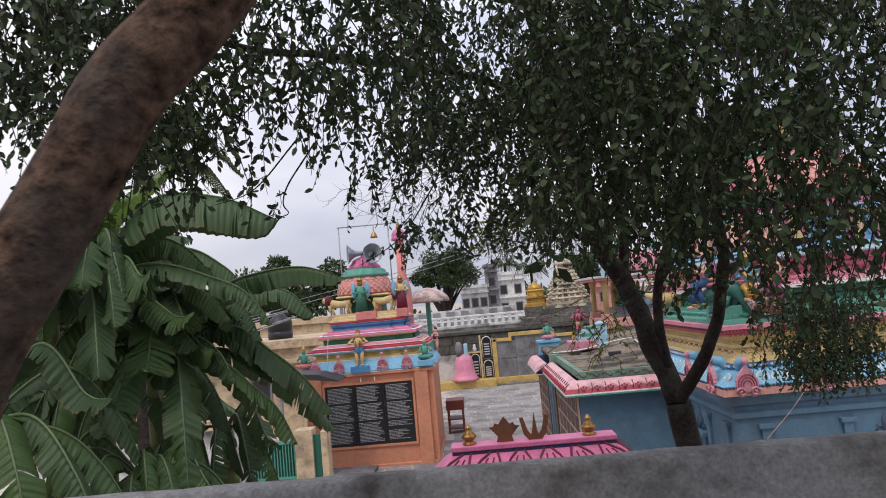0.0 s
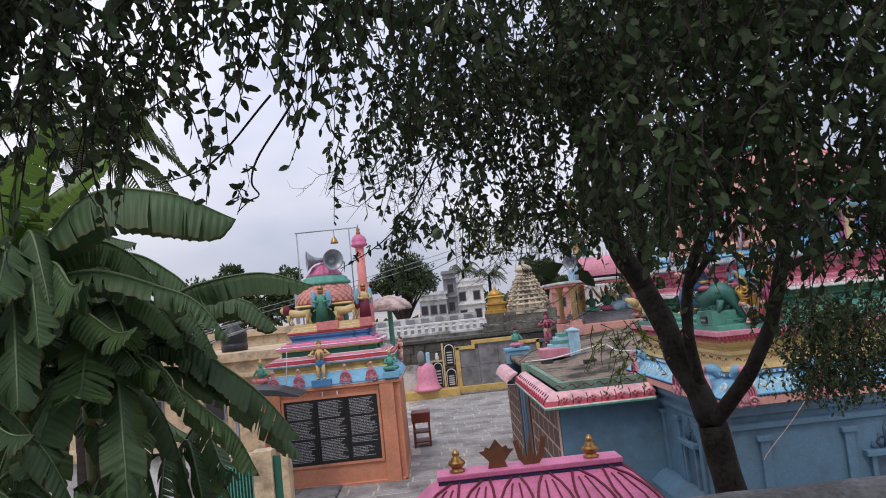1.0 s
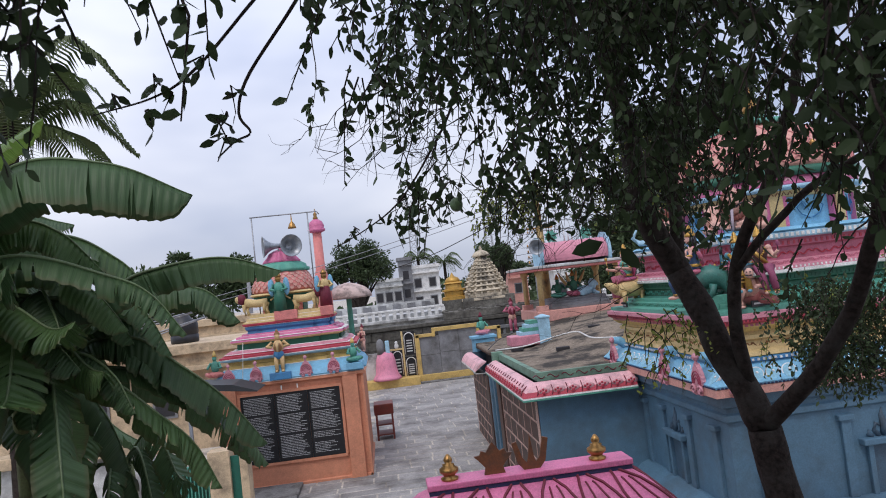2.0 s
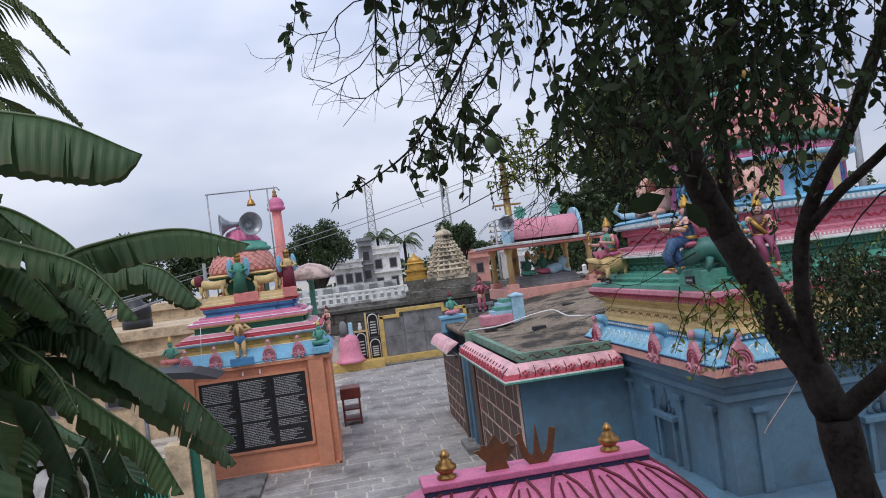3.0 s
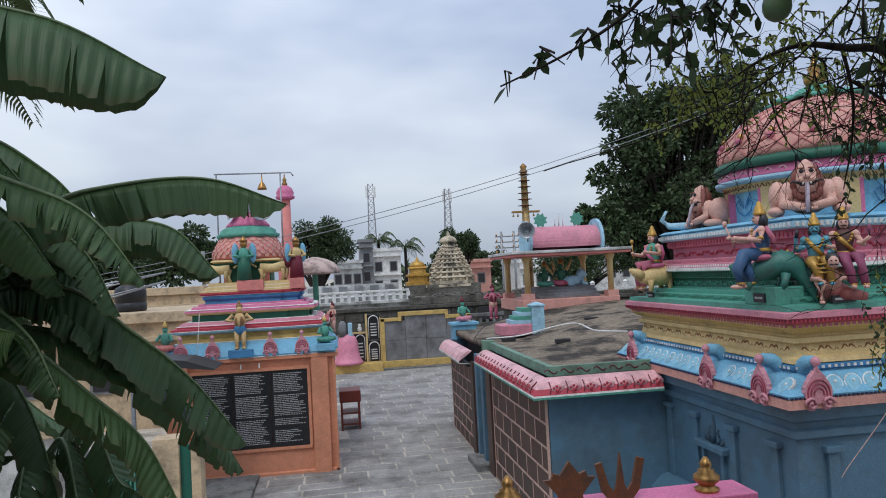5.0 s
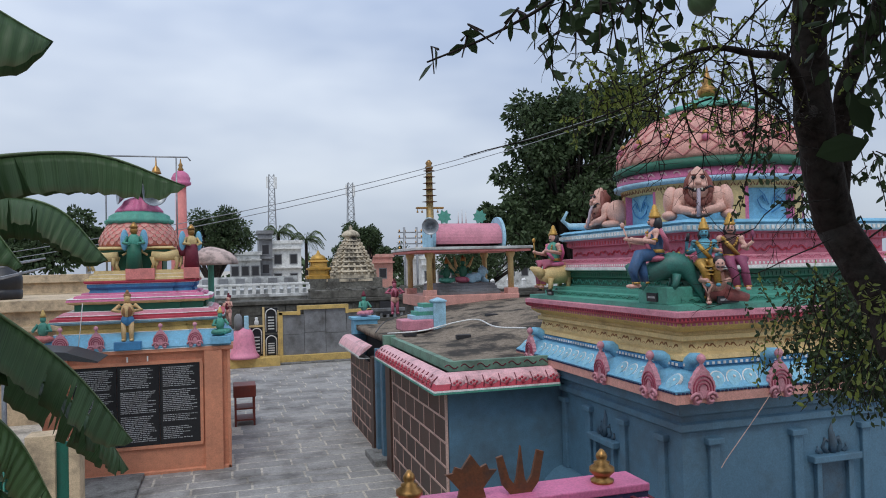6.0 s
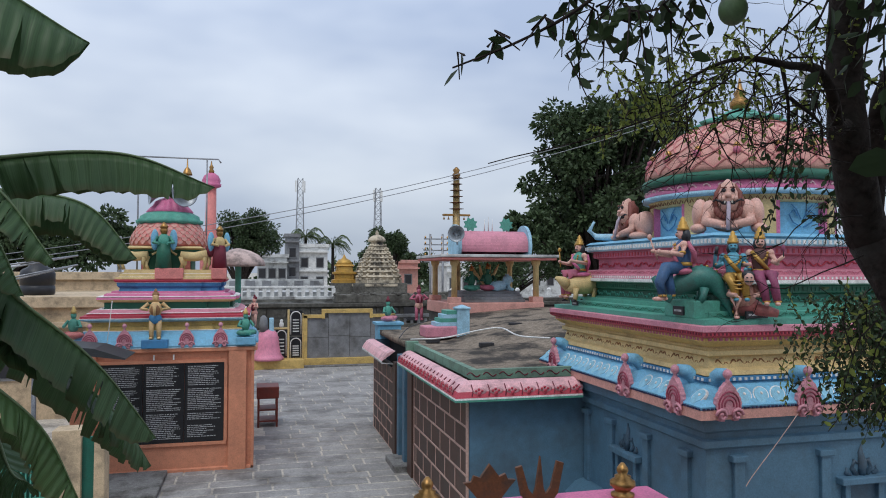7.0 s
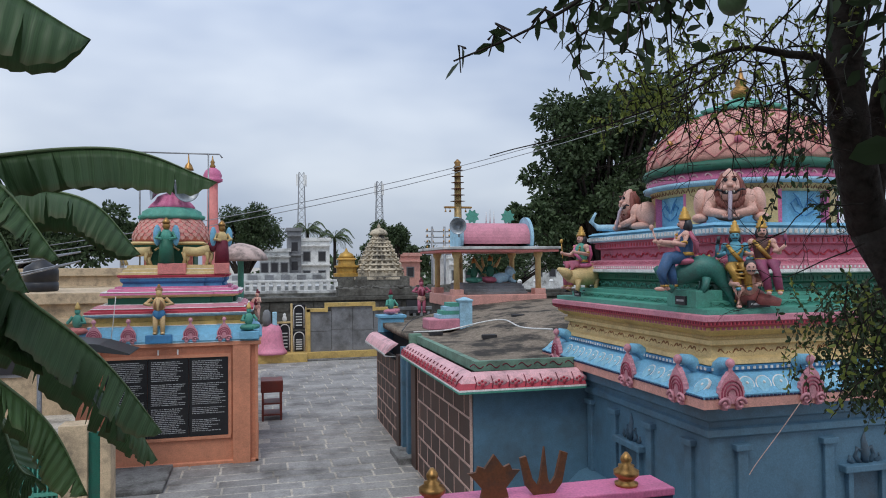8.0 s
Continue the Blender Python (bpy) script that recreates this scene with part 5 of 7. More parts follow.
PALEPINK = material("pale_pink_paint", (0.74, 0.42, 0.45), 0.6, grime=0.25)
DUSTGREEN = material("dusty_faded_green_paint", (0.15, 0.27, 0.20), 0.75, grime=0.35, scale=2.5)
EM = (("green_soffit", 0, 2, GREEN), ("white_edge", 2, 3, WHITE), ("pink_eave", 4, 7, PALEPINK), ("red_band", 3, 4, RED))
eave([(4.0, 13.25, 0, -1), (2.35, 13.25, -1, -1), (2.35, 17.2, -1, 0)], eave_profile(0.26), EM, porch, "rounded pink eave with red lotus marks")
part("green_parapet", boxes((2.42, 4.2, 13.32, 13.42, 2.38, 2.52), (2.42, 2.52, 13.42, 17.2, 2.38, 2.52)), DUSTGREEN, porch)
part("parapet_end", boxes((2.28, 2.52, 17.2, 17.34, 2.05, 2.56), bev=0.008), DUSTGREEN, porch)
mk = bmesh.new()
vn = bmesh.new()
for k in range(7):
    x = 2.45 + k * 0.245
    for a, c, r in ((0, 0.0, 0.03), (-0.045, 0.03, 0.02), (0.045, 0.03, 0.02), (0, 0.05, 0.02)):
        blob(mk, (x + a, 13.25 - 0.238 + (c - 0.02) * 0.6, 2.235 + c), (r, 0.012, r * 0.9), seg=8)
    tube(vn, [(x - 0.12, 13.25 - 0.255, 2.20), (x - 0.095, 13.25 - 0.22, 2.27), (x - 0.10, 13.25 - 0.14, 2.345)], 0.009, 4)
    tube(vn, [(x + i * 0.02 - 0.10, 13.318, 2.45 + 0.03 * math.sin(i * 0.63)) for i in range(11)], 0.008, 4)
for k in range(17):
    y = 13.3 + k * 0.235
    for a, c, r in ((0, 0.0, 0.03), (-0.045, 0.03, 0.02), (0.045, 0.03, 0.02), (0, 0.05, 0.02)):
        blob(mk, (2.35 - 0.238 + (c - 0.02) * 0.6, y + a, 2.235 + c), (0.012, r, r * 0.9), seg=8)
    tube(vn, [(2.35 - 0.255, y - 0.12, 2.20), (2.35 - 0.22, y - 0.095, 2.27), (2.35 - 0.14, y - 0.1, 2.345)], 0.009, 4)
for k in range(7):
    sb = bmesh.new()
    blob(sb, (2.45 + k * 0.245, 13.035, 2.262), (0.108, 0.022, 0.062), seg=14)
    part("eave_scallop", sb, PALEPINK, porch)
for k in range(17):
    sb = bmesh.new()
    blob(sb, (2.135, 13.3 + k * 0.235, 2.262), (0.022, 0.104, 0.062), seg=14)
    part("eave_scallop", sb, PALEPINK, porch)
mk.transform(Matrix.Translation((-0.016, -0.016, 0.004)))
part("red_lotus_pattern", mk, RED, porch)["kind"] = "stuff"
part("dark_line_pattern", vn, MAROON, porch)["kind"] = "stuff"
eave([(2.45, 18.75, -1, 0), (2.45, 21.75, -1, 0)], [(d + 0.1, z - 0.18) for d, z in eave_profile(0.30)], (("grey_soffit", 0, 2, DIRTYWHITE), ("white_edge", 2, 3, WHITE), ("pink_eave", 3, 7, PALEPINK)), porch, "short rounded pink eave")
# roof sheet, gently humped, with dust and stains
rb = bmesh.new()
grid = []
for i in range(33):
    row = []
    for j in range(25):
        x, y = 2.5 + 7.5 * j / 24, 13.4 + 9.0 * i / 32
        hump = 0.56 * (1 - math.exp(-max(0, (x - 3.4)) * 0.55)) * min(1, max(0, (y - 14.5) / 4.0))
        row.append(rb.verts.new((x, y, 2.43 + hump + 0.02 * noise.noise((x * 1.5, y * 1.5, 0)))))
    grid.append(row)
for a, b in zip(grid, grid[1:]):
    for j in range(24):
        rb.faces.new((a[j], a[j + 1], b[j + 1], b[j]))
ext = bmesh.ops.extrude_face_region(rb, geom=rb.faces[:])
bmesh.ops.translate(rb, verts=[v for v in ext["geom"] if isinstance(v, bmesh.types.BMVert)], vec=(0, 0, -0.12))
part("roof", rb, ROOFDUST, porch, "dusty stained concrete roof", smooth=True)
hose = bmesh.new()
tube(hose, curve_points([(2.40, 17.4, 2.58), (3.1, 17.4, 2.60), (3.9, 17.6, 2.72), (4.3, 17.4, 2.77), (4.35, 16.5, 2.69), (4.6, 15.6, 2.72)], 8), 0.015, 8)
single("roof_hose", hose, WHITE, "white hose lying across the dusty porch roof", "hose", smooth=True)
hose = bmesh.new()
tube(hose, curve_points([(2.40, 18.6, 2.50), (2.9, 20.2, 2.56), (3.4, 21.2, 2.60), (4.6, 21.9, 2.85)], 8), 0.012, 8)
single("roof_pipe", hose, DARKMETAL, "dark pipe along the far edge of the porch roof", "pipe", smooth=True)
for x, y in ((2.85, 17.9), (3.6, 16.6), (4.9, 18.5), (3.1, 19.6)):
    z = 2.45 + 0.46 * (1 - math.exp(-max(0, (x - 3.4)) * 0.55)) * min(1, max(0, (y - 14.5) / 4.0))
    single("roof_brick", boxes((x, x + 0.28, y, y + 0.14, z, z + 0.08), bev=0.01), NEARBLACK, "loose dark brick on the dusty porch roof", "brick", group="loose roof bricks")

post = thing("blue_post", "pale blue post with pointed cap and green steps beside it", "post", (3.8, 18.6, 2.6))
part("shaft", ring(bmesh.new(), 3.8, 18.6, [(0.14, 0.14, 2.5), (0.14, 0.14, 3.10), (0.16, 0.16, 3.11), (0.16, 0.16, 3.14), (0.02, 0.02, 3.2)]), PALEBLUE, post)
for k in range(4):
    part("green_step", boxes((3.2 + 0.08 * k, 3.66, 18.5, 19.0, 2.74 + 0.085 * k, 2.825 + 0.085 * k), bev=0.006), GREEN if k % 2 else PALEBLUE, post)
part("pink_base", boxes((2.95, 3.66, 18.45, 19.05, 2.5, 2.74), bev=0.03), PINK, post)

# small painted figure on a blue pedestal at the roof's far corner
ped = thing("blue_pedestal", "light blue plaster pedestal at the roof edge", "pedestal", (2.75, 21.9, 2.2))
part("body", ring(bmesh.new(), 2.75, 21.9, [(0.30, 0.25, 2.0), (0.30, 0.25, 2.52), (0.36, 0.3, 2.56), (0.36, 0.3, 2.62)]), SKYBLUE, ped)
statue("seated_statue", "small green and pink seated figure on a blue pedestal", (2.75, 21.9, 2.62), 30, [GREEN, PINK, MAROON], seated, 0.85)

# ---- upper pavilion with the barrel roof ----
pav = thing("pavilion", "open pavilion with cream pillars and a pink barrel roof", "pavilion", (6.0, 23.2, 0))
part("base", boxes((4.6, 7.3, 22.5, 25.0, 0, 2.74)), OLDSTONE, pav)
part("pink_floor", boxes((4.55, 7.35, 22.42, 25.1, 2.74, 3.06), bev=0.02), SALMON, pav)
for x in (4.74, 7.17):
    for y in (22.6, 24.8):
        part("pillar_foot", boxes((x - 0.16, x + 0.16, y - 0.16, y + 0.16, 3.06, 3.22), bev=0.01), SALMON, pav)
        part("pillar", lathe(bmesh.new(), x, y, [(0.085, 3.2), (0.08, 4.08), (0.11, 4.13), (0.13, 4.2), (0.13, 4.3)], 16), CREAM, pav, smooth=True)
for k in range(4):
    part("grey_step", boxes((5.1, 6.9, 22.75 + 0.14 * k, 24.6, 3.06 + 0.075 * k, 3.135 + 0.075 * k), bev=0.008), GREYSTONE, pav)
part("roof_slab", boxes((4.25, 7.72, 22.2, 25.3, 4.33, 4.41), bev=0.015), DIRTYWHITE, pav)
part("pink_soffit", boxes((4.3, 7.67, 22.25, 25.25, 4.26, 4.326), bev=0.01), CORAL, pav)
bb = bmesh.new()
rows = []
for x in (5.0, 7.05):
    rows.append([bb.verts.new((x, 23.4 + y, z)) for y, z in [(0.52 * math.cos(radians(a)), 4.66 + 0.46 * math.sin(radians(a))) for a in range(-28, 209, 12)]])
for i in range(len(rows[0]) - 1):
    bb.faces.new((rows[0][i], rows[0][i + 1], rows[1][i + 1], rows[1][i]))
bb.faces.new(rows[0])
bb.faces.new(rows[1][::-1])
part("barrel", bb, PINK, pav, "weathered pink barrel roof", smooth=False)
for x in (4.93, 7.05):
    b = bmesh.new()
    plate(b, [(q[0], q[1]) for q in arc(23.4, 4.7, 0.6, -35, 215, 20)], 0, 0.09, Matrix(((0, 1, 0, x), (1, 0, 0, 0), (0, 0, 1, 0), (0, 0, 0, 1))))
    part("gable", b, PALEBLUE, pav, "pale blue horseshoe gable")
for x in (5.45, 6.55):
    b = bmesh.new()
    pts = []
    for k in range(16):
        a = 2 * math.pi * k / 16
        r = 0.22 if k % 2 else 0.15
        pts.append((x + r * math.cos(a), 5.31 + r * math.sin(a)))
    plate(b, pts, 23.37, 23.43)
    part("star_disc", b, GREEN, pav, "green star-shaped disc")
b = bmesh.new()
for x, h in ((5.88, 0.32), (6.0, 0.40), (6.12, 0.32)):
    tube(b, [(x, 23.4, 5.1), (x, 23.4, 5.15 + h)], [0.02, 0.008], 6)
part("three_prongs", b, WHITE, pav)
b = bmesh.new()
for k, a in enumerate((-40, -15, 15, 40)):
    tube(b, [(6.25, 24.5, 3.5), (6.25 + 0.5 * math.sin(radians(a)), 24.5, 3.9), (6.25 + 0.7 * math.sin(radians(a)), 24.5, 4.15)], [0.04, 0.05, 0.02], 8)
part("back_arch", b, CREAM, pav)
loudspeaker("loudspeaker", "grey horn loudspeaker on the pavilion's corner", (4.78, 22.5, 4.98), -20, 1.0)
statue("seated_statue", "dark green seated figure on the pavilion steps", (5.45, 23.3, 3.36), 0, [DKGREEN, GREEN, BRASS], seated, 0.95)
statue("seated_statue", "green and rose seated figure on the pavilion steps", (5.95, 23.3, 3.36), 0, [DKGREEN, ROSE, BRASS], seated, 1.05)
statue("resting_bull_statue", "grey painted resting bull on the pavilion steps", (6.5, 23.3, 3.36), 90, [PALEBLUE, PALEBLUE], lion, 0.75)
statue("door_guardian_statue", "weathered painted standing figure beside the pavilion", (4.05, 24.0, 2.5), 0, [ROSE, FLESH, MAROON], standing, 1.0)

MASTGOLD = material("dull_gilded_metal", (0.36, 0.25, 0.10), 0.5, metal=0.4, grime=0.4, scale=5)
mast = thing("flag_mast", "gilded temple flag mast with rings and a cross arm", "flag mast", (5.61, 25.5, 0))
part("shaft", lathe(bmesh.new(), 5.61, 25.5, [(0.17, 0), (0.14, 4.0), (0.10, 7.0)], 16), MASTGOLD, mast, smooth=True)
for k in range(6):
    z = 5.95 + 0.2 * k
    part("ring", lathe(bmesh.new(), 5.61, 25.5, [(0.10, z - 0.02), (0.25 - 0.012 * k, z), (0.10, z + 0.02)], 16), RUST, mast, smooth=True)
part("cross_arm", boxes((5.16, 6.06, 25.42, 25.58, 5.72, 5.78), bev=0.01), BRASS, mast)
for x in (5.2, 5.35, 5.87, 6.02):
    part("small_bell", lathe(bmesh.new(), x, 25.5, [(0.035, 5.60), (0.03, 5.64), (0.008, 5.68), (0.006, 5.73)], 10), BRASS, mast, smooth=True)
part("finial", lathe(bmesh.new(), 5.61, 25.5, [(0.10, 6.98), (0.14, 7.05), (0.08, 7.12), (0.12, 7.2), (0.03, 7.3)], 12), BRASS, mast, smooth=True)

# ---- yard wall with the grey gate and carved slabs ----
gate = thing("grey_gate", "grey slab gate in a stepped yellow frame", "gate", (3.0, 33.6, 0))
part("frame_post", boxes((1.30, 1.46, 33.5, 33.75, 0, 2.12), bev=0.01), YELLOW, gate)
part("frame_post", boxes((5.0, 5.16, 33.5, 33.75, 0, 2.12), bev=0.01), YELLOW, gate)
part("frame_top", boxes((1.30, 2.16, 33.5, 33.75, 2.0, 2.13)), YELLOW, gate)
part("frame_top", boxes((2.10, 4.14, 33.49, 33.76, 2.2, 2.36)), YELLOW, gate)
part("frame_top", boxes((4.08, 5.16, 33.5, 33.75, 2.0, 2.13)), YELLOW, gate)
part("frame_riser", boxes((2.06, 2.18, 33.485, 33.765, 1.98, 2.36)), YELLOW, gate)
part("frame_riser", boxes((4.06, 4.18, 33.485, 33.765, 1.98, 2.36)), YELLOW, gate)
part("sill", boxes((1.30, 5.16, 33.46, 33.8, 0, 0.34), bev=0.02), YELLOW, gate, "stained yellow sill")
for k in range(4):
    x = 1.46 + k * 0.885
    top = 2.2 if 1 <= k <= 2 else 2.0
    mid = 1.18 + 0.06 * (k % 2)
    part("panel", boxes((x, x + 0.87, 33.58, 33.68, 0.34, mid - 0.01), bev=0.006), GREYSTONE, gate)
    part("panel", boxes((x, x + 0.87, 33.58, 33.68, mid + 0.01, top), bev=0.006), GREYSTONE, gate)
part("apron", boxes((0.9, 5.6, 33.1, 33.46, 0, 0.07), bev=0.02), CONCRETE, gate)
slabs = thing("carved_slabs", "black slabs with white arched frames in the yard wall", "carved slabs", (0.4, 33.7, 0))
for x0, x1, z0, z1, round_top in ((0.18, 0.66, 0.4, 1.55, True), (0.74, 1.26, 1.28, 2.32, True), (0.74, 1.26, 0.3, 1.22, True)):
    b = boxes((x0, x1, 33.66, 33.72, z0, z1))
    s = part("slab", b, BLACKSTONE, slabs)
    b = bmesh.new()
    c, r = (x0 + x1) / 2, (x1 - x0) / 2 - 0.05
    pts = [(c - r, 33.65, z0 + 0.05), (c - r, 33.65, z1 - r - 0.05)] + [(c - r * math.cos(radians(a)), 33.65, z1 - r - 0.05 + r * math.sin(radians(a))) for a in range(15, 180, 15)] + [(c + r, 33.65, z1 - r - 0.05), (c + r, 33.65, z0 + 0.05)]
    tube(b, pts, 0.022, 6)
    part("white_arch", b, WHITE, s)
    b = bmesh.new()
    for k in range(5):
        z = z0 + 0.15 + k * (z1 - z0 - 0.45) / 5
        box(b, c - r * 0.6, c + r * 0.6, 33.645, 33.662, z, z + 0.05)
    part("writing_bars", b, DIRTYWHITE, s, "unreadable pale bars of writing")
part("yellow_border", boxes((0.66, 0.74, 33.62, 33.74, 0.3, 2.36), (1.26, 1.30, 33.62, 33.74, 0.3, 2.2), (0.10, 0.66, 33.62, 33.74, 1.55, 1.62)), CREAM, slabs)
wall_low = thing("yard_wall", "low yellow plastered yard wall with stains", "wall", (-5, 33.8, 0), kind="structure")
part("base_course", boxes((-14.0, 1.3, 32.95, 33.74, 0, 0.36), bev=0.02), YELLOW, wall_low)
part("wall_body", boxes((-14.0, 0.66, 33.735, 33.95, 0, 1.5)), DIRTYWHITE, wall_low)
part("wall_body", boxes((5.16, 30, 33.6, 33.8, 0, 1.7)), OLDSTONE, wall_low)
jar = thing("white_jar", "small white pot standing on the yard wall", "pot", (0.42, 33.85, 1.62))
part("body", lathe(bmesh.new(), 0.42, 33.69, [(0.05, 1.62), (0.09, 1.68), (0.09, 1.78), (0.05, 1.86), (0.07, 1.92), (0.02, 1.96)], 14), WHITE, jar, smooth=True)
BRIGHTPINK = material("bright_pink_paint", (0.70, 0.25, 0.36), 0.55, grime=0.14)
bell_pink = thing("pink_altar", "pink flared altar with a grey stone set in it", "altar", (-0.12, 33.3, 0.36))
part("flared_base", lathe(bmesh.new(), -0.12, 33.3, [(0.62, 0.36), (0.63, 0.44), (0.58, 0.50), (0.50, 0.62), (0.45, 0.95), (0.42, 1.25), (0.34, 1.46), (0.2, 1.56), (0.05, 1.58)], 32), BRIGHTPINK, bell_pink, smooth=True)
part("stone", lathe(bmesh.new(), -0.30, 33.2, [(0.15, 1.5), (0.17, 1.85), (0.14, 2.05), (0.06, 2.15)], 14), GREYSTONE, bell_pink, smooth=True)
part("green_fin", boxes((-0.08, 0.10, 33.1, 33.4, 1.5, 2.05), bev=0.03), PALEBLUE, bell_pink)

# ---- old stone wall, white balustrade, tower and town ----
old = thing("stone_wall", "long dark weathered stone wall with ledges", "wall", (0, 37, 0), kind="structure")
part("wall_body", boxes((-30, 60, 37.0, 37.6, 0, 2.3)), OLDSTONE, old)
part("ledge", boxes((-30, 60, 36.8, 37.7, 2.28, 2.46), bev=0.03), OLDSTONE, old)
rnd = random.Random(7)
course = bmesh.new()
for r in range(5):
    x = -6.0
    while x < 26:
        w = rnd.uniform(0.5, 1.1)
        box(course, x + 0.015, x + w - 0.015, 36.93 - rnd.uniform(0, 0.05), 37.02, 0.02 + r * 0.45, 0.45 + r * 0.45)
        x += w
part("stone_courses", course, OLDSTONE, old, "rough stone courses")
part("raised_stretch", boxes((3.0, 9.2, 37.05, 38.2, 2.46, 2.85), bev=0.03), OLDSTONE, old)
rub = bmesh.new()
for k in range(60):
    blob(rub, (rnd.uniform(3.0, 9.1), rnd.uniform(37.1, 37.8), 2.86), (rnd.uniform(0.05, 0.2), 0.12, rnd.uniform(0.03, 0.12)), seg=6)
part("rubble_and_weeds", rub, OLDSTONE, old)
part("raised_stretch", boxes((9.2, 30, 37.05, 38.0, 2.46, 2.62), bev=0.02), OLDSTONE, old)
# Solid near-black boxes on the wall face, painted as the shade within openings.
dk = boxes((6.2, 7.0, 36.78, 36.99, 1.6, 2.25), (5.2, 5.9, 36.78, 36.99, 1.75, 2.2), (7.6, 8.4, 36.78, 36.99, 1.6, 2.2))
part("dark_opening", dk, NEARBLACK, old)
mark = thing("stone_pillars", "row of short grey stone posts before the old wall", "posts", (6, 35.5, 0))
for k in range(8):
    x = 5.6 + k * 0.32
    part("post", boxes((x, x + 0.12, 35.4, 35.55, 0, 1.9 - 0.1 * (k % 3)), bev=0.01), GREYSTONE, mark)
part("beam", boxes((5.4, 8.4, 35.35, 35.6, 1.86, 2.0), bev=0.01), GREYSTONE, mark)

bal = thing("balustrade_terrace", "white-washed terrace with a balustrade", "balustrade", (0, 42, 0), kind="structure")
part("terrace_body", boxes((-6, 3.4, 42.2, 47, 0, 2.85)), DIRTYWHITE, bal)
part("cornice", boxes((-6, 3.45, 41.9, 42.2, 2.45, 2.62), bev=0.03), DIRTYWHITE, bal)
part("rail", boxes((-6, 3.45, 41.95, 42.15, 3.05, 3.17), bev=0.02), WHITE, bal)
for k in range(24):
    x = -5.9 + k * 0.4
    part("baluster", boxes((x, x + 0.2, 41.98, 42.12, 2.62, 3.05)), WHITE, bal)
part("upper_wall", boxes((-6, 3.2, 45.5, 45.8, 2.85, 3.5)), DIRTYWHITE, bal)
for k in range(10):
    x = -5.7 + k * 0.9
    part("upper_window", boxes((x, x + 0.5, 45.44, 45.52, 3.0, 3.4)), GREYSTONE, bal)
bal2 = thing("white_rail", "row of white posts with a low rail on the far wall", "railing", (12, 39, 0))
part("rail", boxes((9.0, 24, 39.0, 39.2, 2.62, 2.72)), WHITE, bal2)
for k in range(16):
    x = 9.2 + k * 0.9
    part("post", lathe(bmesh.new(), x, 39.1, [(0.12, 2.4), (0.12, 2.95), (0.14, 3.0), (0.05, 3.1)], 10), WHITE, bal2)

CREAMSTONE = material("weathered_cream_stucco", (0.55, 0.47, 0.35), 0.85, grime=0.55, scale=1.5, vary=0.25)
GX, GY = 7.05, 50.0
gop = thing("stepped_tower", "cream stucco temple tower of many weathered tiers", "temple tower", (GX, GY, 0))
part("base", boxes((GX - 1.7, GX + 1.7, GY - 1.7, GY + 1.7, 0, 3.2)), OLDSTONE, gop)
part("lower_tier", ring(bmesh.new(), GX, GY, [(1.75, 1.75, 3.0), (1.75, 1.75, 3.15), (1.5, 1.5, 3.2), (1.5, 1.5, 3.4)], jog=(0.18, 0.6)), CREAMSTONE, gop)
h, z = 1.52, 3.38
for k in range(8):
    nh, dz = h - 0.135, 0.33 - 0.012 * k
    part("tier", ring(bmesh.new(), GX, GY, [(h - 0.14, h - 0.14, z - 0.02), (h - 0.14, h - 0.14, z + dz * 0.55), (h, h, z + dz * 0.62), (h, h, z + dz * 0.75), (h - 0.12, h - 0.12, z + dz)], jog=(0.13, 0.55)), CREAMSTONE, gop)
    orn = bmesh.new()
    for q in range(7):
        u = -h * 0.85 + 1.7 * h * q / 6
        box(orn, GX + u - 0.07, GX + u + 0.07, GY - h + 0.02, GY - h + 0.2, z + 0.02, z + dz * 0.5, bev=0.01)
        box(orn, GX - h + 0.02, GX - h + 0.2, GY + u - 0.07, GY + u + 0.07, z + 0.02, z + dz * 0.5, bev=0.01)
        blob(orn, (GX + u, GY - h + 0.12, z + dz * 0.9), (0.09, 0.07, 0.1), seg=6)
    part("tier_frieze", orn, CREAMSTONE, gop)["kind"] = "stuff"
    h, z = nh, z + dz
part("neck", lathe(bmesh.new(), GX, GY, [(0.42, z - 0.05), (0.42, z + 0.2), (0.55, z + 0.25)], 16), CREAMSTONE, gop)
part("cap", lathe(bmesh.new(), GX, GY, [(0.55, z + 0.22), (0.58, z + 0.34), (0.45, z + 0.52), (0.2, z + 0.66), (0.08, z + 0.72), (0.12, z + 0.8), (0.02, z + 1.0)], 24, lobes=12, depth=0.05), CREAMSTONE, gop, smooth=True)
gold = thing("gilded_tower", "small gilded stepped tower", "temple tower", (4.9, 50, 0))
part("base", boxes((4.1, 5.7, 49.2, 50.8, 0, 3.2)), OLDSTONE, gold)
part("tier_body", ring(bmesh.new(), 4.9, 50, [(0.8, 0.8, 3.2), (0.8, 0.8, 3.4), (0.62, 0.62, 3.45), (0.62, 0.62, 3.75), (0.75, 0.75, 3.8), (0.75, 0.75, 3.9), (0.55, 0.55, 3.95), (0.5, 0.5, 4.25), (0.62, 0.62, 4.3), (0.58, 0.58, 4.4)], jog=(0.08, 0.55)), GOLD, gold)
part("dome", lathe(bmesh.new(), 4.9, 50, [(0.5, 4.38), (0.52, 4.5), (0.4, 4.68), (0.15, 4.8), (0.03, 5.05)], 20), GOLD, gold, smooth=True)


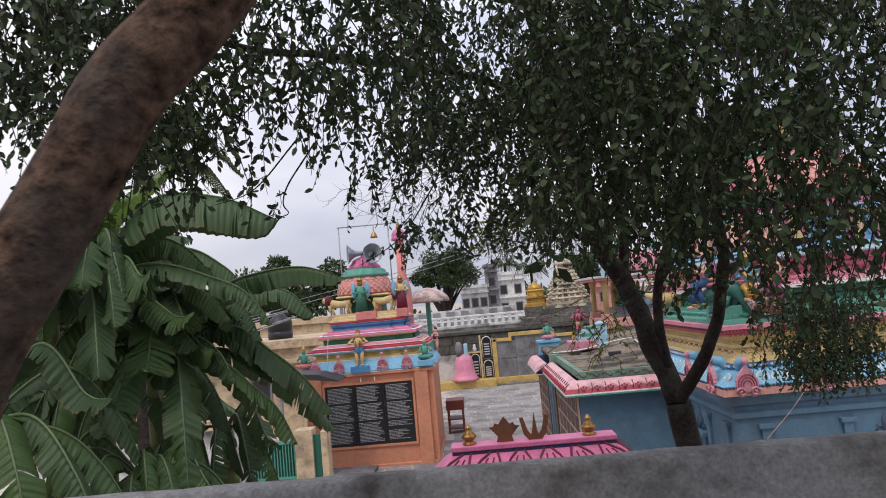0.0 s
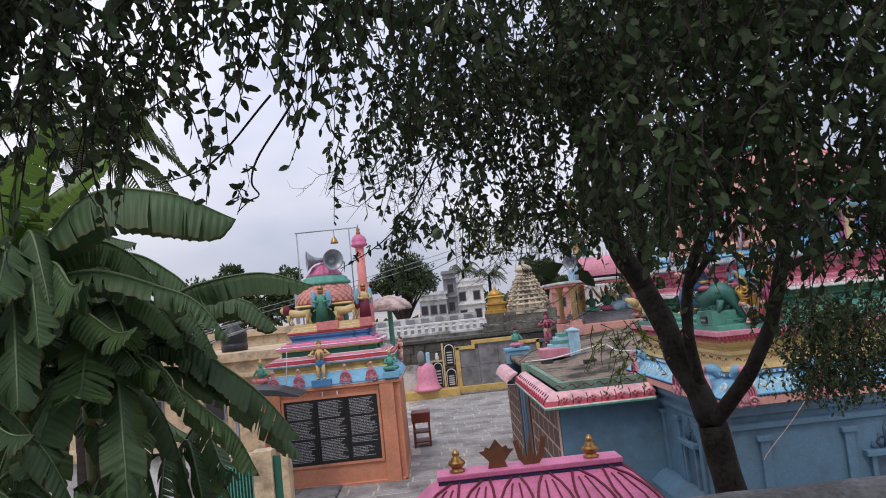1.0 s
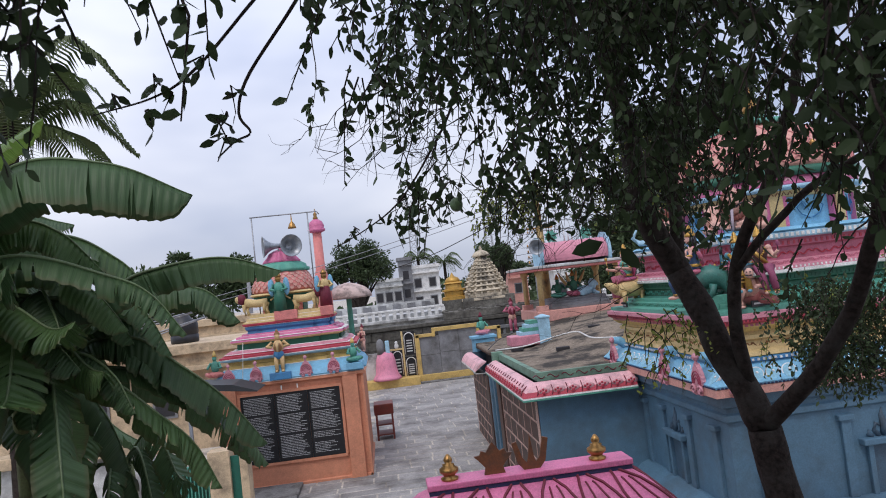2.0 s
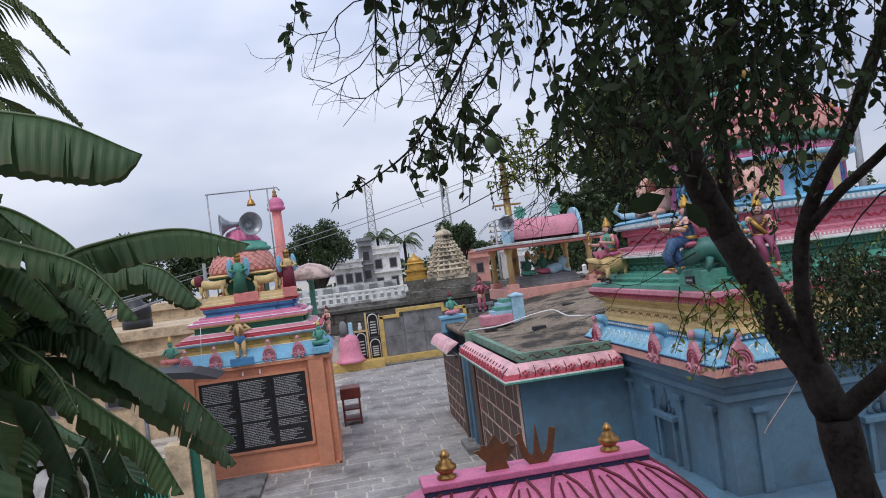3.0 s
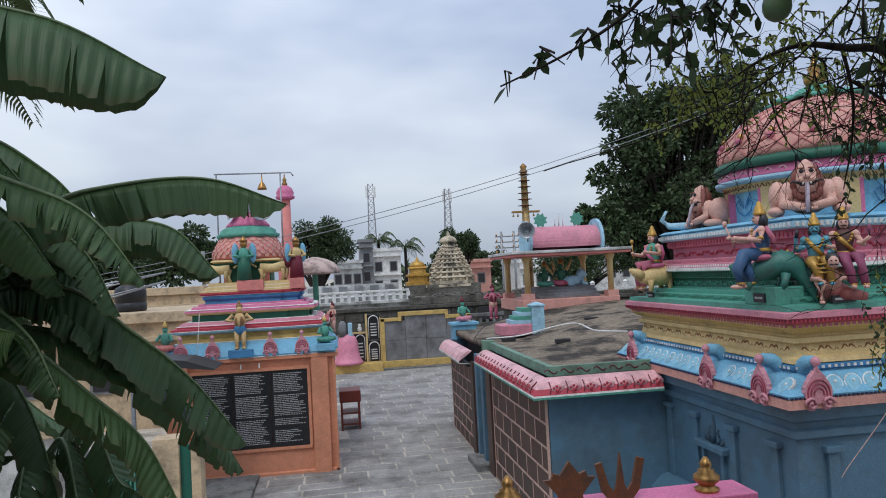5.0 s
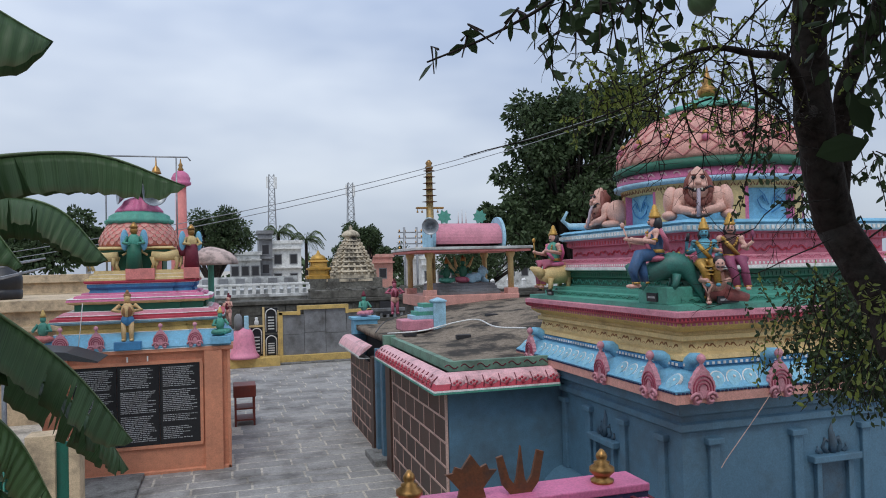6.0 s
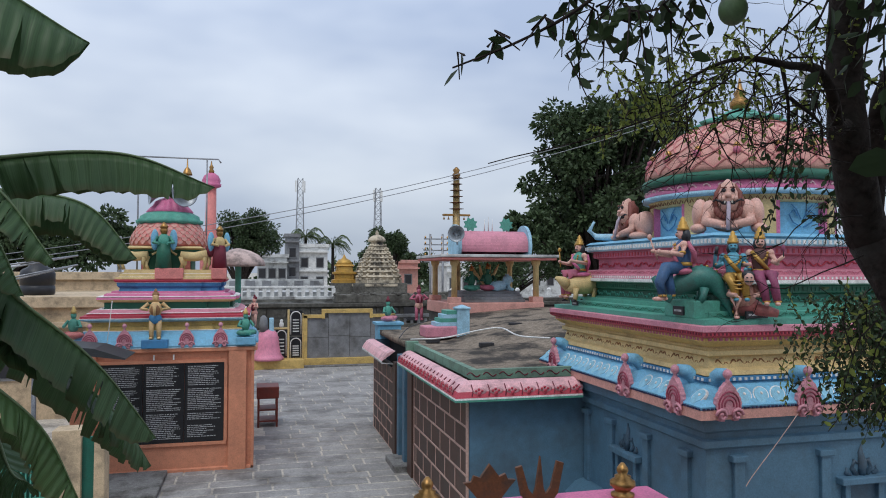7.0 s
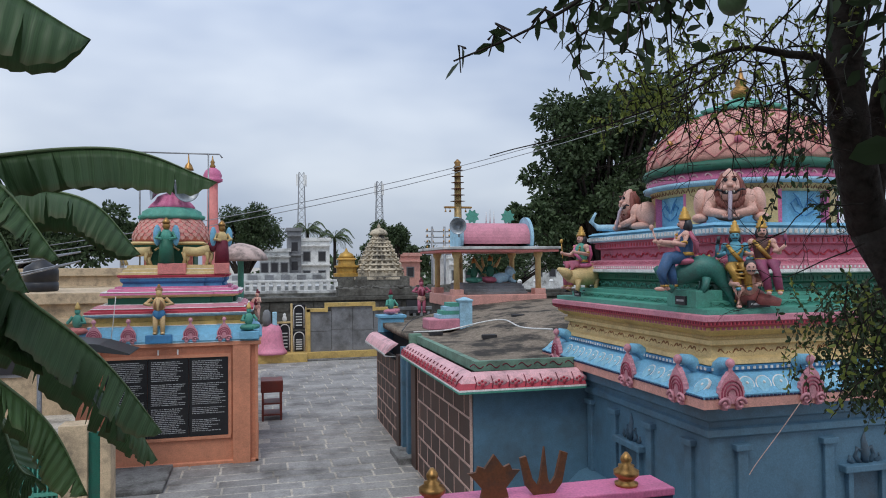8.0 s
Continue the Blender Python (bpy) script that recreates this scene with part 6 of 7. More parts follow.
def town_house(name, label, x0, x1, y, z1, mat, storeys=2, bays=4, depth=6):
    t = thing(name, label, "house", ((x0 + x1) / 2, y, 0))
    part("wall", boxes((x0, x1, y, y + depth, 0, z1)), mat, t)
    part("roof_parapet", boxes((x0 - 0.15, x1 + 0.15, y - 0.15, y + depth, z1, z1 + 0.3), bev=0.02), mat, t)
    for s in range(storeys):
        zz = z1 - 0.5 - (s + 1) * 1.75
        part("ledge", boxes((x0 - 0.1, x1 + 0.1, y - 0.35, y, zz + 1.75, zz + 1.87)), mat, t)
        for b_ in range(bays):
            cx = x0 + (x1 - x0) * (b_ + 0.5) / bays
            w = part("window", boxes((cx - 0.36, cx + 0.36, y - 0.05, y + 0.02, zz + 0.35, zz + 1.3)), GREYSTONE, t)
            part("pane", boxes((cx - 0.28, cx + 0.28, y - 0.07, y - 0.045, zz + 0.43, zz + 1.22)), NEARBLACK, w)
    return t


town_house("white_house", "white two-storey house with a stair tower", 2.9, 5.7, 70, 6.2, WHITE, 2, 2)
town_house("white_house", "pale grey house with balconies", -0.6, 2.0, 69, 5.2, DIRTYWHITE, 2, 3)
stair = town_house("stair_tower", "grey concrete stair tower of the white house", 1.9, 3.1, 69.6, 7.1, GREYSTONE, 3, 1, depth=3)
town_house("salmon_house", "small salmon house behind the temple tower", 11.6, 13.4, 66, 4.7, SALMON, 1, 1)
town_house("beige_house", "beige house with a terrace roof behind the yard", -9.5, -4.4, 33.0, 3.6, BEIGE, 1, 3, depth=5)
town_house("far_house", "pale house far behind the pavilion", 14.5, 19, 60, 4.4, WHITE, 1, 4)
town_house("far_house", "pale house far behind the pavilion", 22, 30, 64, 4.6, DIRTYWHITE, 1, 6)
town_house("beige_wall_house", "low beige building beside the yard", -12, -3.95, 24.5, 2.95, BEIGE, 1, 4, depth=5)
tank = thing("water_tank", "black plastic water tank on a roof", "water tank", (-6.6, 26.0, 3.25))
part("body", lathe(bmesh.new(), -6.6, 26.0, [(0.42, 3.25), (0.45, 3.3), (0.45, 3.5), (0.42, 3.52), (0.45, 3.55), (0.45, 3.85), (0.42, 3.95), (0.25, 4.05), (0.2, 4.15), (0.1, 4.16)], 20), PLASTIC, tank, smooth=True)
rail = thing("roof_railing", "white pipe railing on the low roof", "railing", (-6, 25, 3.25))
for k in range(4):
    part("pipe", tube(bmesh.new(), [(-9.5 + 0.3 * (k % 2), 24.8, 3.0 + 0.25 * k), (-5.3, 24.8, 4.1 + 0.25 * (k // 2))], 0.025, 6), STEEL, rail)
for x in (-8.6, -7.2):
    part("post", tube(bmesh.new(), [(x, 24.8, 3.2), (x, 24.8, 3.9)], 0.04, 6), WHITE, rail)
util = thing("utility_pole", "grey concrete electricity pole", "utility pole", (-7.2, 40, 0))
part("pole", tube(bmesh.new(), [(-6.9, 40, 0), (-6.9, 40, 5.6)], [0.14, 0.09], 8), GREYSTONE, util)


def lattice_mast(x, y, top, w):
    """A steel lattice mast with antennas."""
    t = thing("telecom_mast", "far steel lattice telecom mast with antennas", "mast", (x, y, 0), group="telecom masts")
    b = bmesh.new()
    n = 16
    for k in range(n):
        za, zb = top * k / n, top * (k + 1) / n
        wa, wb = w * (1.5 - 0.8 * k / n), w * (1.5 - 0.8 * (k + 1) / n)
        for s in (-1, 1):
            for q in (-1, 1):
                tube(b, [(x + s * wa, y + q * wa, za), (x + s * wb, y + q * wb, zb)], 0.09, 4)
            tube(b, [(x + s * wa, y - wa, za), (x - s * wb, y - wb, zb)], 0.06, 4)
        tube(b, [(x - wa, y - wa, za), (x + wa, y - wa, za)], 0.05, 4)
    part("lattice", b, STEEL, t)["kind"] = "stuff"
    for k in range(4):
        a = k * math.pi / 2 + 0.5
        part("antenna", boxes((x + w * 1.5 * math.cos(a) - 0.15, x + w * 1.5 * math.cos(a) + 0.15, y + w * 1.5 * math.sin(a) - 0.1, y + w * 1.5 * math.sin(a) + 0.1, top - 3, top - 0.5)), WHITE, t)


lattice_mast(8.2, 160, 24.2, 0.75)
lattice_mast(25.2, 160, 22.6, 0.75)
grid_pole = thing("transformer_pole", "steel electricity pole with many cross arms", "utility pole", (11.2, 52, 0))
for s in (-0.45, 0.45):
    part("upright", tube(bmesh.new(), [(11.6 + s, 52, 0), (11.6 + s, 52, 6.6)], 0.08, 6), STEEL, grid_pole)
for k in range(5):
    part("arm", boxes((10.7, 12.5, 51.95, 52.05, 4.6 + 0.4 * k, 4.68 + 0.4 * k)), STEEL, grid_pole)
    for x in (10.8, 11.2, 12.0, 12.4):
        part("insulator", lathe(bmesh.new(), x, 52, [(0.05, 4.68 + 0.4 * k), (0.07, 4.76 + 0.4 * k), (0.02, 4.86 + 0.4 * k)], 8), BRASS, grid_pole)
wp = thing("utility_pole", "grey concrete pole that carries the power wires", "utility pole", (-12, 22.1, 0))
part("pole", tube(bmesh.new(), [(-12, 22.1, 0), (-12, 22.1, 3.7)], [0.12, 0.09], 8), GREYSTONE, wp)
part("arm", boxes((-12.06, -11.94, 21.9, 22.3, 3.36, 3.42)), STEEL, wp)
wp = thing("utility_pole", "tall steel pole that carries the power wires", "utility pole", (16, 22.1, 0))
part("pole", tube(bmesh.new(), [(16, 22.1, 0), (16, 22.1, 10.4)], [0.14, 0.09], 8), STEEL, wp)
part("arm", boxes((15.94, 16.06, 21.9, 22.3, 10.08, 10.14)), STEEL, wp)
for n_, (a, b_) in enumerate((((-12, 22.2, 3.55), (16, 22.2, 10.25)), ((-12, 22.0, 3.38), (16, 22.0, 10.1)))):
    pts = []
    for i in range(25):
        q = i / 24
        p = Vector(a).lerp(Vector(b_), q)
        p.z -= 1.0 * math.sin(q * math.pi)
        pts.append(p)
    single("power_wire", tube(bmesh.new(), pts, 0.010, 5), STEEL, "thin dark power wire strung over the yard", "wire", group="power wires")

# ---- pink gateway roof below the parapet ----
gw = thing("gateway", "small gateway with a curved pink roof, dark petals and brass finials", "gateway", (1.1, 7.66, 0))
GWX, GWY = 1.1, 7.68
part("roof", ring(bmesh.new(), GWX, GWY, [(1.55, 0.95, 1.60), (1.55, 0.95, 1.66), (1.38, 0.80, 1.80), (1.22, 0.60, 2.02), (1.08, 0.40, 2.22), (0.94, 0.22, 2.36), (0.84, 0.12, 2.42)]), HOTPINK, gw, "curved magenta pink roof")
part("ridge_shadow_line", boxes((GWX - 0.86, GWX + 0.86, GWY - 0.135, GWY + 0.135, 2.415, 2.45)), NAVY, gw)
part("ridge", boxes((GWX - 0.87, GWX + 0.87, GWY - 0.145, GWY + 0.145, 2.45, 2.50), bev=0.008), HOTPINK, gw)
prof = [(0.84, 0.12, 2.42), (0.94, 0.22, 2.36), (1.08, 0.40, 2.22), (1.22, 0.60, 2.02), (1.38, 0.80, 1.80), (1.55, 0.95, 1.66)]


def roof_point(u, d, side):
    """A spot on the gateway roof: u across (-1 to 1), d down (0 to 5); side 0 toward the terrace, 1 the end slopes."""
    i = min(int(d), 4)
    f = d - i
    hx, hy, z = (prof[i][k] + (prof[i + 1][k] - prof[i][k]) * f for k in range(3))
    return (GWX + u * hx, GWY - hy - 0.004, z + 0.004) if side == 0 else (GWX + hx + 0.004, GWY + u * hy, z + 0.004)


for side, cols in ((0, 6), (1, 2)):
    for k in range(cols):
        for s in (-1, 1):
            c, w = -1 + (2 * k + 1) / cols, 1 / cols
            pts = [roof_point(c + s * w * (0.25 + 0.62 * min(1, d / 1.6) - (0.5 if d > 3.2 else 0) * (d - 3.2) / 1.4), d, side) for d in [0.25 * q for q in range(0, 19)]]
            part("petal_line", tube(bmesh.new(), pts, 0.013, 5), MAROON, gw)
            part("petal_line", tube(bmesh.new(), [roof_point(c + s * w * (0.1 + 0.25 * min(1, d / 2)), d, side) for d in [0.25 * q for q in range(3, 15)]], 0.009, 5), MAROON, gw)

for s in (-1, 1):
    part("gate_pillar", boxes((GWX + s * 1.15 - 0.2, GWX + s * 1.15 + 0.2, GWY - 0.35, GWY + 0.35, 0, 1.62), bev=0.02), SALMON, gw)
for x in (0.427, 1.70):
    part("finial", lathe(bmesh.new(), x, 7.66, [(r, 2.496 + (z - 2.495) * 0.86) for r, z in ((0.07, 2.495), (0.075, 2.52), (0.047, 2.535), (0.052, 2.55), (0.08, 2.58), (0.08, 2.61), (0.047, 2.635), (0.052, 2.65), (0.028, 2.66), (0.038, 2.69), (0.033, 2.71), (0.010, 2.745))], 20), BRASS, gw, "aged brass pot finial", smooth=True)
b = bmesh.new()
plate(b, [(0.72, 2.50), (0.90, 2.50), (0.885, 2.56), (0.945, 2.63), (0.975, 2.66), (0.925, 2.665), (0.91, 2.70), (0.87, 2.685), (0.81, 2.765), (0.75, 2.685), (0.71, 2.70), (0.695, 2.665), (0.645, 2.66), (0.675, 2.63), (0.735, 2.56)], 7.64, 7.665)
part("sheet_emblem", b, RUST, gw, "rusted sheet emblem with pointed rim")
b = bmesh.new()
plate(b, [(1.06, 2.50), (1.20, 2.50), (1.25, 2.56), (1.29, 2.74), (1.245, 2.755), (1.205, 2.60), (1.17, 2.555), (1.155, 2.60), (1.135, 2.79), (1.105, 2.60), (1.09, 2.555), (1.055, 2.60), (1.015, 2.74), (0.975, 2.73), (1.01, 2.56)], 7.64, 7.665)
part("sheet_emblem", b, RUST, gw, "rusted sheet emblem of three upright prongs")

# ---- gatehouse with the green gate by the banana plants ----
gh = thing("gatehouse", "cream gate posts with green iron gate and grey wall", "gatehouse", (-4, 14.6, 0))
part("grey_wall", boxes((-9.0, -4.25, 14.6, 14.8, 0, 1.85)), DIRTYWHITE, gh)
part("lintel", boxes((-9.0, -4.15, 14.45, 14.9, 1.85, 2.05), bev=0.015), BEIGE, gh)
part("cream_post", boxes((-3.27, -2.90, 14.42, 14.8, 0, 1.72), bev=0.01), BEIGE, gh)
part("cream_post", boxes((-2.74, -2.60, 14.45, 14.8, 0, 1.66), bev=0.01), BEIGE, gh)
part("green_leaf", boxes((-2.9, -2.74, 14.5, 14.56, 0, 1.6)), DIMGREEN, gh)
part("green_panel", boxes((-4.25, -3.27, 14.58, 14.62, 0, 1.5)), DIMGREEN, gh)
b = bmesh.new()
for k in range(16):
    x = -4.22 + k * 0.06
    box(b, x, x + 0.018, 14.53, 14.58, 0.05, 1.5)
for z in (0.1, 0.75, 1.45):
    box(b, -4.25, -3.27, 14.52, 14.56, z, z + 0.05)
part("gate_grille", b, GREEN, gh, "green iron grille")
part("yard_step", boxes((-3.6, -2.2, 16.7, 18.3, 0, 0.09), bev=0.02), CONCRETE, gh)
shade = thing("dark_awning", "small dark sheet awning before the shrine", "awning", (-3.4, 17.3, 2.4))
b = bmesh.new()
plate(b, [(-4.9, 2.72), (-2.72, 2.42), (-2.70, 2.44), (-3.2, 2.62), (-4.9, 2.80)], 16.6, 17.6)
part("sheet", b, DARKMETAL, shade)
part("prop", tube(bmesh.new(), [(-4.2, 17.0, 0), (-4.2, 17.0, 2.62)], 0.04, 8), STEEL, shade)

# ---- plants ----
def leaf_cloud(name, centers, dirs, sizes, mat, parent, label, ratio=0.42, fold=0.25, seed=1):
    """Many small folded leaves as one mesh: centre, growing direction and length of each."""
    rng = np.random.default_rng(seed)
    c, d = np.asarray(centers, float), np.asarray(dirs, float)
    n = len(c)
    s = np.asarray(sizes, float).reshape(n, 1)
    d /= np.linalg.norm(d, axis=1, keepdims=True)
    r = rng.normal(size=(n, 3))
    u = np.cross(d, r)
    u /= np.linalg.norm(u, axis=1, keepdims=True)
    w = np.cross(d, u)
    half = s * ratio * 0.5
    v = np.stack([c, c + d * s * 0.35 + u * half + w * half * fold, c + d * s * 0.75 + u * half * 0.75 + w * half * fold, c + d * s + w * s * 0.06, c + d * s * 0.75 - u * half * 0.75 + w * half * fold, c + d * s * 0.35 - u * half + w * half * fold], 1).reshape(-1, 3)
    k = np.arange(n)[:, None] * 6
    f = np.concatenate([k + np.array([0, 1, 2, 3]), k + np.array([0, 3, 4, 5])], 0).tolist()
    return mesh_object(name, v, f, mat, parent, label)


def banana_leaf(parent, base, mid, tip, width, tear, seed, mat=BANANA, droop=1.0):
    """A long blade along an arching rib: two flat halves that hang from it, torn into strips that each hang their own way."""
    rnd = random.Random(seed)
    pts = curve_points([base, *mid, tip], 60 // (len(mid) + 1))
    n = len(pts) - 1
    up = Vector((0, 0, 1))
    verts, faces, marks = [], [], []
    for s in (-1, 1):
        lean_a = droop * rnd.uniform(0.3, 1.1)
        strip, cut, prev = 0.0, 1.0, None
        for i, p in enumerate(pts):
            q = i / n
            d = (pts[min(i + 1, n)] - pts[max(i - 1, 0)]).normalized()
            side = d.cross(up).normalized()
            nrm = side.cross(d).normalized()
            w = width * 0.5 * min(1.0, max(0.0, (q - 0.10) / 0.15)) ** 0.7 * (1.0 if q < 0.6 else max(0.0, 1 - 0.55 * ((q - 0.6) / 0.4) ** 2.2 - 0.45 * ((q - 0.6) / 0.4) ** 9))
            torn = rnd.random() < tear and 0.2 < q < 0.97
            if torn:
                strip, cut = rnd.uniform(-0.35, 0.55), rnd.choice((0.0, 0.25, 0.25, 0.5))
            row = []
            for k in range(5):
                f = k / 4
                a = lean_a + strip * max(0, f - 0.2) * 0.8 + 0.10 * f + 0.28 * noise.noise((i * 0.09, s * 3.0, seed))
                o = (side * s * math.cos(a) - (nrm * 0.6 + up * 0.4) * math.sin(a)) * w * f
                o += d * 0.16 * w * f + nrm * 0.009 * math.sin(i * 2.1) * f + d * rnd.uniform(-0.008, 0.008) * f
                row.append(p + o)
            if prev is not None:
                for k in range(4):
                    x0, x1 = prev[k], prev[k + 1]
                    if torn and k / 4 >= cut:
                        x0, x1 = (prev[j].lerp(row[j], 0.9 * (j / 4 - cut) / (1 - cut)) for j in (k, k + 1))
                    j = len(verts)
                    verts += [tuple(x0), tuple(x1), tuple(row[k + 1]), tuple(row[k])]
                    marks += [(i - 1, k / 4), (i - 1, (k + 1) / 4), (i, (k + 1) / 4), (i, k / 4)]
                    faces.append((j, j + 1, j + 2, j + 3))
            prev = row
    bm = bmesh.new()
    for layer in ("pleat", "edge"):
        bm.verts.layers.float.new(layer)
    pleat, edge = bm.verts.layers.float["pleat"], bm.verts.layers.float["edge"]
    vs = [bm.verts.new(v) for v in verts]
    for v, (a, e) in zip(vs, marks):
        v[pleat], v[edge] = a * 3.1 + seed * 100, e
    for f in faces:
        bm.faces.new([vs[i] for i in f])
    bmesh.ops.remove_doubles(bm, verts=bm.verts, dist=0.0012)
    bl = part("blade", bm, mat, parent, "", smooth=True)
    rb = bmesh.new()
    tube(rb, [p + Vector((0, 0, 0.002)) for p in pts], [0.022 * (1 - 0.88 * i / n) for i in range(n + 1)], 6)
    part("rib", rb, BANANAYOUNG if mat is BANANAYOUNG else RIB, bl, smooth=True)
    return bl


RIB = material("green_leaf_rib", (0.10, 0.15, 0.06), 0.5, grime=0.2)


def banana(at, crown, leaves, seed):
    t = thing("banana_plant", "banana plant with long torn drooping dark green leaves", "banana plant", (at[0], at[1], 0), group="banana plants")
    sb = bmesh.new()
    tube(sb, curve_points([(at[0], at[1], 0), ((at[0] + crown[0]) / 2 + 0.05, (at[1] + crown[1]) / 2, crown[2] / 2), crown], 6), [0.15 - 0.0055 * i for i in range(13)], 12)
    part("stem", sb, STEM, t, smooth=True)
    for k, (m, tip, w, tear, mat, *hang) in enumerate(leaves):
        banana_leaf(t, crown, m, tip, w, tear, seed * 17 + k, mat, *hang)
    return t


def spread(crown, n, az0, az1, length, drop, seed, width=0.55):
    """Further leaves of a plant, fanned between two compass angles."""
    rnd = random.Random(seed)
    out = []
    for k in range(n):
        az = radians(az0 + (az1 - az0) * (k + rnd.uniform(0.1, 0.9)) / n)
        L = length * rnd.uniform(0.8, 1.15)
        d = Vector((math.cos(az), math.sin(az), 0))
        c = Vector(crown)
        up = rnd.uniform(-0.1, 0.7)
        out.append(((c + d * L * 0.5 + Vector((0, 0, up)), c + d * L * 0.82 + Vector((0, 0, up - drop * 0.35))), c + d * L + Vector((0, 0, up - drop * rnd.uniform(0.3, 1.15))), width * rnd.uniform(0.8, 1.15), 0.17, BANANAMID if rnd.random() < 0.3 else BANANA))
    return out


banana((-3.1, 8.5), (-2.95, 8.25, 3.72), [
    ([(-2.35, 8.4, 4.34), (-1.97, 8.4, 4.40), (-1.58, 8.4, 4.32)], (-1.30, 8.4, 4.00), 0.52, 0.10, BANANA, 1.4),
    ([(-2.30, 8.3, 3.98), (-1.87, 8.4, 3.66), (-1.50, 8.45, 3.30)], (-1.18, 8.5, 2.84), 0.60, 0.10, BANANA),
    ([(-2.35, 8.35, 3.70), (-1.85, 8.6, 3.34), (-1.48, 8.8, 2.96)], (-1.26, 8.9, 2.56), 0.58, 0.22, BANANA),
    ([(-2.40, 8.0, 3.66), (-2.03, 8.1, 3.30), (-1.76, 8.2, 2.98)], (-1.56, 8.2, 2.56), 0.54, 0.16, BANANAMID),
    ([(-2.75, 7.75, 3.84), (-2.55, 7.5, 3.30)], (-2.34, 7.5, 2.45), 0.50, 0.05, BANANAMID),
    ([(-2.55, 8.75, 3.95), (-2.1, 9.2, 3.6)], (-1.75, 9.4, 3.0), 0.45, 0.3, BANANA),
] + spread((-2.95, 8.25, 3.72), 11, -178, -62, 1.55, 1.5, 5, 0.46) + spread((-3.1, 8.2, 3.95), 8, -70, 25, 1.15, 0.55, 41, 0.46), 1)
banana((-3.7, 7.7), (-3.55, 7.6, 4.6), [
    ([(-2.75, 7.3, 5.36), (-2.0, 7.3, 5.36)], (-1.38, 7.40, 5.06), 0.86, 0.14, BANANA, 1.6),
    ([(-2.5, 7.75, 4.36), (-1.91, 7.8, 4.52), (-1.29, 7.8, 4.57)], (-0.80, 7.8, 4.40), 0.46, 0.12, BANANA, 1.3),
    ([(-2.75, 7.4, 4.72), (-2.1, 7.4, 4.50), (-1.78, 7.4, 4.32)], (-1.52, 7.4, 3.96), 0.40, 0.3, BANANA),
    ([(-2.9, 7.6, 5.0), (-2.5, 7.6, 4.9)], (-2.15, 7.6, 4.5), 0.5, 0.2, BANANAMID),
    ([(-3.3, 6.6, 5.1)], (-3.1, 5.6, 4.3), 0.5, 0.3, BANANA),
    ([(-3.35, 7.3, 5.5)], (-2.75, 6.9, 6.1), 0.6, 0.1, BANANAYOUNG),
    ([(-3.3, 7.5, 5.3)], (-2.55, 7.6, 5.85), 0.45, 0.05, BANANAYOUNG),
] + spread((-3.55, 7.6, 4.5), 9, -190, -40, 1.4, 1.3, 6, 0.46) + spread((-3.5, 7.7, 4.35), 7, -75, 20, 1.4, 0.7, 11, 0.50), 2)
banana((-3.95, 6.2), (-3.85, 6.1, 3.3), spread((-3.85, 6.1, 3.3), 11, -150, 30, 1.5, 1.3, 7, 0.46) + [([(-3.8, 5.6, 4.9)], (-3.5, 5.0, 6.0), 0.7, 0.1, BANANA)], 3)
banana((-4.6, 9.6), (-4.5, 9.5, 3.3), spread((-4.5, 9.5, 3.3), 11, -150, 40, 1.9, 1.6, 8, 0.5), 4)
banana((-4.7, 8.6), (-4.6, 8.5, 4.9), spread((-4.6, 8.5, 4.9), 13, -160, 30, 1.7, 1.0, 31, 0.52), 7)
banana((-3.6, 9.0), (-3.55, 8.9, 4.3), spread((-3.55, 8.9, 4.3), 9, -160, -20, 1.25, 0.9, 32, 0.48), 8)
banana((-2.95, 7.3), (-2.9, 7.2, 2.5), spread((-2.9, 7.2, 2.5), 11, -180, 20, 1.15, 1.0, 10, 0.42), 6)
banana((-3.0, 9.9), (-2.95, 9.8, 2.6), spread((-2.95, 9.8, 2.6), 9, -170, -20, 1.35, 1.3, 9, 0.45), 5)

palm = thing("coconut_palm", "coconut palm with ragged arching fronds", "palm tree", (-6.2, 14.5, 0))
part("trunk", tube(bmesh.new(), curve_points([(-6.4, 14.6, 0), (-6.3, 14.5, 4), (-6.0, 14.3, 7.7)], 8), [0.2 - 0.005 * i for i in range(17)], 10), BARK, palm, smooth=True)


def frond(parent, c, az, rise, length, seed, name="frond"):
    rnd = random.Random(seed)
    d = Vector((math.cos(az), math.sin(az), 0))
    pts = curve_points([c, Vector(c) + d * length * 0.45 + Vector((0, 0, rise)), Vector(c) + d * length * 0.9 + Vector((0, 0, rise - length * 0.45))], 10)
    b = bmesh.new()
    tube(b, pts, [0.035 * (1 - i / (len(pts))) + 0.006 for i in range(len(pts))], 5)
    side = d.cross(Vector((0, 0, 1)))
    for i in range(3, len(pts)):
        for s in (-1, 1):
            for k in range(2):
                p = pts[i].lerp(pts[i - 1], k * 0.5)
                L = length * 0.26 * math.sin(math.pi * (0.15 + 0.8 * i / len(pts))) * rnd.uniform(0.8, 1.1)
                t1 = p + side * s * L * 0.6 + d * L * 0.35 + Vector((0, 0, -L * 0.2))
                t2 = p + side * s * L * 0.85 + d * L * 0.55 + Vector((0, 0, -L * 0.75))
                w = d * 0.035
                a = [b.verts.new(p - w), b.verts.new(p + w), b.verts.new(t1 + w * 0.8), b.verts.new(t1 - w * 0.8), b.verts.new(t2)]
                b.faces.new(a[:4])
                b.faces.new((a[3], a[2], a[4]))
    part(name, b, PALM, parent)


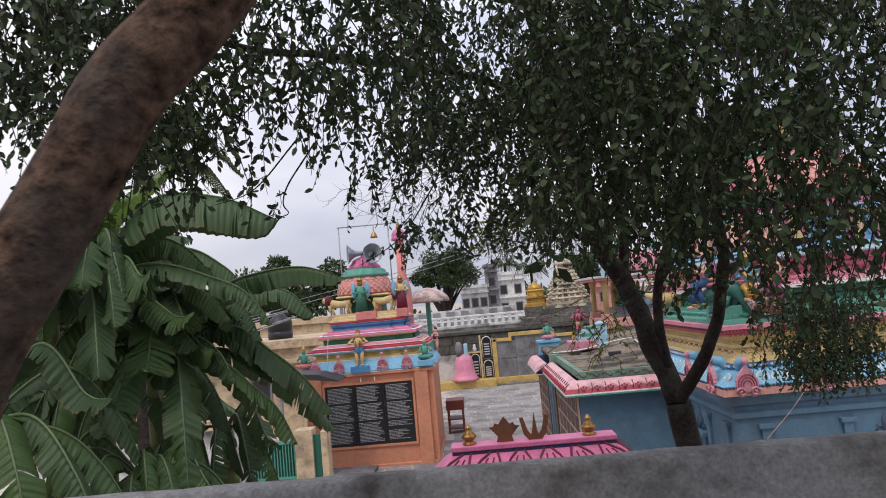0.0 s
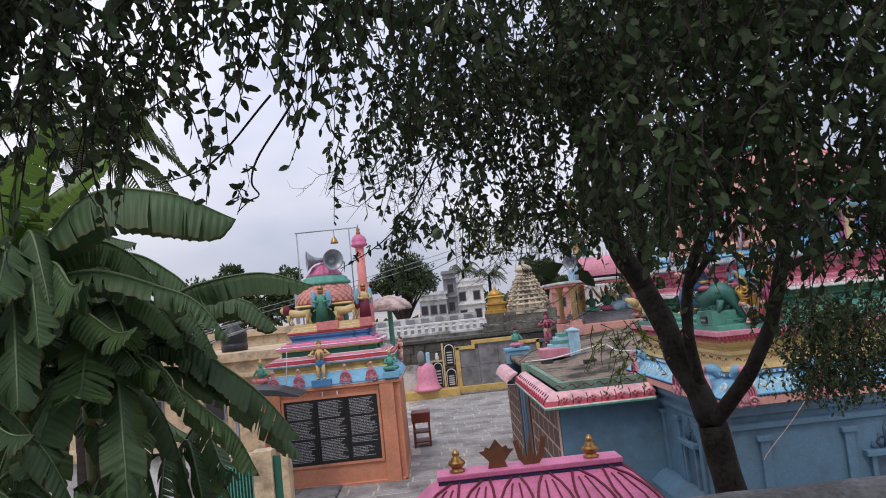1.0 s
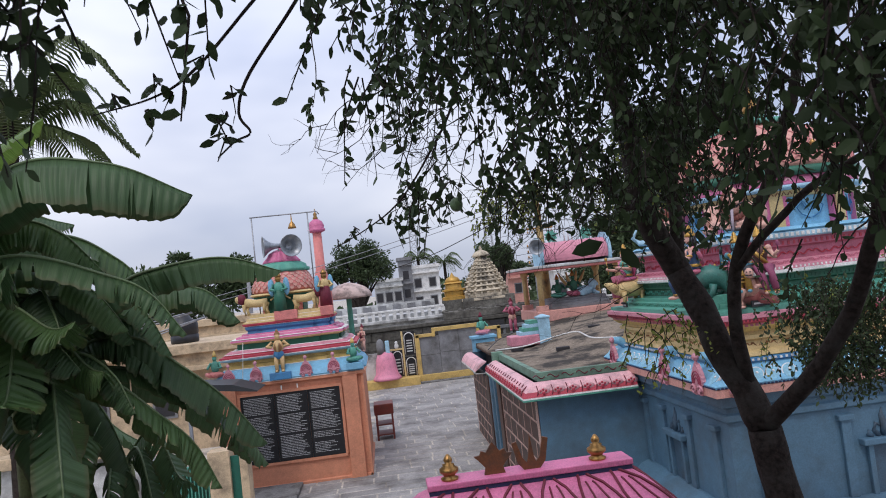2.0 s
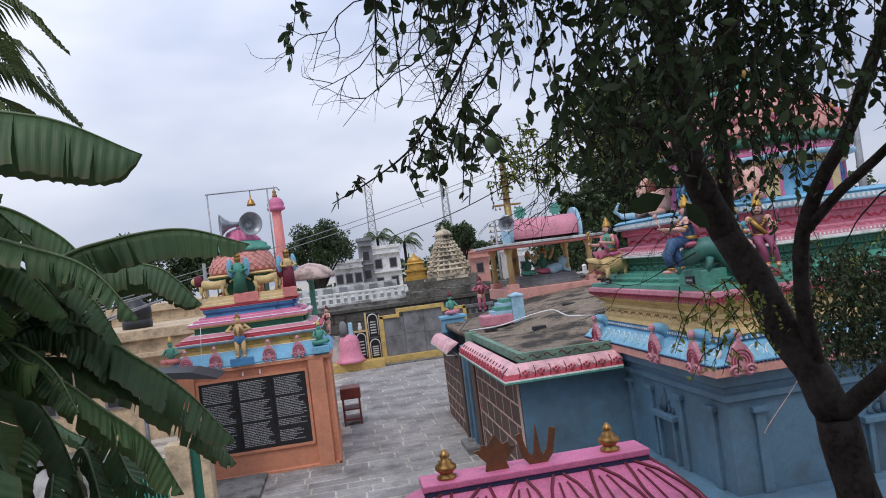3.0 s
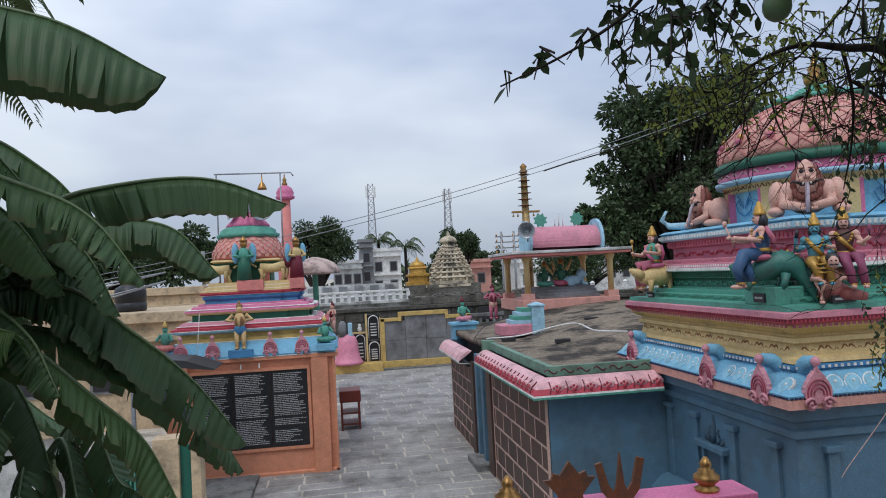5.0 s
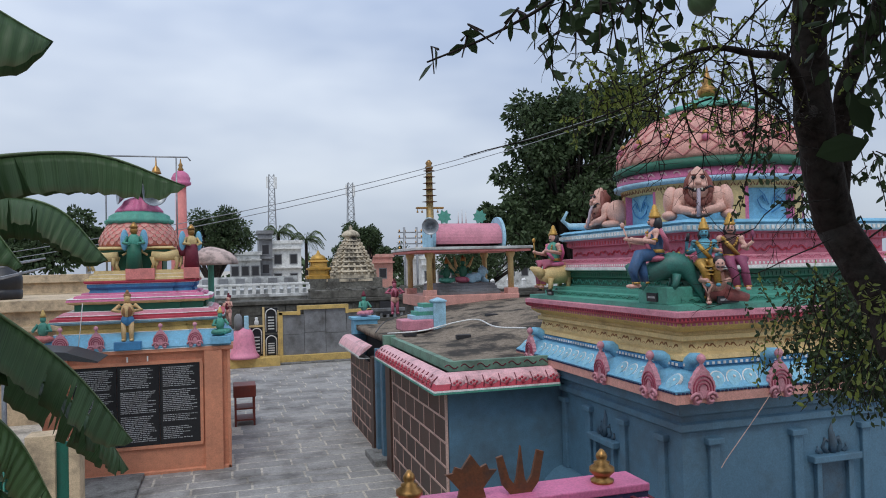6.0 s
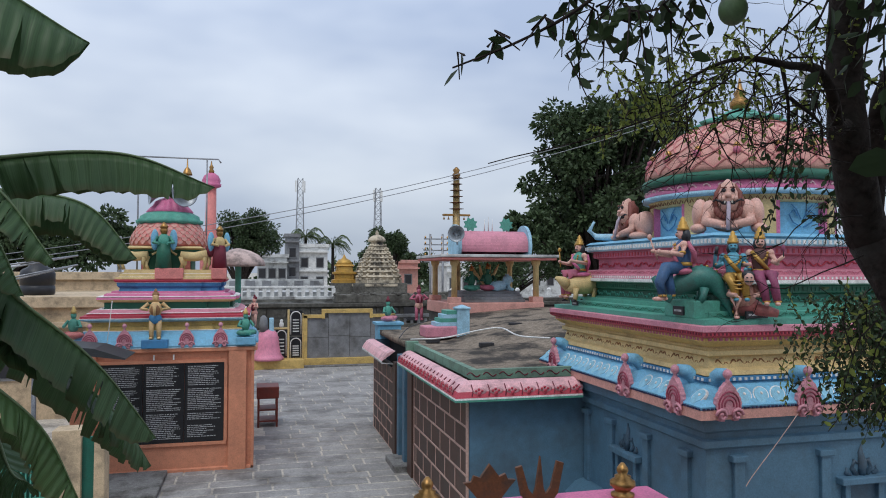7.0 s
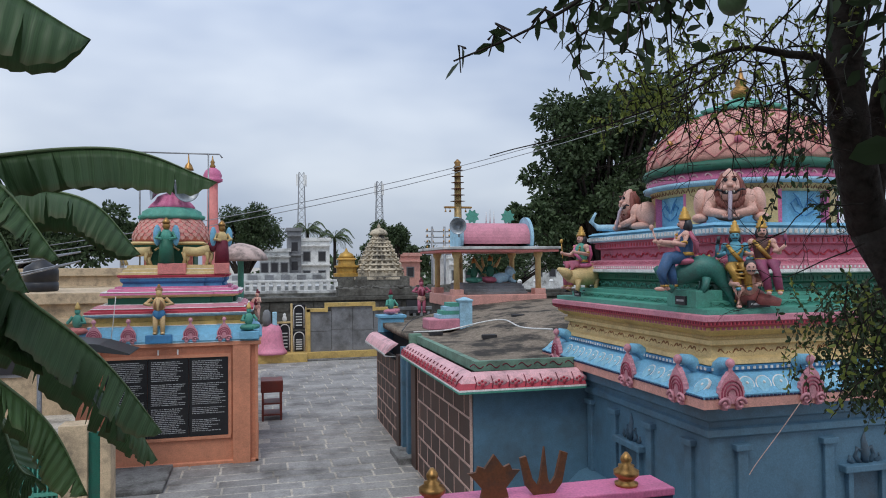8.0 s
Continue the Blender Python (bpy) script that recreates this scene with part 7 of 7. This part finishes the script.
for k in range(15):
    frond(palm, (-6.0, 14.3, 7.7), k * 2.399, 1.5 - 0.13 * k, 2.15, k)


def crown_points(rng, blobs, count, hollow=0.3):
    """Leaf places and directions over the outer skin of uneven clumps."""
    c, d = [], []
    per = count // len(blobs)
    for (x, y, z, r) in blobs:
        v = rng.normal(size=(per, 3))
        v /= np.linalg.norm(v, axis=1, keepdims=True)
        q = r * (hollow + (1 - hollow) * rng.random((per, 1)) ** 0.6) * (1 + 0.22 * np.sin(v[:, :1] * 5 + x) * np.cos(v[:, 2:] * 4 + y))
        c.append(np.array([x, y, z]) + v * q * np.array([1, 1, 0.82]))
        d.append(v + rng.normal(size=(per, 3)) * 0.6 + np.array([0, 0, -0.35]))
    return np.concatenate(c), np.concatenate(d)


def tree(name, label, at, height, blobs, count, size, seed, mat=LEAFFAR, trunk_r=0.2):
    t = thing(name, label, "tree", (at[0], at[1], 0))
    rng = np.random.default_rng(seed)
    b = bmesh.new()
    top = (at[0], at[1], height * 0.55)
    tube(b, curve_points([(at[0], at[1], 0), (at[0] + 0.1, at[1], height * 0.3), top], 5), [trunk_r * (1 - 0.05 * i) for i in range(11)], 8)
    for (x, y, z, r) in blobs:
        tube(b, curve_points([(at[0] + 0.05, at[1], height * 0.35), ((at[0] + x) / 2, (at[1] + y) / 2, (height * 0.35 + z) / 2 + 0.2), (x, y, z)], 4), [trunk_r * 0.5 * (1 - 0.1 * i) for i in range(9)], 5)
    part("trunk", b, BARK, t, smooth=True)
    c, d = crown_points(rng, blobs, count)
    leaf_cloud("crown", c, d, rng.uniform(0.7, 1.3, len(c)) * size, mat, t, "", 0.5, seed=seed)
    return t


def clumps(seed, cx, cy, cz, sx, sy, sz, n, r):
    rnd = random.Random(seed)
    out = []
    for k in range(n):
        a, e, q = rnd.uniform(0, 6.28), rnd.uniform(-0.9, 1.0), rnd.uniform(0.35, 1.0)
        out.append((cx + sx * q * math.cos(a) * math.cos(e), cy + sy * q * math.sin(a) * math.cos(e), cz + sz * math.sin(e) * q, r * rnd.uniform(0.6, 1.25)))
    return out


tree("neem_tree", "large dark green neem tree behind the pavilion", (12.2, 28.5), 9, clumps(3, 12.3, 28.5, 7.7, 3.0, 2.4, 2.9, 46, 0.75) + clumps(8, 9.6, 27.5, 5.0, 1.1, 1.2, 1.0, 9, 0.6) + clumps(5, 14.5, 28, 5.0, 1.8, 1.6, 1.6, 10, 0.75) + clumps(21, 13.8, 28, 10.0, 2.8, 1.6, 1.3, 20, 0.6) + clumps(22, 10.6, 28, 8.9, 1.3, 1.2, 1.3, 9, 0.55) + clumps(23, 9.0, 28, 5.6, 0.9, 1.0, 0.7, 6, 0.5), 36000, 0.19, 11, trunk_r=0.3)
tree("round_tree", "round dark tree behind the orange shrine", (-1.9, 58), 7.5, clumps(4, -1.7, 58, 6.6, 2.3, 2.0, 1.9, 22, 0.8), 14000, 0.19, 12, trunk_r=0.3)
tree("dark_tree", "dark tree behind the temple tower", (10.2, 62), 6, clumps(6, 9.8, 62, 6.0, 1.8, 1.6, 1.6, 12, 0.7), 7000, 0.2, 13, trunk_r=0.3)
tree("left_tree", "dark tree far behind the banana plants", (-16, 52), 8, clumps(9, -13.5, 52, 6.0, 5.5, 2.0, 2.4, 26, 1.1), 15000, 0.3, 14, trunk_r=0.3)
tree("left_tree", "leafy tree between the banana plants and the beige house", (-9.5, 17), 5, clumps(10, -8.5, 17.5, 4.2, 2.4, 1.6, 1.6, 18, 0.7), 16000, 0.15, 15, trunk_r=0.2)
tree("yard_tree", "low green trees beyond the pavilion", (15, 48), 5, clumps(16, 15.5, 48, 4.2, 4.5, 1.5, 1.5, 20, 0.9), 10000, 0.19, 16, trunk_r=0.25)
tree("roadside_tree", "trees beyond the old stone wall", (13, 75), 6, clumps(17, 14, 75, 4.6, 5.0, 2.0, 1.7, 18, 1.1), 5000, 0.36, 17, trunk_r=0.3)
tree("roadside_tree", "trees far behind the blue shrine", (26, 40), 8, clumps(18, 24, 40, 5.5, 7.0, 3.0, 3.0, 30, 1.4), 9000, 0.3, 18, trunk_r=0.3)
for k in range(2):
    pt = thing("far_palm", "far coconut palm above the roofs", "palm tree", (4.6 + 3.0 * k, 84, 0), group="far palms")
    part("trunk", tube(bmesh.new(), [(4.6 + 3.0 * k, 84, 0), (4.6 + 3.0 * k, 84, 7.9 - 0.8 * k)], [0.25, 0.16], 6), BARK, pt)
    for j in range(12):
        frond(pt, (4.6 + 3.0 * k, 84, 7.9 - 0.8 * k), j * 2.399, 1.0 - 0.13 * j, 2.4, 50 + j + 20 * k)
rng = np.random.default_rng(5)
c = np.column_stack([rng.uniform(-90, 150, 14000), rng.uniform(95, 110, 14000), np.abs(rng.normal(0, 1, 14000))])
c[:, 2] = rng.random(14000) * (3.4 + 2.2 * np.sin(c[:, 0] * 0.21) * np.sin(c[:, 0] * 0.077 + 1))
wood = leaf_cloud("far_woods", c, rng.normal(size=(14000, 3)), rng.uniform(0.6, 1.3, 14000), LEAFFAR, None, "", 0.6, seed=6)
tagged(wood, "dark green line of far trees along the horizon", "trees", kind="stuff")

# ---- the tree over the terrace ----
near = thing("terrace_tree", "dark forked tree with small glossy leaves beside the terrace", "tree", (2.2, 5.55, 0))


def bough(pts, r0, r1, seg=9, name="bough"):
    p = curve_points(pts, 6)
    n = len(p) - 1
    q = [v + Vector((noise.noise(v * 3.1), noise.noise(v * 3.3 + Vector((5, 0, 0))), noise.noise(v * 2.7 + Vector((0, 9, 0))))) * 0.03 for v in p]
    part(name, tube(bmesh.new(), q, [(r0 + (r1 - r0) * i / n) * (1 + 0.10 * noise.noise((i * 0.9, r0 * 50, 0))) for i in range(n + 1)], seg), BARK, near, smooth=True)


F = (2.12, 5.55, 3.10)
K = (1.89, 5.93, 4.05)
bough([(2.3, 5.55, 0), (2.25, 5.55, 1.4), (2.2, 5.55, 2.4), F], 0.12, 0.095, 12, "trunk")
bough([F, (2.0, 5.74, 3.56), K], 0.09, 0.08, 12)
bough([K, (1.66, 5.79, 4.47), (1.59, 5.74, 4.92), (1.45, 5.5, 5.4), (1.2, 5.0, 6.1)], 0.08, 0.045, 12)
bough([K, (1.88, 5.85, 4.6), (1.80, 5.4, 5.3), (1.7, 5.1, 6.2)], 0.045, 0.025)
bough([(2.07, 5.62, 3.36), (2.04, 5.55, 4.0), (2.2, 5.2, 4.6), (2.3, 4.9, 5.4)], 0.042, 0.025)
bough([(2.04, 5.55, 4.0), (2.2, 5.1, 4.35), (2.07, 4.36, 4.5), (1.4, 3.9, 4.75)], 0.026, 0.010, 6)
bough([F, (2.22, 5.1, 3.5), (2.26, 4.67, 4.05), (2.15, 4.4, 4.5), (1.9, 4.0, 5.4)], 0.052, 0.025)
bough([(2.26, 4.67, 4.05), (2.7, 4.7, 4.2), (3.3, 5.0, 4.25)], 0.024, 0.010, 6)
bough([(1.64, 5.77, 4.50), (1.50, 5.68, 4.46), (1.40, 5.6, 4.55), (1.30, 5.55, 4.62), (1.14, 5.5, 4.62), (1.0, 5.5, 4.62), (0.86, 5.52, 4.58), (0.74, 5.6, 4.52)], 0.026, 0.003, 8)
bough([(1.12, 5.5, 4.62), (1.16, 5.52, 4.45), (1.20, 5.6, 4.30), (1.24, 5.7, 4.16)], 0.007, 0.002, 5)
bough([(1.15, 5.5, 4.5), (1.3, 5.55, 4.42), (1.45, 5.7, 4.36)], 0.007, 0.003, 5)
bough([(1.45, 5.5, 5.4), (0.9, 4.8, 5.5), (0.4, 4.3, 5.5), (-0.4, 3.4, 5.4), (-0.9, 2.8, 5.3)], 0.035, 0.012, 7)
bough([(1.2, 5.0, 6.1), (0.4, 4.4, 6.3), (-0.4, 3.6, 6.2)], 0.035, 0.012, 6)
bough([(1.9, 4.0, 5.4), (2.4, 3.4, 5.7), (3.0, 2.8, 5.9)], 0.03, 0.010, 6)
bough([(3.3, 5.0, 4.25), (4.1, 6.6, 4.45), (4.5, 7.9, 4.2), (4.6, 8.7, 3.7)], 0.016, 0.005, 6)
rndt = random.Random(77)
twigs = bmesh.new()


def twig(a, d, L, r=0.0038, fork=2):
    """A bare crooked twig that forks."""
    pts = [a]
    for k in range(7):
        d = (d + Vector((rndt.gauss(0, 0.26), rndt.gauss(0, 0.22), rndt.gauss(-0.04, 0.26)))).normalized()
        pts.append(pts[-1] + d * L / 7)
    tube(twigs, pts, [r * (1 - 0.1 * k) for k in range(8)], 4)
    if fork:
        for k in (1, 2, 4, 5):
            if rndt.random() < 0.75:
                twig(pts[k], (d + Vector((rndt.gauss(0, 0.7), rndt.gauss(0, 0.5), rndt.gauss(0, 0.6)))).normalized(), L * 0.55, r * 0.6, fork - 1)


for k in range(16):
    twig(Vector((rndt.uniform(0.1, 0.6), rndt.uniform(4.7, 5.4), rndt.uniform(4.75, 5.1))), Vector((rndt.uniform(-0.9, -0.1), rndt.uniform(-0.2, 0.5), rndt.uniform(-0.7, 0.0))), rndt.uniform(0.3, 0.5))
for k in range(13):
    twig(Vector((rndt.uniform(0.7, 1.4), rndt.uniform(5.45, 5.7), rndt.uniform(4.4, 4.65))), Vector((rndt.uniform(-0.7, 0.6), rndt.uniform(-0.1, 0.7), rndt.uniform(-0.8, 0.4))), rndt.uniform(0.3, 0.6))
for a, d, L in (((1.50, 5.6, 4.30), (-1, 0, -0.10), 0.9), ((1.52, 5.6, 4.12), (-1, 0, 0.05), 0.8), ((1.52, 5.6, 3.98), (-1, 0, -0.2), 0.7), ((1.50, 5.6, 4.42), (-1, 0.1, 0.05), 0.9),
                ((1.25, 5.6, 4.60), (-0.6, 0, -0.9), 0.6), ((1.05, 5.55, 4.62), (-0.3, 0, -1), 0.55), ((0.95, 5.55, 4.6), (-0.6, 0, -0.7), 0.5), ((1.38, 5.55, 4.50), (-0.5, 0, -1), 0.7), ((1.4, 5.6, 4.55), (-0.9, 0, 0.6), 0.5), ((1.2, 5.6, 4.62), (-0.5, 0, 0.9), 0.45), ((1.1, 5.6, 4.62), (0.4, 0, -1.0), 0.55)):
    twig(Vector(a), Vector(d).normalized(), L * 0.8, 0.0030, 2)
part("twig_mass", twigs, BARK, near, "fine bare crooked twigs")["kind"] = "stuff"

rndt = random.Random(91)
leaf_c, leaf_d, leaf_s = [], [], []
sprigs = bmesh.new()


def sprig(p, length, n, droop, size):
    """A hanging twig with leaves along it."""
    p = Vector(p)
    d = Vector((rndt.uniform(-0.6, 0.6), rndt.uniform(-0.6, 0.6), -droop)).normalized()
    q = p + d * length
    mid = p.lerp(q, 0.5) + Vector((rndt.uniform(-0.04, 0.04), rndt.uniform(-0.04, 0.04), 0.04))
    tube(sprigs, [p, mid, q], [0.0035, 0.003, 0.0015], 3)
    for k in range(n):
        f = (k + rndt.random()) / n
        c = p.lerp(mid, f * 2) if f < 0.5 else mid.lerp(q, f * 2 - 1)
        leaf_c.append(c)
        leaf_d.append(d * 0.5 + Vector((rndt.gauss(0, 0.6), rndt.gauss(0, 0.6), rndt.gauss(-0.25, 0.5))))
        leaf_s.append(size * rndt.uniform(0.7, 1.25))


def underside(x, y):
    """The lowest height of the crown over a spot."""
    d = math.hypot(x + 0.5, y - 3.5)
    return 4.30 + 0.30 * d if y > 3.4 else 4.58


def fill(n, x, y, z, length=0.32, leaves=11, size=0.044, droop=0.9, free=False):
    made = 0
    while made < n:
        p = (rndt.uniform(*x), rndt.uniform(*y), rndt.uniform(*z))
        if p[0] < -0.26 + 0.20 * (p[1] - 2.76) and p[1] > 3.3:
            continue
        made += 1
        lo = underside(p[0], p[1]) + length * 0.9
        if not free and p[2] < lo:
            p = (p[0], p[1], lo + rndt.random() * 0.35)
        sprig(p, length * rndt.uniform(0.6, 1.2), leaves, droop, size)


fill(660, (-1.3, 0.6), (2.3, 3.3), (4.9, 5.9))
fill(230, (-2.0, -0.6), (2.5, 3.6), (5.1, 6.0), free=True)
fill(60, (-0.9, -0.2), (1.4, 2.2), (4.85, 5.3), free=True)
fill(75, (-1.15, -0.25), (2.7, 3.1), (4.66, 5.25), free=True)
fill(780, (-0.2, 1.7), (3.5, 5.2), (4.7, 6.3))
fill(1050, (1.2, 3.8), (3.2, 6.2), (4.7, 6.8))
for k in range(340):
    y = rndt.uniform(4.0, 5.0)
    x = rndt.uniform(-0.45 + 0.95 * (y - 3.54), 1.45)
    sprig((x, y, rndt.uniform(4.5, 5.5)), 0.3, 11, 0.9, 0.044)
fill(950, (1.4, 3.3), (2.1, 3.9), (4.1, 6.0), free=True)
fill(120, (2.2, 3.6), (3.2, 4.4), (3.75, 4.5), free=True)
fill(120, (2.6, 4.4), (4.4, 6.0), (4.3, 5.2))
fill(70, (1.8, 2.4), (5.9, 6.6), (4.1, 4.95), 0.2, 10, 0.04, free=True)
fill(200, (1.3, 2.1), (4.4, 5.3), (4.5, 5.5), free=True)
fill(150, (3.95, 5.4), (8.0, 9.2), (2.9, 3.85), size=0.055, free=True)
fill(420, (4.1, 5.0), (7.9, 8.6), (2.85, 3.75), size=0.05, free=True)
fill(260, (1.2, 2.2), (2.4, 3.4), (4.3, 5.1), free=True)
fill(300, (0.85, 1.5), (2.5, 3.5), (4.4, 5.5), free=True)
for k in range(26):
    sprig((rndt.uniform(0.10, 0.42), rndt.uniform(4.85, 5.15), rndt.uniform(4.44, 4.66)), 0.14, 6, 0.8, 0.042)
for k in range(7):
    sprig((0.16 - 0.05 * k, 4.95, 4.50 - 0.022 * k), 0.05, 2, 0.4, 0.042)
for p in ((-0.25, 3.35, 4.62), (-0.29, 3.35, 4.57), (-0.28, 3.34, 4.54), (-0.33, 3.35, 4.51), (-0.44, 3.35, 4.66), (-0.42, 3.36, 4.62), (-0.37, 3.33, 4.70), (-0.48, 3.35, 4.60), (-0.54, 3.36, 4.64)):
    sprig(p, 0.05, 4, 0.9, 0.042)
for k in range(5):
    sprig((-0.22 - 0.012 * k, 5.84, 5.42 - 0.05 * k), 0.10, 6, 0.9, 0.055)
for p, d, L in (((1.16, 5.1, 4.24), (-1, 0.1, -0.25), 0.17), ((1.22, 5.15, 4.27), (-0.3, 0, 0.6), 0.13), ((1.24, 5.1, 4.20), (0.5, 0, -0.6), 0.15)):
    leaf_c.append(Vector(p))
    leaf_d.append(Vector(d))
    leaf_s.append(L)
leaf_cloud("leaf_mass", leaf_c, leaf_d, leaf_s, LEAF, near, "small dark glossy leaves", 0.5, seed=21)["kind"] = "stuff"
part("sprig_mass", sprigs, BARK, near)["kind"] = "stuff"
bough([(0.60, 5.0, 5.2), (0.36, 4.95, 4.8), (0.18, 4.95, 4.52), (0.0, 4.95, 4.42), (-0.18, 4.95, 4.35)], 0.007, 0.002, 5, "hanging_twig")
bough([(1.2, 5.2, 4.9), (0.8, 5.3, 4.5), (0.45, 5.3, 4.34), (0.05, 5.4, 4.22)], 0.0035, 0.0015, 5, "hanging_twig")
bough([(-0.10, 3.35, 4.86), (-0.23, 3.35, 4.68), (-0.26, 3.35, 4.58), (-0.235, 3.35, 4.53), (-0.275, 3.35, 4.51), (-0.32, 3.35, 4.47)], 0.005, 0.002, 5, "hanging_twig")
bough([(-0.20, 3.4, 4.90), (-0.36, 3.36, 4.70), (-0.46, 3.35, 4.63), (-0.60, 3.35, 4.60)], 0.005, 0.0015, 5, "hanging_twig")
bough([(-0.2, 5.84, 5.75), (-0.22, 5.84, 5.50), (-0.27, 5.84, 5.25)], 0.005, 0.002, 5, "hanging_twig")
leaf_c, leaf_d, leaf_s = [], [], []
sprigs = bmesh.new()
fill(95, (0.64, 1.08), (5.45, 6.0), (4.42, 4.72), 0.12, 11, 0.023, 0.6, True)
fill(60, (1.2, 1.75), (5.5, 6.3), (4.45, 4.95), 0.2, 12, 0.024, 0.6, True)
fill(36, (4.0, 5.4), (8.0, 9.2), (2.9, 4.0), 0.3, 12, 0.042, 0.7, True)
fill(25, (1.38, 1.75), (5.3, 5.8), (3.5, 3.85), 0.25, 12, 0.03, 0.7, True)
leaf_cloud("light_leaf_mass", leaf_c, leaf_d, leaf_s, LEAFLIGHT, near, "sparse yellow-green leaves", 0.5, seed=22)["kind"] = "stuff"
part("sprig_mass", sprigs, BARK, near)["kind"] = "stuff"
fb = bmesh.new()
blob(fb, (0.41, 4.82, 4.47), (0.030, 0.030, 0.033), seg=16)
part("fruit", fb, material("green_fruit_skin", (0.09, 0.15, 0.06), 0.5, grime=0.2, scale=20), near, "round green fruit")

lean = thing("leaning_trunk", "leaning reddish-brown tree limb rising over the terrace", "tree", (-0.55, 0.6, 2.3))
tb = bmesh.new()
tube(tb, [p + Vector((noise.noise(p * 9), noise.noise(p * 8 + Vector((3, 0, 0))), 0)) * 0.010 for p in curve_points([(-0.55, 0.58, 2.3), (-0.2, 0.59, 3.3), (0.10, 0.6, 3.92), (0.20, 0.6, 4.10), (0.300, 0.6, 4.24), (0.395, 0.6, 4.34), (0.75, 0.66, 4.72), (1.4, 0.8, 5.3)], 7)], [0.042 - 0.0001 * i for i in range(50)], 16)
part("trunk", tb, BARKWARM, lean, smooth=True)

single("hanging_cord", tube(bmesh.new(), [(-3.22, 18.20, 3.36), (-3.27, 18.22, 2.85), (-3.33, 18.24, 2.36)], 0.007, 6), WHITE, "thin white cord hanging down the front of the orange shrine", "cord")
# loose pale cord hanging against the blue shrine
single("loose_cord", tube(bmesh.new(), curve_points([(5.0, 9.93, 2.42), (4.75, 9.95, 2.12), (4.42, 9.9, 1.83), (4.33, 9.9, 1.72)], 6), 0.0045, 5), PALEBAR, "thin pale cord hanging loosely before the blue shrine", "cord")

# ---- paving, the nearest stones as pieces of their own ----
yard = thing("yard_paving", "grey granite flagstones with pale mortar joints", "paving", (0, 18, 0), kind="structure")
rnd = random.Random(12)
rest = bmesh.new()
count = 0
shared = {}
y = 15.4
while y < 33.0:
    d = rnd.choice((0.40, 0.44, 0.48, 0.54))
    x = -3.6 + rnd.uniform(0, 0.5) if y < 18.3 else -0.55 + rnd.uniform(-0.5, 0.2)
    while x < (2.3 if y < 21.8 else 6.0):
        w = rnd.choice((0.55, 0.7, 0.85, 1.05))
        if count < 290 and y < 29:
            key = (w, d)
            if key not in shared:
                b = bmesh.new()
                ring(b, 0, 0, [(w / 2 - 0.02, d / 2 - 0.02, -0.01), (w / 2 - 0.02, d / 2 - 0.02, 0.006), (w / 2 - 0.028, d / 2 - 0.028, 0.011)])
                me = bpy.data.meshes.new("flagstone")
                b.to_mesh(me)
                b.free()
                me.materials.append(FLAG)
                shared[key] = me
            o = new("flagstone", shared[key])
            o.parent = yard
            o.location = (x + w / 2, y + d / 2 - 18, rnd.uniform(-0.003, 0.003))
            o.rotation_euler = (0, 0, rnd.uniform(-0.006, 0.006))
            count += 1
        else:
            ring(rest, x + w / 2, y + d / 2, [(w / 2 - 0.022, d / 2 - 0.022, -0.01), (w / 2 - 0.022, d / 2 - 0.022, 0.005), (w / 2 - 0.03, d / 2 - 0.03, 0.01)])
        x += w
    y += d
part("far_paving", rest, FLAG, yard)["kind"] = "stuff"
